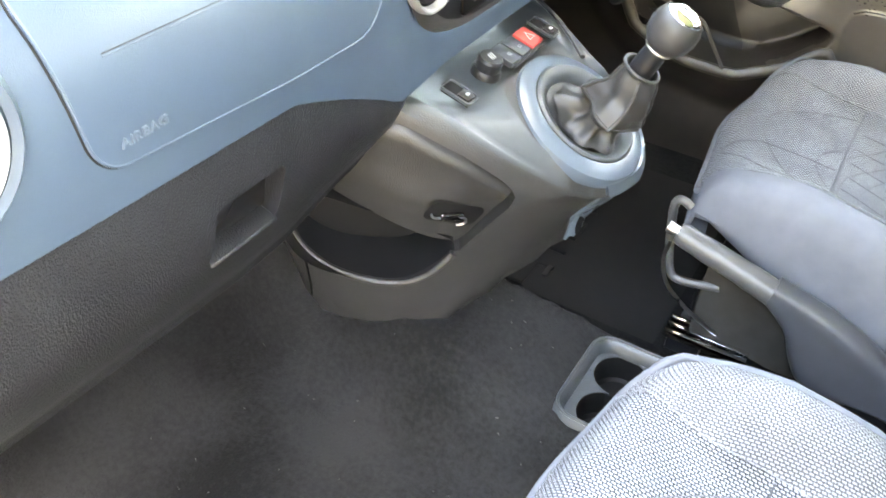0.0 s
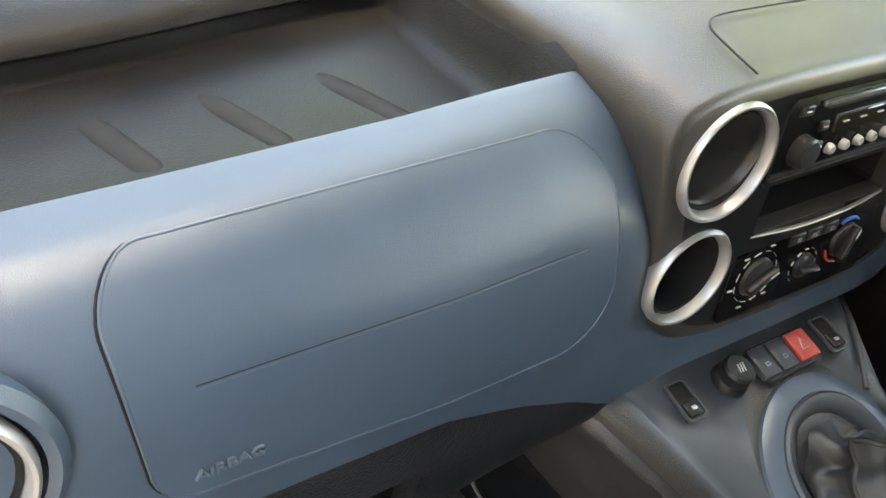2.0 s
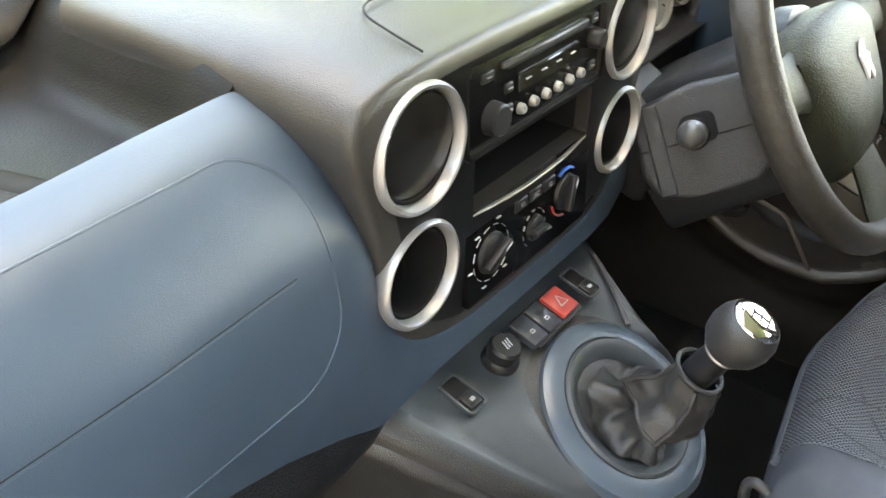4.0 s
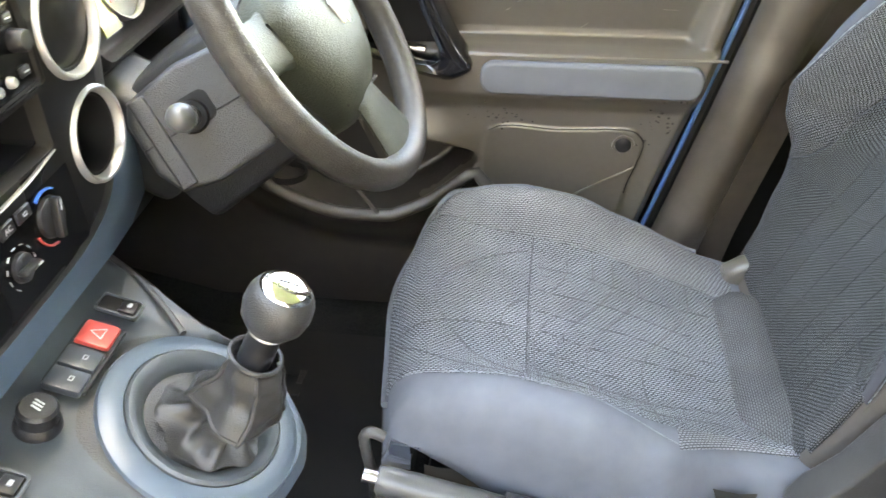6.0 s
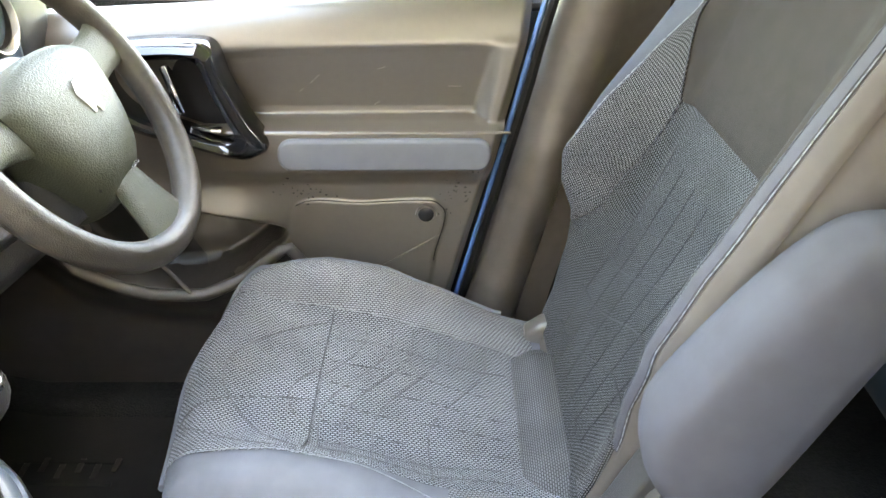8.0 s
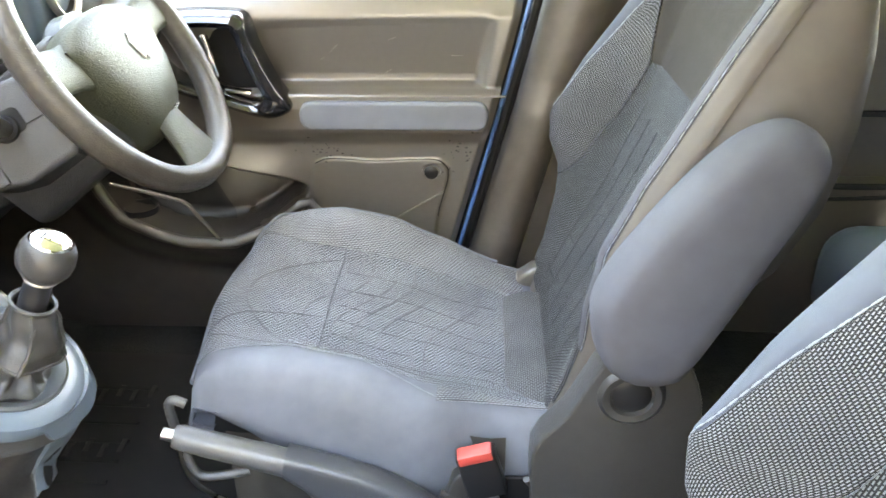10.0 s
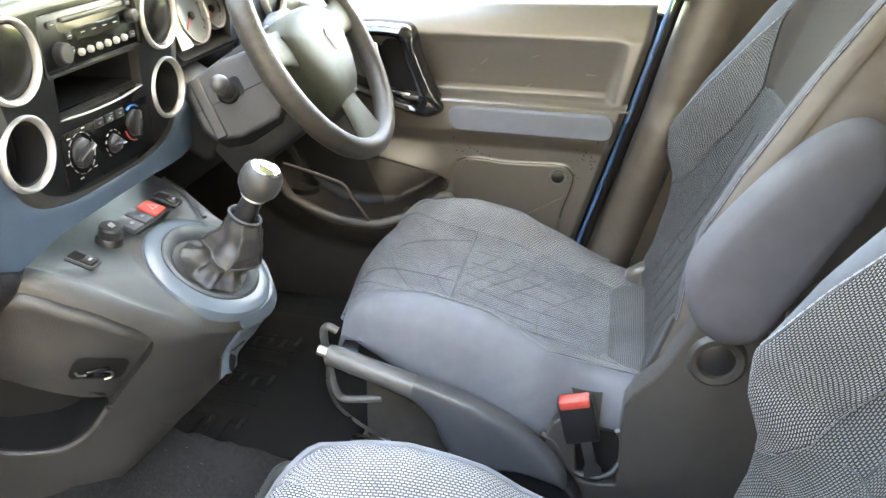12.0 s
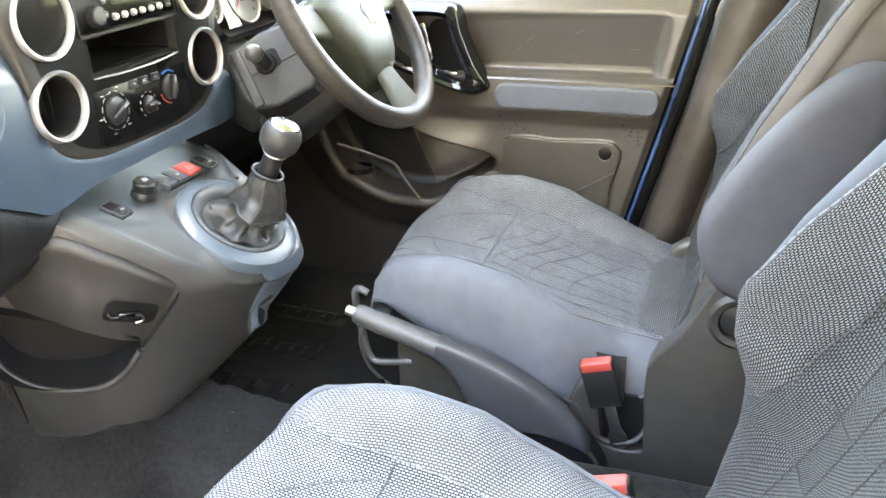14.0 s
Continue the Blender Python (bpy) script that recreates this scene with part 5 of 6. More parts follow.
def instruments():
    i = thing("instrument_cluster", (-0.08, 0.40, 1.02), "white-faced instrument cluster behind the wheel", "instruments")
    m = facing(-0.085, 0.40, 1.030, 18)
    part("housing", cut(rbox(0.26, 0.13, 0.06, 0.02, 3, m @ Matrix.Translation((0, 0, -0.005))), rbox(0.245, 0.115, 0.08, 0.018, 3, m @ Matrix.Translation((0, 0, 0.02)))), SOFT, i)
    for x, rad in ((-0.086, 0.030), (0.016, 0.044), (0.088, 0.032)):
        d = part("dial", lathe([(0, 0.002), (rad, 0.002), (rad, 0), (0, 0)], 40, m @ Matrix.Translation((x, 0, -0.016))), DIAL, i, "white dial")
        part("dial_ring", ring_lathe([(rad, 0.0), (rad + 0.003, 0.0), (rad + 0.002, 0.010), (rad - 0.001, 0.008)], 40, m @ Matrix.Translation((x, 0, -0.016))), SILVER, d)
        part("needle", rbox(rad * 0.8, 0.0022, 0.0015, 0.0, 1, m @ Matrix.Translation((x, 0, -0.012)) @ Matrix.Rotation(radians(215), 4, "Z") @ Matrix.Translation((rad * 0.36, 0, 0))), RED, d)
        part("needle_cap", lathe([(0, 0.006), (0.006, 0.005), (0.007, 0), (0, 0)], 20, m @ Matrix.Translation((x, 0, -0.014))), DARK, d)
        for k in range(13):
            a = radians(-40 + 260 * k / 12)
            part("tick", rbox(0.006, 0.0014, 0.0008, 0.0, 1, m @ Matrix.Translation((x + rad * 0.86 * math.cos(a), rad * 0.86 * math.sin(a), -0.0137)) @ Matrix.Rotation(a, 4, "Z")), DARK, d)
    part("display", rbox(0.036, 0.050, 0.002, 0.0, 1, m @ Matrix.Translation((-0.036, -0.020, -0.010))), LCD, i, "yellow-green display")


instruments()

# ---- driver's door ----
def inside(poly, x, z):
    """Signed distance to a closed outline: positive within."""
    d, odd = 1e9, False
    n = len(poly)
    for k in range(n):
        (x1, z1), (x2, z2) = poly[k], poly[(k + 1) % n]
        ex, ez = x2 - x1, z2 - z1
        t = min(max(((x - x1) * ex + (z - z1) * ez) / (ex * ex + ez * ez + 1e-12), 0), 1)
        d = min(d, math.hypot(x - x1 - t * ex, z - z1 - t * ez))
        if (z1 > z) != (z2 > z) and x < x1 + (z - z1) / (z2 - z1) * ex:
            odd = not odd
    return d if odd else -d


def soft_poly(pts, n=5):
    return [(p.x, p.y) for p in curve([(x, z, 0) for x, z in pts], n, True)]


DIP = soft_poly([(0.13, 0.945), (0.20, 0.957), (0.39, 0.966), (0.57, 0.970), (0.597, 0.965), (0.606, 0.945), (0.592, 0.870), (0.586, 0.836), (0.56, 0.822), (0.40, 0.818), (0.20, 0.814), (0.12, 0.82)])
POCKET = soft_poly([(-0.14, 0.78), (-0.105, 0.69), (-0.06, 0.622), (0.0, 0.590), (0.05, 0.575), (0.14, 0.572), (0.20, 0.592), (0.245, 0.622), (0.270, 0.640), (0.276, 0.660), (0.258, 0.675), (0.20, 0.692), (0.11, 0.718), (0.0, 0.77)])
LOWER = soft_poly([(0.292, 0.709), (0.40, 0.714), (0.495, 0.718), (0.520, 0.708), (0.527, 0.685), (0.51, 0.62), (0.49, 0.54), (0.40, 0.50), (0.30, 0.52), (0.285, 0.60)])


def door_y(x, z):
    """How far out the door's trim lies."""
    y = 0.722 + 0.010 * smooth(0.80, 0.60, z)
    y += 0.030 * max(0.0, (z - 0.960) / 0.04) ** 1.6
    arm = smooth(0.742, 0.782, z) * smooth(0.848, 0.840, z)
    y += 0.040 * (1 - arm) * smooth(-0.006, 0.018, inside(DIP, x, z)) * min(max((0.985 - z) / 0.125, 0.0), 1.0) ** 1.2
    y -= 0.020 * arm * smooth(0.05, 0.25, x)
    y -= 0.004 * smooth(-0.003, 0.003, inside(LOWER, x, z))
    d = inside(POCKET, x, z)
    bulge = smooth(0.32, 0.10, x)
    y -= 0.052 * bulge * smooth(0.80, 0.60, z) * smooth(-0.10, 0.0, d)
    y += 0.085 * smooth(0.0, 0.024, d)
    y -= 0.05 * smooth(0.52, 0.40, z) * smooth(0.5, 0.2, x) * 0.3
    return y


def door_edge(z):
    return float(np.interp(z, (0.36, 0.536, 0.747, 0.885, 1.009, 1.05), (0.495, 0.548, 0.604, 0.639, 0.668, 0.677)))


def driver_door():
    d = thing("driver_door", (0.2, 0.74, 0.36), "charcoal grained driver's door trim with slate armrest pad", "car door")
    P = []
    zs = [0.36 + 0.640 * k / 230 for k in range(231)]
    for z in zs:
        xe = door_edge(z) - 0.012
        row = [Vector((lerp(-0.40, xe, j / 270), 0, z)) for j in range(271)]
        row = [Vector((p.x, door_y(p.x, z) + 0.012 * smooth(xe - 0.012, xe, p.x), z + 0.028 * (p.x / 0.66) * smooth(0.97, 1.0, z))) for p in row]
        P.append(row)
    for k, (dy, dz) in enumerate(((0.006, 0.003), (0.014, 0.004), (0.032, 0.004))):
        P.append([Vector((p.x, p.y + dy, p.z + dz)) for p in P[230]])
    def rim_z(x):
        return float(np.interp(x, (-0.40, -0.15, -0.105, -0.06, 0.0, 0.05, 0.14, 0.20, 0.245, 0.27, 0.34, 0.40), (0.90, 0.80, 0.685, 0.617, 0.586, 0.571, 0.568, 0.588, 0.618, 0.636, 0.54, 0.36)))
    panel = part("trim_panel", grid(P), DOOR, d, "grained charcoal trim panel", 70)
    low = [[(x, door_y(x, z) - 0.004, z) for z in [lerp(rim_z(x) + 0.030 * smooth(0.22, 0.12, x), 0.362, k / 70) for k in range(71)]] for x in [lerp(-0.39, 0.30, k / 90) for k in range(91)]]
    part("pocket_moulding", grid(low), MOULDING, d, "black door pocket moulding", 70)
    # Dark sheet just off the trim, colouring in the shade within the pocket.
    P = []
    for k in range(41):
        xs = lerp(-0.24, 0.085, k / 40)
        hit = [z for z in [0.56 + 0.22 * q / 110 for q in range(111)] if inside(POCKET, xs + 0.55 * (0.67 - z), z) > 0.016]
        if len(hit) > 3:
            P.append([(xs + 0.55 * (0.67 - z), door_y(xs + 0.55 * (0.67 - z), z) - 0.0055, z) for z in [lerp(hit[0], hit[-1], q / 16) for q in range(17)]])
    part("pocket_inside", grid(P), SOFT, d, "dark sheet for the shade inside the door pocket", 70)
    # A browner sheet does the same for the shaded rear of the pocket.
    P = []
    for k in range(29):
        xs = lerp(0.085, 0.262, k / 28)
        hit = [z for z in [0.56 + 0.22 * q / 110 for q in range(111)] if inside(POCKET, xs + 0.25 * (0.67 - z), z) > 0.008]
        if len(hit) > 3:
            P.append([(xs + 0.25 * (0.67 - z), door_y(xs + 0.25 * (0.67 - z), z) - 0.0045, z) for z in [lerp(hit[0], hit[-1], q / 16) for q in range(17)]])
    part("pocket_wall", grid(P), MOULDING, d, "brown-black sheet for the shade at the pocket's rear", 70)
    rim = [(x, door_y(x, rim_z(x) - 0.004) - 0.002, rim_z(x)) for x in np.linspace(-0.14, 0.30, 34)]
    part("pocket_rim", tube(rim, 0.0105, 12), RIMGREY, d, "rounded pocket rim")
    crease = [(x, door_y(x, z) - 0.0006, z) for x, z in [(lerp(-0.12, 0.26, k / 20), lerp(0.580, 0.530, k / 20)) for k in range(21)]]
    part("moulding_line", tube(crease, 0.0018, 6), GREY, d)
    def face(x, z, h=0.0):
        return frame_at((x, door_y(x, z) - h, z), (1, 0, 0), (0, 0, 1))
    m = frame_at((0.4375, 0.700, 0.8065), (1, 0, 0), (0, 0, 1))
    # frame_at faces -y
    part("armrest_pad", plate(rrect(0.318, 0.050, 0.021), 0.016, 0.006, m @ Matrix.Translation((0, 0, -0.006)), 4), PADCLOTH, d, "slate cloth armrest pad")
    part("armrest_seam", tube([(lerp(0.24, 0.625, k / 20), 0.7035, 0.8365 + 0.002 * k / 20) for k in range(21)], 0.0022, 6), DOOR, d)
    part("screw_cover", lathe([(0, 0.0), (0.010, 0.0005), (0.0125, -0.001), (0.013, -0.004), (0, -0.004)], 28, face(0.497, 0.693, 0.0035)), SOFT, d)
    part("screw_well", ring_lathe([(0.013, 0.001), (0.0165, 0.0015), (0.017, -0.003), (0.0125, -0.003)], 28, face(0.497, 0.693, 0.003)), DOOR, d)
    part("ridge", tube([(lerp(0.413, 0.518, k / 8), door_y(lerp(0.413, 0.518, k / 8), lerp(0.588, 0.653, k / 8)) - 0.0008, lerp(0.588, 0.653, k / 8)) for k in range(9)], 0.0018, 6), DOOR, d)
    line = [(x, door_y(x, z) - 0.0012, z) for x, z in LOWER if z > 0.60 and x > 0.29]
    part("panel_seam", tube(line, 0.0011, 5), DARK, d)
    rng = random.Random(5)
    bm = bmesh.new()
    for k in range(70):
        x, z = 0.555 + rng.gauss(0, 0.022), 0.725 + rng.gauss(0, 0.022)
        if k > 44:
            x, z = rng.uniform(0.24, 0.36), 0.735 + rng.gauss(0, 0.010)
        if x > door_edge(z) - 0.03:
            continue
        w, h = rng.uniform(0.0006, 0.0030), rng.uniform(0.0005, 0.0022)
        y = door_y(x, z) - 0.0008
        bm.faces.new([bm.verts.new(p) for p in ((x - w, y, z), (x, y, z + h), (x + w, y, z), (x, y, z - h))])
    part("scuff_marks", bm, SCUFF, d, "dark scuff marks")
    for k in range(5):
        x, z, a, l = rng.uniform(0.25, 0.56), rng.uniform(0.86, 0.95), rng.uniform(-0.6, 0.9), rng.uniform(0.006, 0.022)
        pts = [(x + l * t * math.cos(a), door_y(x + l * t * math.cos(a), z + l * t * math.sin(a)) - 0.0004, z + l * t * math.sin(a)) for t in (0, 0.5, 1)]
        part("scratch", tube(pts, 0.00025, 4), SCRATCH, d)
    # gloss black handle surround
    outer = soft_poly([(0.035, 0.968), (0.10, 0.980), (0.17, 0.981), (0.205, 0.972), (0.219, 0.925), (0.243, 0.868), (0.266, 0.829), (0.258, 0.812), (0.225, 0.806), (0.15, 0.828), (0.06, 0.86), (0.02, 0.92)], 6)
    inner = soft_poly([(0.060, 0.945), (0.11, 0.955), (0.165, 0.956), (0.185, 0.946), (0.195, 0.910), (0.210, 0.872), (0.219, 0.848), (0.210, 0.836), (0.19, 0.836), (0.145, 0.852), (0.08, 0.876), (0.052, 0.915)], 6)
    P = []
    for loop, y in ((outer, 0.722), (outer, 0.690), ([(lerp(a[0], b[0], 0.12), lerp(a[1], b[1], 0.12)) for a, b in zip(outer, inner)], 0.676), ([(lerp(a[0], b[0], 0.5), lerp(a[1], b[1], 0.5)) for a, b in zip(outer, inner)], 0.668),
                    ([(lerp(a[0], b[0], 0.88), lerp(a[1], b[1], 0.88)) for a, b in zip(outer, inner)], 0.674), (inner, 0.690), (inner, 0.722)):
        P.append([(x, y, z) for x, z in loop])
    hs = part("handle_surround", grid(P, loop_v=True), GLOSS, d, "gloss black pull handle surround", 50)
    part("handle_well", plate([(x, z) for x, z in inner], 0.004, 0.0, frame_at((0, 0.735, 0), (1, 0, 0), (0, 0, 1))), DARK, hs)
    part("release_lever", rbox(0.012, 0.020, 0.075, 0.004, 2, Matrix.Translation((0.135, 0.712, 0.905)) @ Matrix.Rotation(radians(-14), 4, "Y")), CHROME, hs, "chrome release lever")
    part("lever_foot", rbox(0.045, 0.014, 0.008, 0.003, 2, Matrix.Translation((0.178, 0.700, 0.848)) @ Matrix.Rotation(radians(8), 4, "Y")), CHROME, hs)
    # cup shelf in the pocket
    shelf = [(-0.062, 0.668, 0.690), (-0.02, 0.668, 0.680), (0.02, 0.668, 0.670), (0.060, 0.668, 0.659), (0.070, 0.668, 0.652), (0.085, 0.669, 0.629), (0.102, 0.670, 0.604), (0.119, 0.672, 0.578)]
    part("pocket_shelf", tube(shelf, 0.0034, 8), RIMGREY, d, "moulded shelf edge in the pocket")
    part("cup_well", ring_lathe([(0.028, 0.0), (0.031, 0.0015), (0.031, -0.010), (0.028, -0.010)], 32, Matrix.Translation((-0.030, 0.704, 0.630))), SOFT, d, "round cup well in the pocket")
    # painted outer edge, seal, sill of the window
    part("painted_edge", tube([(door_edge(z) - 0.002, 0.742, z) for z in zs[::15]] + [(0.69, 0.742, 1.10), (0.71, 0.745, 1.25), (0.70, 0.74, 1.5)], 0.0042, 10, up=(0, 1, 0)), PAINT, d, "metallic blue door edge")
    part("door_seal", tube([(door_edge(z) + 0.012, 0.756, z) for z in zs[::15]] + [(0.705, 0.76, 1.10), (0.725, 0.76, 1.25), (0.715, 0.755, 1.5)], 0.008, 8, up=(0, 1, 0)), DARK, d, "black rubber door seal")
    part("window_seal", tube([(-0.42, 0.778, 0.978), (0.2, 0.778, 0.990), (0.68, 0.778, 1.005)], 0.008, 8), DARK, d)
    for pts in (((0.69, 0.765, 1.04), (0.70, 0.76, 1.5), (0.66, 0.74, 1.72)), ((-0.46, 0.80, 1.03), (-0.2, 0.78, 1.40), (0.05, 0.745, 1.70), (0.3, 0.74, 1.72), (0.68, 0.74, 1.72))):
        part("window_frame", tube(curve(pts, 6), 0.020, 8, up=(0, 1, 0)), SOFT, d)
    w = thing("window_1", (0.2, 0.78, 1.03), "clear wound-up side window glass", "window", kind="structure")
    pane = part("pane", grid([[(lerp(-0.44, 0.69, i / 4) + (0.0 if i else 0.5 * j / 4), lerp(0.785, 0.755, j / 4), lerp(0.95, 1.72, j / 4)) for j in range(5)] for i in range(5)]), CLEAR, w)
    pane.visible_shadow = False


driver_door()


def pillar():
    p = thing("door_pillar", (0.68, 0.80, 0.36), "brown-grey plastic door pillar with belt slot", "pillar", kind="structure")
    P = []
    for z in np.linspace(0.36, 1.74, 60):
        z = float(z)
        xe = float(np.interp(z, (0.36, 0.5, 0.8, 1.0, 1.3, 1.74), (0.522, 0.562, 0.645, 0.690, 0.74, 0.74)))
        w = float(np.interp(z, (0.36, 0.5, 0.78, 0.82, 1.0, 1.74), (0.11, 0.10, 0.095, 0.105, 0.12, 0.13)))
        step = 0.012 * smooth(0.812, 0.806, z)
        row = [(xe + w * t, y - step * max(math.sin(math.pi * t), 0) ** 0.5, z) for t, y in ((0, 0.80), (0.02, 0.785), (0.10, 0.772), (0.3, 0.762), (0.5, 0.758), (0.7, 0.762), (0.9, 0.775), (1.0, 0.79), (1.5, 0.80))]
        P.append(row)
    part("trim", grid(P), PILLAR, p, "smooth pillar trim", 50)
    part("belt_webbing", grid([[(lerp(0.80, 0.90, t) + o, 0.745, lerp(0.60, 1.50, t)) for t in np.linspace(0, 1, 12)] for o in (0.0, 0.012, 0.024, 0.036, 0.048)]), BROWN, p, "dark seat belt webbing")
    part("sill", rbox(0.9, 0.10, 0.06, 0.015, 3, Matrix.Translation((0.22, 0.80, 0.37))), SOFT, p)


pillar()


# ---- seats ----
SX0, SX1, SYC, SHW = 0.195, 0.715, 0.402, 0.252


def seat_zc(x):
    return float(np.interp(x, (0.19, 0.26, 0.36, 0.50, 0.65, 0.75), (0.650, 0.648, 0.622, 0.585, 0.548, 0.540)))


def seat_zr(x):
    return float(np.interp(x, (0.19, 0.25, 0.30, 0.35, 0.44, 0.53, 0.60, 0.68, 0.75), (0.652, 0.662, 0.676, 0.684, 0.678, 0.646, 0.610, 0.585, 0.575)))


def cushion(a, b):
    """The cushion's top: a from front (-1) to rear (1), b across."""
    ca, cb = max(-1, min(1, a)), max(-1, min(1, b))
    front = 1.0 if a < 0 else 0.35
    x = (SX0 + SX1) / 2 + (SX1 - SX0) / 2 * ca * math.sqrt(max(0, 1 - 0.16 * front * cb * cb * (1 if a < 0 else 0.5)))
    y = SYC + SHW * cb * math.sqrt(max(0, 1 - 0.22 * (ca * ca if a < 0 else 0.25 * ca * ca)))
    x -= 0.011 * math.exp(-((cb - 0.15) / 0.42) ** 2) * smooth(-0.3, -0.9, ca)
    if cb < 0:
        y += 0.034 * -cb * smooth(0.2, 0.6, ca)
    z = lerp(seat_zc(x), seat_zr(x), smooth(0.42, 0.86, abs(cb)))
    z += 0.008 * (1 - cb * cb) * (1 - ca * ca)
    if cb > 0:
        z -= float(np.interp(x, (0.30, 0.40, 0.48, 0.56, 0.66, 0.72), (0.0, 0.015, 0.030, 0.034, 0.028, 0.018))) * smooth(0.42, 0.86, cb)
    else:
        z -= float(np.interp(x, (0.34, 0.42, 0.50, 0.58, 0.66, 0.72), (0.0, 0.009, 0.020, 0.025, 0.020, 0.012))) * smooth(0.42, 0.86, -cb)
    if cb > 0:
        z -= 0.011 * smooth(0.42, 0.86, cb) * smooth(0.22, 0.30, x)
    e = abs(cb)
    side = 0.034 * (1 - math.sqrt(max(0, 1 - (max(0, e - 0.86) / 0.14) ** 2)))
    f = max(0, -ca - 0.80) / 0.20
    z -= max(side, 0.075 * (1 - math.sqrt(max(0, 1 - f * f))))
    return Vector((x + (a - ca) * 0.2, y + (b - cb) * 0.2, z))


BX, BZ0, BZ1 = 0.40, 0.545, 1.20


def back_c(z):
    return 0.668 + BX * (z - 0.545) + 0.018 * math.sin(math.pi * min(max((z - 0.55) / 0.5, 0), 1))


def back_front(a, b):
    """The backrest's front: a from the seat (0) to the top (1), b across."""
    ca, cb = max(0, min(1, a)), max(-1, min(1, b))
    z = lerp(BZ0, BZ1, ca)
    up = smooth(0.72, 1.0, ca)
    hw = float(np.interp(z, (0.54, 0.62, 0.72, 0.82, 0.95, 1.05, 1.13, 1.20), (0.190, 0.200, 0.222, 0.258, 0.258, 0.250, 0.232, 0.205)))
    if b > 0:
        hw += 0.045 * smooth(0.79, 0.64, z)
    y = SYC + hw * cb
    prot = float(np.interp(z, (0.54, 0.62, 0.70, 0.76, 0.80, 0.84, 0.92, 1.00, 1.08, 1.20), (0.0, 0.012, 0.035, 0.060, 0.092, 0.108, 0.092, 0.062, 0.036, 0.010)))
    if b < 0:
        prot = float(np.interp(z, (0.54, 0.62, 0.70, 0.76, 0.84, 0.92, 1.00, 1.08, 1.20), (0.0, 0.012, 0.035, 0.062, 0.085, 0.078, 0.060, 0.040, 0.010)))
    x = back_c(z) - prot * smooth(0.50, 0.88, abs(cb))
    e = abs(cb)
    x += 0.042 * (1 - math.sqrt(max(0, 1 - (max(0, e - 0.86) / 0.14) ** 2)))
    f = max(0, ca - 0.90) / 0.10
    x += 0.05 * (1 - math.sqrt(max(0, 1 - f * f)))
    return Vector((x, y + (b - cb) * 0.2, z + (a - ca) * 0.3))


def stitches(parent, S, path, mat=None, r=0.0007, lift=0.0022, dash=True, name="stitching"):
    pts = [on(S, a, b, lift) for a, b in path]
    if not dash:
        return part(name, tube(pts, r, 5), mat or THREAD, parent)
    fine = curve(pts, 6)
    return part(name, tube(fine, [r * (0.3 if k % 4 == 3 else 1.0) for k in range(len(fine))], 5), mat or THREAD, parent)


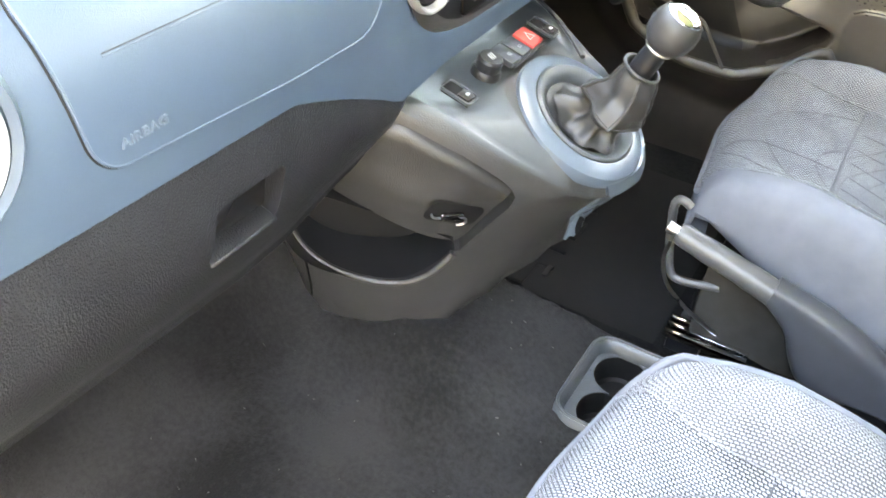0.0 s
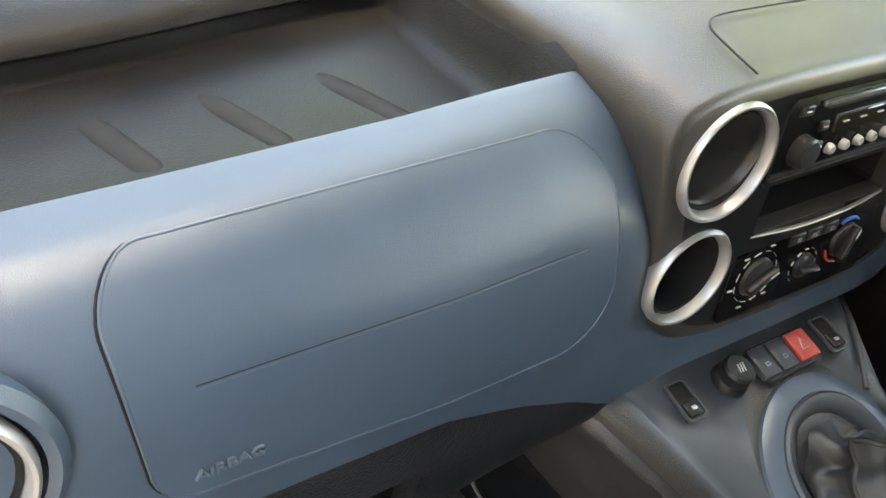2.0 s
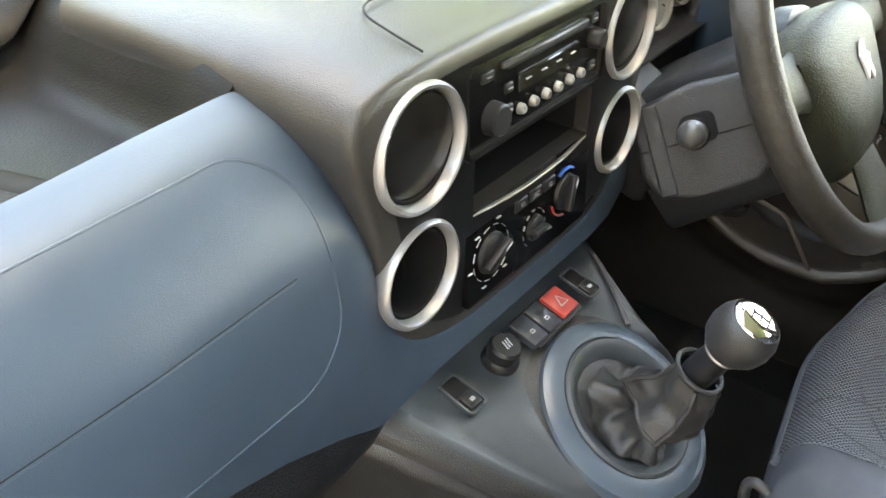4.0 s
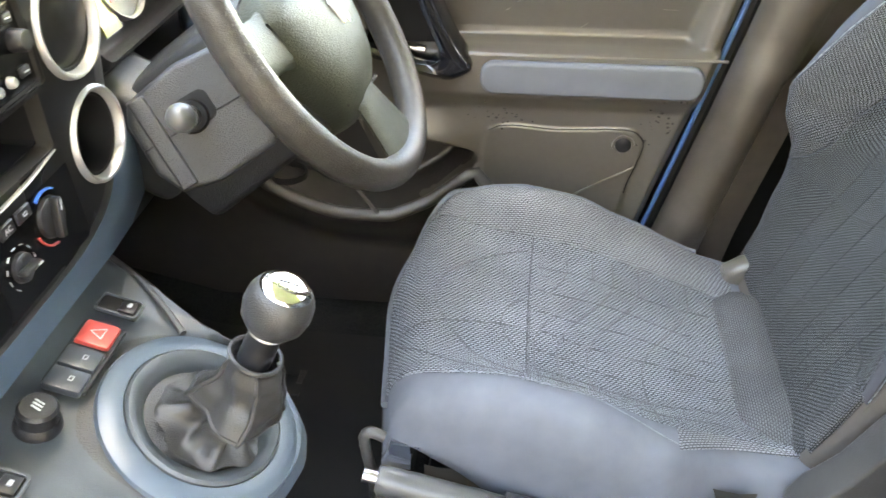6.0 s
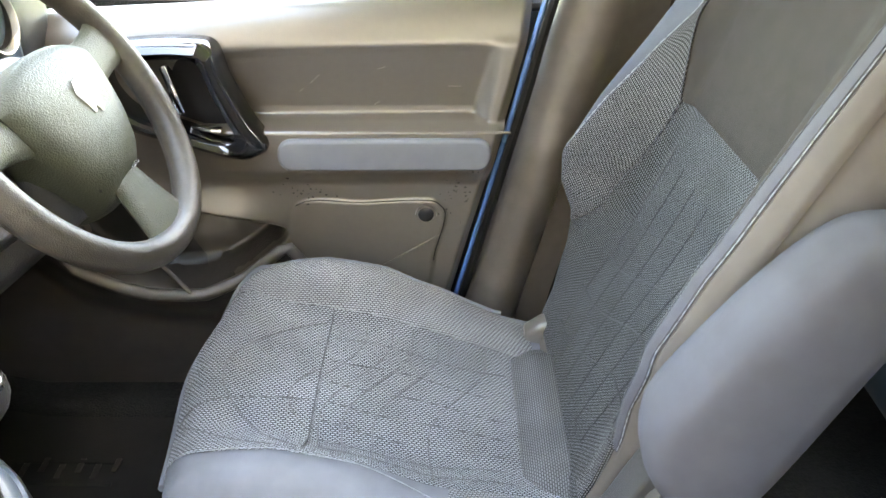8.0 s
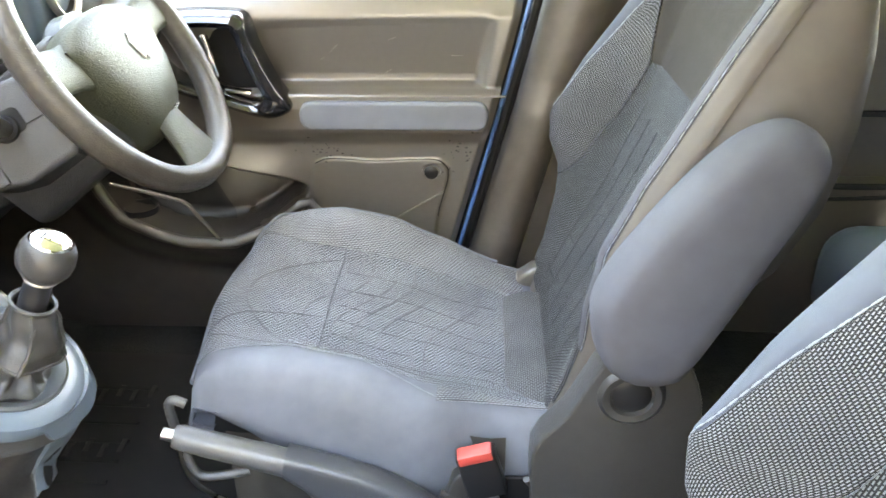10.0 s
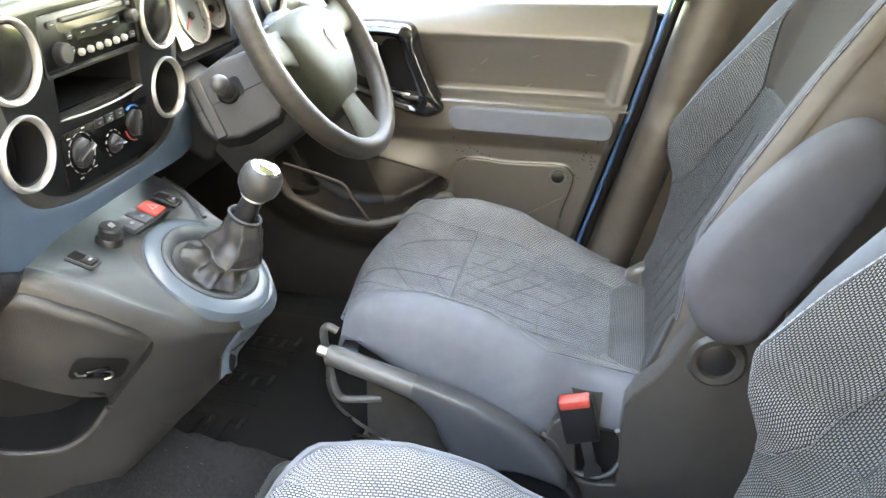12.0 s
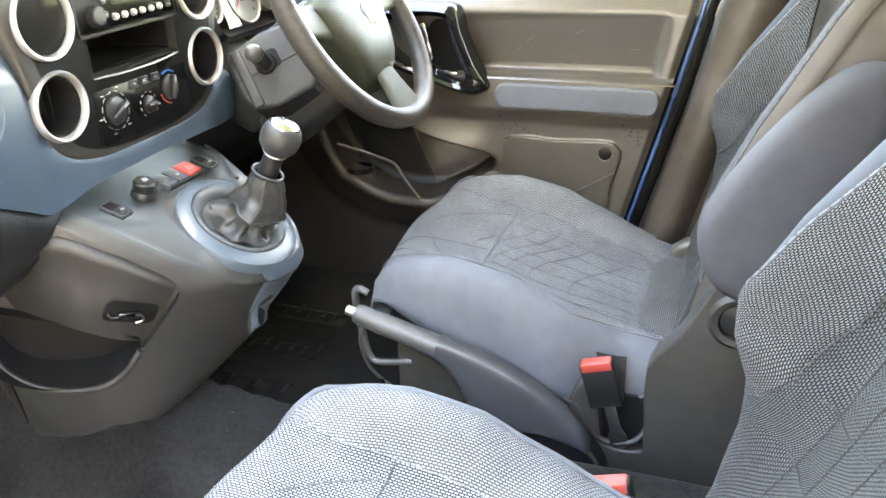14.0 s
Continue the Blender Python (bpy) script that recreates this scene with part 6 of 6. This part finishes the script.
def driver_seat():
    s = thing("front_seat", (0.46, SYC, 0.40), "grey and slate cloth driver's seat with folded armrest", "car seat", "front seats")
    # cushion shell
    N = 44
    P = []
    for i in range(N + 1):
        a = -1 + 2 * i / N
        top = [cushion(a, -1 + 2 * j / 56) for j in range(57)]
        l, r = top[0], top[-1]
        zb = float(np.interp(l.x, (0.2, 0.24, 0.30, 0.40, 0.55, 0.7), (0.605, 0.598, 0.572, 0.50, 0.46, 0.45)))
        zb = min(zb, l.z - 0.012, r.z - 0.012)
        left = [Vector((l.x, l.y + o, lerp(l.z, z, 1.0))) for z, o in zip((l.z - 0.02, lerp(l.z, zb, 0.5), zb + 0.01, zb), (-0.004, -0.006, 0.0, 0.012))]
        right = [Vector((r.x, r.y - o, z)) for z, o in zip((r.z - 0.02, lerp(r.z, zb, 0.5), zb + 0.01, zb), (-0.004, -0.006, 0.0, 0.012))]
        P.append(list(reversed(left)) + top + right)
    front = [[Vector((p.x + o, p.y, min(p.z, z))) for p in P[0]] for z, o in ((0.592, -0.002), (0.582, 0.006), (0.572, 0.03))]
    P = list(reversed(front)) + P
    part("cushion", grid(P), VINYL, s, "slate cloth cushion sides", 80)
    # woven panels
    def seam_b(a):
        return 0.57 - 0.06 * smooth(-0.1, 0.97, a) + 0.13 * smooth(-0.55, -0.985, a)

    def edge_b(a):
        return 0.945 - 0.10 * smooth(0.40, 0.78, a) - 0.20 * smooth(-0.74, -0.965, a)
    part("cushion_insert", patch(cushion, lambda p, q: (lerp(-0.985, 0.97, p), lerp(-0.76, seam_b(lerp(-0.985, 0.97, p)) + 0.004, q)), 60, 40, 0.0020, 0.02), INSERT, s, "woven grey insert")
    part("cushion_bolster", patch(cushion, lambda p, q: (lerp(-0.965, 0.78, p), lerp(seam_b(lerp(-0.965, 0.78, p)) - 0.004, edge_b(lerp(-0.965, 0.78, p)), q)), 48, 16, 0.0030, 0.03), MESH, s, "pale woven bolster panel")
    part("cushion_wedge", patch(cushion, lambda p, q: (lerp(0.30, 0.93, p), lerp(-0.90 + 0.12 * p, -0.76, q)), 16, 10, 0.0030, 0.08), MESH, s, "woven wedge beside the seat back")
    stitches(s, cushion, [(lerp(-0.96, 0.78, k / 20), seam_b(lerp(-0.96, 0.78, k / 20))) for k in range(21)], lift=0.0032)
    stitches(s, cushion, [(-0.34, lerp(-0.66, 0.55, k / 14)) for k in range(15)], DARKTHREAD, 0.0012, 0.0018, False, "cross_seam")
    stitches(s, cushion, [(-0.93 + 1.23 * (k / 16), -0.765 - 0.12 * (k / 16) ** 4) for k in range(17)], lift=0.003)
    # quilting lines: long waves across the cushion, and finer ones along it
    for a0 in (-0.15, -0.01, 0.10, 0.24, 0.50):
        wave = [(a0 - 0.30 * smooth(0.38, -0.32, bb) + 0.03 * smooth(-0.3, -0.7, bb), bb) for bb in np.linspace(0.53, -0.72, 26)]
        stitches(s, cushion, [(max(aa, -0.33), bb) for aa, bb in wave], QUILT, 0.0008, 0.0024, False, "quilting")
    for b0 in (0.34, 0.14, -0.04, -0.20, -0.35, -0.49, -0.62):
        stitches(s, cushion, [(aa, b0 - 0.05 * smooth(-0.3, 0.6, aa) + 0.015 * math.sin(9 * aa + 5 * b0)) for aa in np.linspace(-0.30, 0.60, 22)], QUILT, 0.0006, 0.0024, False, "quilting")
    for depth, b0, b1 in ((0.40, 0.46, -0.66), (0.10, 0.02, -0.40), (0.56, -0.20, -0.72)):
        stitches(s, cushion, [(-0.36 - depth * math.sin(math.pi * t) ** 0.8, lerp(b0, b1, t)) for t in np.linspace(0, 1, 24)], QUILT, 0.0008, 0.0024, False, "quilting")
    # blue piping round the far and front edge
    pipe = [cushion(lerp(0.62, -0.78, k / 24), 0.955) + Vector((0, 0, 0.003)) for k in range(25)]
    pipe += [cushion(lerp(-0.84, -0.97, k / 5), lerp(0.93, 0.72, k / 5)) + Vector((0, 0, 0.003)) for k in range(6)]
    pipe += [cushion(-0.985, lerp(0.62, -0.80, k / 20)) + Vector((0, 0, 0.002)) for k in range(21)]
    part("piping", tube(pipe, 0.0048, 8), PIPING, s, "pale blue piping")
    # join to the backrest
    P = []
    for j in range(27):
        b = -0.74 + 1.34 * j / 26
        y = SYC + 0.25 * b
        dz = -0.020 * smooth(-0.42, -0.74, b) - 0.024 * smooth(0.42, 0.60, b)
        P.append([(0.618, y, 0.553 + dz), (0.624, y, 0.566 + dz), (0.640, y, 0.576 + dz), (0.664, y, 0.579 + dz), (0.700, y, 0.575 + dz), (0.73, y, 0.55 + dz)])
    part("rear_roll", grid(P), ROLL, s, "woven roll at the foot of the backrest", 80)
    stitches(s, lambda a, b: Vector((0.617 + 0.0 * a, SYC + 0.25 * b, 0.557 + 0.01 * a)), [(0, lerp(-0.70, 0.56, k / 14)) for k in range(15)], DARKTHREAD, 0.002, 0.001, False, "cross_seam")
    part("recliner_cover", plate([(0.640, 0.530), (0.648, 0.566), (0.672, 0.584), (0.705, 0.590), (0.735, 0.570), (0.735, 0.525)], 0.035, 0.008, frame_at((0, 0.608, 0), (1, 0, 0), (0, 0, 1)), 3), RIMGREY, s, "grey plastic recliner cover")
    # backrest shell
    P = []
    M = 52
    for i in range(M + 1):
        a = i / M
        row = [back_front(a, -1 + 2 * j / 48) for j in range(49)]
        l, r, z = row[0], row[-1], row[0].z
        xb = float(np.interp(z, (0.54, 0.65, 0.743, 0.825, 0.90, 0.985, 1.067, 1.13, 1.20), (0.76, 0.79, 0.845, 0.905, 0.94, 0.957, 0.960, 0.955, 0.945)))
        xb = max(xb, max(l.x, r.x) + 0.012)
        back = [Vector((lerp(r.x, xb, 0.35), r.y + 0.004, z)), Vector((lerp(r.x, xb, 0.8), r.y, z)), Vector((xb, r.y - 0.02, z))]
        back += [Vector((xb + 0.012 * math.sin(math.pi * t), lerp(r.y, l.y, t), z)) for t in (0.25, 0.5, 0.75)]
        back += [Vector((xb, l.y + 0.02, z)), Vector((lerp(l.x, xb, 0.8), l.y, z)), Vector((lerp(l.x, xb, 0.35), l.y - 0.004, z))]
        P.append(row + back)
    part("backrest", grid(P, loop_v=True, cap=True), TAUPE, s, "taupe cloth backrest sides", 80)
    def inner_b(a):
        return float(np.interp(a, (0.0, 0.285, 0.305, 0.33, 0.37, 0.48, 0.60, 0.76, 0.95), (0.975, 0.972, 0.86, 0.765, 0.68, 0.615, 0.585, 0.705, 0.74)))

    def wide_b(a):
        return float(np.interp(a, (0.34, 0.42, 0.47, 0.61, 0.70, 0.77, 0.98), (0.992, 0.945, 0.875, 0.815, 0.78, 0.725, 0.745)))

    def low_panel(p, q):
        a = lerp(0.03, lerp(0.630, 0.605, q), p)
        return a, lerp(-0.86, inner_b(a) + 0.006, q)

    def high_panel(p, q):
        a = lerp(lerp(0.627, 0.602, q), 0.93, p)
        return a, lerp(-0.86, inner_b(a) + 0.006, q)

    def side_panel(p, q):
        a = lerp(0.288, 0.79, p)
        return a, lerp(inner_b(a) - 0.004, max(wide_b(a), inner_b(a) + 0.004), q)
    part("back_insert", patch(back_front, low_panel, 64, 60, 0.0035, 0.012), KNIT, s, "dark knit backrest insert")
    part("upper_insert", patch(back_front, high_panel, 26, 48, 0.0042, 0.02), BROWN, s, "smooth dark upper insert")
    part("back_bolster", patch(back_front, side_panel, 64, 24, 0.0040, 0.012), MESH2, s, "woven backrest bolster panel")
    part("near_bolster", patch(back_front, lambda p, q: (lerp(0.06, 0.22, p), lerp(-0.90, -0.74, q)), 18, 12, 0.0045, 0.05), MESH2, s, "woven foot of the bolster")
    stitches(s, back_front, [(lerp(0.31, 0.77, k / 24), inner_b(lerp(0.31, 0.77, k / 24))) for k in range(25)], DARKTHREAD, lift=0.0046)
    stitches(s, back_front, [(lerp(0.22, 0.93, k / 16), -0.862) for k in range(17)], DARKTHREAD, lift=0.0040)
    for a0 in (0.10, 0.19, 0.28, 0.37):
        stitches(s, back_front, [(a0 + 0.10 * smooth(0.5, -0.4, bb), bb) for bb in np.linspace(0.60, -0.70, 24)], BACKQUILT, 0.0010, 0.0040, False, "quilting")
    for b0 in (0.50, 0.30, 0.10, -0.10, -0.30, -0.50):
        stitches(s, back_front, [(aa, b0 + 0.05 * math.sin(8 * aa)) for aa in np.linspace(0.08, 0.52, 16)], BACKQUILT, 0.0008, 0.0040, False, "quilting")
    part("back_border", patch(back_front, lambda p, q: (lerp(0.36, 0.985, p), lerp(wide_b(lerp(0.36, 0.985, p)) - 0.004, 0.999, q)), 48, 10, 0.0030, 0.04), BORDER, s, "slate blue cloth border")
    stitches(s, back_front, [(lerp(0.37, 0.93, k / 24), wide_b(lerp(0.37, 0.93, k / 24))) for k in range(25)], THREAD, 0.0009, lift=0.0042)
    part("near_border", patch(back_front, lambda p, q: (lerp(0.21, 0.93, p), lerp(-0.918, -0.858, q)), 40, 8, 0.0034, 0.05), ARMCLOTH, s, "dark slate cloth border")
    part("near_edge", patch(back_front, lambda p, q: (lerp(0.19, 0.95, p), lerp(-0.990, -0.922, q)), 40, 8, 0.0034, 0.05), TAUPE, s, "taupe cloth edge")
    stitches(s, back_front, [(lerp(0.22, 0.93, k / 24), -0.920) for k in range(25)], THREAD, 0.0006, lift=0.0040)
    # folded armrest and its hinge
    arm = [(0.745, 0.728), (0.715, 0.752), (0.700, 0.798), (0.708, 0.845), (0.771, 0.941), (0.824, 1.000), (0.862, 1.018), (0.893, 1.006), (0.903, 0.971), (0.861, 0.874), (0.803, 0.750), (0.778, 0.728)]
    loop = soft_poly(arm, 6)
    cx, cz = sum(p[0] for p in loop) / len(loop), sum(p[1] for p in loop) / len(loop)
    P = [[(cx + (x - cx) * k, y, cz + (z - cz) * k) for x, z in loop] for k, y in ((0.55, 0.062), (0.80, 0.064), (0.91, 0.070), (0.975, 0.082), (1.0, 0.098), (0.985, 0.118), (0.93, 0.132), (0.8, 0.138))]
    part("armrest", grid(P, loop_v=True, cap=True), ARMCLOTH, s, "slate cloth armrest folded up", 80)
    # side trim with hinge boss
    trim = [(0.535, 0.430), (0.553, 0.527), (0.583, 0.524), (0.594, 0.447), (0.606, 0.431), (0.642, 0.431), (0.654, 0.447), (0.651, 0.572), (0.690, 0.632), (0.722, 0.700), (0.745, 0.735), (0.79, 0.735), (0.830, 0.700), (0.850, 0.620), (0.850, 0.430), (0.80, 0.360), (0.56, 0.352)]
    tm = frame_at((0, 0.188, 0), (1, 0, 0), (0, 0, 1))
    part("side_trim", plate([(p.x, p.y) for p in curve([(x, z, 0) for x, z in trim], 3, True)], 0.045, 0.004, tm, 3), TRIMBROWN, s, "brown-charcoal plastic hinge trim", 40)
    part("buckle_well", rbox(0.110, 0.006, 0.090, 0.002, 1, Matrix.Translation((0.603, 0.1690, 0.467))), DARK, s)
    hm = frame_at((0.762, 0.143, 0.667), (1, 0, 0), (0, 0, 1))
    part("hinge_boss", ring_lathe([(0.024, 0.001), (0.026, 0.006), (0.034, 0.007), (0.039, 0.003), (0.041, -0.004), (0.024, -0.004)], 40, hm), TRIMBROWN, s)
    part("hinge_cap", lathe([(0, 0.004), (0.018, 0.0035), (0.023, 0.001), (0.024, -0.004), (0, -0.004)], 36, hm), SOFT, s, "round hinge cap")
    # belt buckle
    b = frame_at((0.592, 0.150, 0.528), (0.95, 0.05, 0.26), (-0.27, 0.0, 1.0))
    k = part("belt_buckle", rbox(0.050, 0.072, 0.024, 0.004, 3, b @ Matrix.Translation((0, 0.009, 0))), SOFT, s, "black seat belt buckle")
    part("release_button", rbox(0.044, 0.014, 0.0225, 0.003, 2, b @ Matrix.Translation((0, 0.0405, 0.0018))), RED, k, "red release button")
    part("buckle_stem", plate([(-0.008, 0), (-0.008, -0.045), (-0.013, -0.055), (-0.013, -0.072), (-0.006, -0.078), (0.006, -0.078), (0.013, -0.072), (0.013, -0.055), (0.008, -0.045), (0.008, 0)], 0.004, 0.001, b @ Matrix.Translation((0.004, -0.022, 0.004))), STEEL, k, "steel buckle stem")
    lip = [(0.538, 0.503), (0.557, 0.494), (0.571, 0.470), (0.586, 0.448), (0.607, 0.439), (0.640, 0.446), (0.656, 0.463), (0.658, 0.492), (0.646, 0.525)]
    part("well_lip", tube(curve([(x, 0.146 + 0.02 * smooth(0.64, 0.66, x), z) for x, z in lip], 5), 0.0042, 8), GREY, s, "rounded lip of the buckle well")
    # base, runners
    part("base", rbox(0.42, 0.40, 0.06, 0.015, 2, Matrix.Translation((0.46, 0.40, 0.43))), DARK, s)
    for y in (0.225, 0.575):
        part("runner", rbox(0.46, 0.030, 0.022, 0.003, 1, Matrix.Translation((0.47, y, 0.385))), STEEL, s, "zinc seat runner")
        part("runner_foot", rbox(0.05, 0.034, 0.040, 0.004, 1, Matrix.Translation((0.30, y, 0.362))), DARK, s)
    skirt = grid([[(x, 0.178 + 0.004 * math.sin(x * 60), z) for z in (0.40, 0.45, 0.50, 0.57)] for x in np.linspace(0.262, 0.62, 20)])
    part("side_skirt", skirt, SKIRT, s, "dark cloth skirt under the cushion")
    hoop = curve([(0.222, 0.166, 0.622), (0.208, 0.166, 0.628), (0.200, 0.167, 0.618), (0.201, 0.168, 0.590), (0.207, 0.169, 0.545), (0.214, 0.169, 0.512), (0.226, 0.170, 0.498), (0.255, 0.173, 0.499), (0.285, 0.178, 0.503)], 6)
    part("height_bar", tube(hoop, 0.0062, 10), SATIN, s, "bent dark adjuster bar")
    wire = curve([(0.207, 0.163, 0.560), (0.204, 0.163, 0.535), (0.209, 0.164, 0.505), (0.224, 0.166, 0.478), (0.262, 0.170, 0.446), (0.30, 0.175, 0.424)], 6)
    part("adjuster_wire", tube(wire, 0.0029, 8), STEEL, s, "thin steel adjuster wire")
    for y in (0.158, 0.174, 0.190):
        part("runner_rail", rbox(0.12, 0.009, 0.012, 0.002, 2, Matrix.Translation((0.292, y, 0.408))), CHROME, s, "bright seat rail")
    part("runner_end", rbox(0.05, 0.040, 0.026, 0.004, 2, Matrix.Translation((0.262, 0.182, 0.384))), SOFT, s)
    return s


DRIVER_SEAT = driver_seat()
PASSENGER_SEAT = copy_thing(DRIVER_SEAT, Matrix.Translation((0.515, -0.358, 0.405)))
PASSENGER_SEAT["label"] = "pale grey woven cloth passenger seat"
for ob in [o for o in PASSENGER_SEAT.children_recursive if o.name.split(".")[0] in ("armrest", "height_bar", "adjuster_wire", "runner_rail", "runner_end", "well_lip")]:
    bpy.data.objects.remove(ob)
for ob in [o for o in PASSENGER_SEAT.children if o.name.split(".")[0] == "belt_buckle"]:
    ob.location.y += 0.504
for ob in [o for o in PASSENGER_SEAT.children if o.name.split(".")[0] in ("side_trim", "buckle_well", "hinge_boss", "hinge_cap")]:
    bpy.data.objects.remove(ob)


def handbrake():
    h = thing("handbrake", (0.5, 0.12, 0.38), "slate plastic handbrake lever with silver-grey grip", "handbrake")
    g = curve([(0.222, 0.119, 0.612), (0.26, 0.119, 0.601), (0.31, 0.119, 0.587), (0.355, 0.119, 0.573)], 4)
    part("grip", tube(g, [0.0135] + [0.0155] * 3 + [0.0165] * 5 + [0.0175] * 4, 18), SATIN, h, "round satin grey grip")
    part("button", tube([(0.208, 0.119, 0.616), (0.224, 0.119, 0.6115)], 0.0075, 14), STEEL, h, "bright release button")
    top = curve([(0.356, 0, 0.594), (0.442, 0, 0.568), (0.51, 0, 0.532), (0.555, 0, 0.494), (0.578, 0, 0.462), (0.583, 0, 0.440)], 6)
    low = curve([(0.350, 0, 0.560), (0.380, 0, 0.530), (0.400, 0, 0.485), (0.425, 0, 0.458), (0.490, 0, 0.466), (0.570, 0, 0.452)], 6)
    P = []
    for a, b in zip(top, low):
        c, hh = (a + b) / 2, (a - b) / 2
        w = 0.0165 + 0.006 * min(hh.length / 0.05, 1)
        P.append([Vector((c.x, 0.119, c.z)) + hh * math.copysign(abs(math.cos(q)) ** 0.6, math.cos(q)) + Vector((0, w * math.copysign(abs(math.sin(q)) ** 0.6, math.sin(q)), 0)) for q in [2 * math.pi * k / 24 for k in range(24)]])
    part("lever", grid(P, loop_v=True, cap=True), LEVER, h, "broad curved slate lever", 60)
    pm = frame_at((0.520, 0.138, 0.385), (1, 0, 0), (0, 0, 1))
    part("pivot_cover", lathe([(0, 0.026), (0.070, 0.027), (0.078, 0.029), (0.084, 0.026), (0.087, 0.018), (0.087, -0.03), (0, -0.03)], 56, pm), SOFT, h, "round black pivot cover")
    part("pivot_rim", ring_lathe([(0.079, 0.029), (0.082, 0.0305), (0.0855, 0.027), (0.082, 0.025)], 56, pm), GREY, h)


handbrake()


def cup_holder():
    c = thing("cup_holder", (0.27, -0.05, 0.44), "charcoal plastic twin cup holder on the tunnel", "cup holder")
    m = Matrix.Translation((0.277, -0.048, 0.436))
    loops = ((rrect(0.222, 0.172, 0.034, 8), 0.0), (rrect(0.215, 0.165, 0.030, 8), 0.034), (rrect(0.209, 0.159, 0.028, 8), 0.043), (rrect(0.200, 0.150, 0.025, 8), 0.045), (rrect(0.190, 0.140, 0.022, 8), 0.042), (rrect(0.182, 0.132, 0.020, 8), 0.026))
    part("tray", grid([[m @ Vector((x, y, z)) for x, y in loop] for loop, z in loops], loop_v=True), TRAY, c, "charcoal tray with a raised lip", 50)
    deck = plate(rrect(0.184, 0.134, 0.020), 0.006, 0.0, m @ Matrix.Translation((0, 0, 0.022)))
    part("deck", cut(deck, *[lathe([(0, -0.05), (0.0345, -0.05), (0.0345, 0.06), (0, 0.06)], 40, m @ Matrix.Translation((x, y, 0.0))) for x, y in ((-0.052, 0.034), (-0.046, -0.034))]), TRAY, c, "", 35)
    for x, y in ((-0.052, 0.034), (-0.046, -0.034)):
        part("well", lathe([(0, -0.012), (0.027, -0.012), (0.0315, -0.008), (0.0330, 0.010), (0.0340, 0.012), (0.0343, 0.0262), (0.0365, 0.0262), (0.035, -0.027), (0, -0.027)], 40, m @ Matrix.Translation((x, y, 0))), DARK, c, "round cup well")
        part("drain_hole", lathe([(0, -0.0112), (0.0085, -0.0112), (0.0095, -0.0118), (0, -0.0119)], 24, m @ Matrix.Translation((x + 0.006, y - 0.006, 0))), DARK, c, "dark drain hole")
    part("lip_trim", tube([m @ Vector((x, y, 0.0455)) for x, y in rrect(0.202, 0.152, 0.026)], 0.0022, 6, loop=True), TRAY, c)
    coin = thing("coin", (0.240, -0.022, 0.4245), "copper coin in the cup well", "coin")
    part("disc", lathe([(0, 0.001), (0.0098, 0.001), (0.0102, 0.0), (0.0098, -0.001), (0, -0.001)], 28, Matrix.Translation((0.240, -0.022, 0.4265))), COPPER, coin)


cup_holder()


def rear_seat():
    r = thing("rear_bench", (1.35, 0.1, 0.40), "pale blue-grey rear seat behind the front row", "car seat")
    part("cushion", rbox(0.52, 1.40, 0.20, 0.07, 5, Matrix.Translation((1.44, 0.03, 0.52))), BLUE_LIGHT, r, "pale blue cushion")
    part("backrest", rbox(0.16, 1.36, 0.62, 0.06, 4, Matrix.Translation((1.76, 0.03, 0.90)) @ Matrix.Rotation(radians(18), 4, "Y")), VINYL, r)
    b = thing("rear_door_bin", (1.15, 0.78, 0.70), "dark grey rear door trim with a recessed bin", "door trim")
    bm = cut(rbox(0.90, 0.06, 0.72, 0.02, 3, Matrix.Translation((1.44, 0.775, 0.68))), plate(rrect(0.34, 0.13, 0.055), 0.05, 0.0, frame_at((1.33, 0.785, 0.73), (1, 0, 0), (0, 0, 1))))
    trim = part("trim", bm, DOOR, b)
    rim = frame_at((1.33, 0.744, 0.73), (1, 0, 0), (0, 0, 1))
    part("bin_rim", tube([rim @ Vector((x, y, 0)) for x, y in rrect(0.345, 0.135, 0.058)], 0.006, 8, loop=True), SOFT, b, "dark rim of the bin")
    part("bin_back", plate(rrect(0.345, 0.135, 0.058), 0.004, 0.0, frame_at((1.33, 0.790, 0.73), (1, 0, 0), (0, 0, 1))), DARK, b)
    part("trim_line", tube([(0.99, 0.7435, 0.63), (1.4, 0.7435, 0.645), (1.88, 0.7435, 0.66)], 0.004, 8), SOFT, b)


rear_seat()
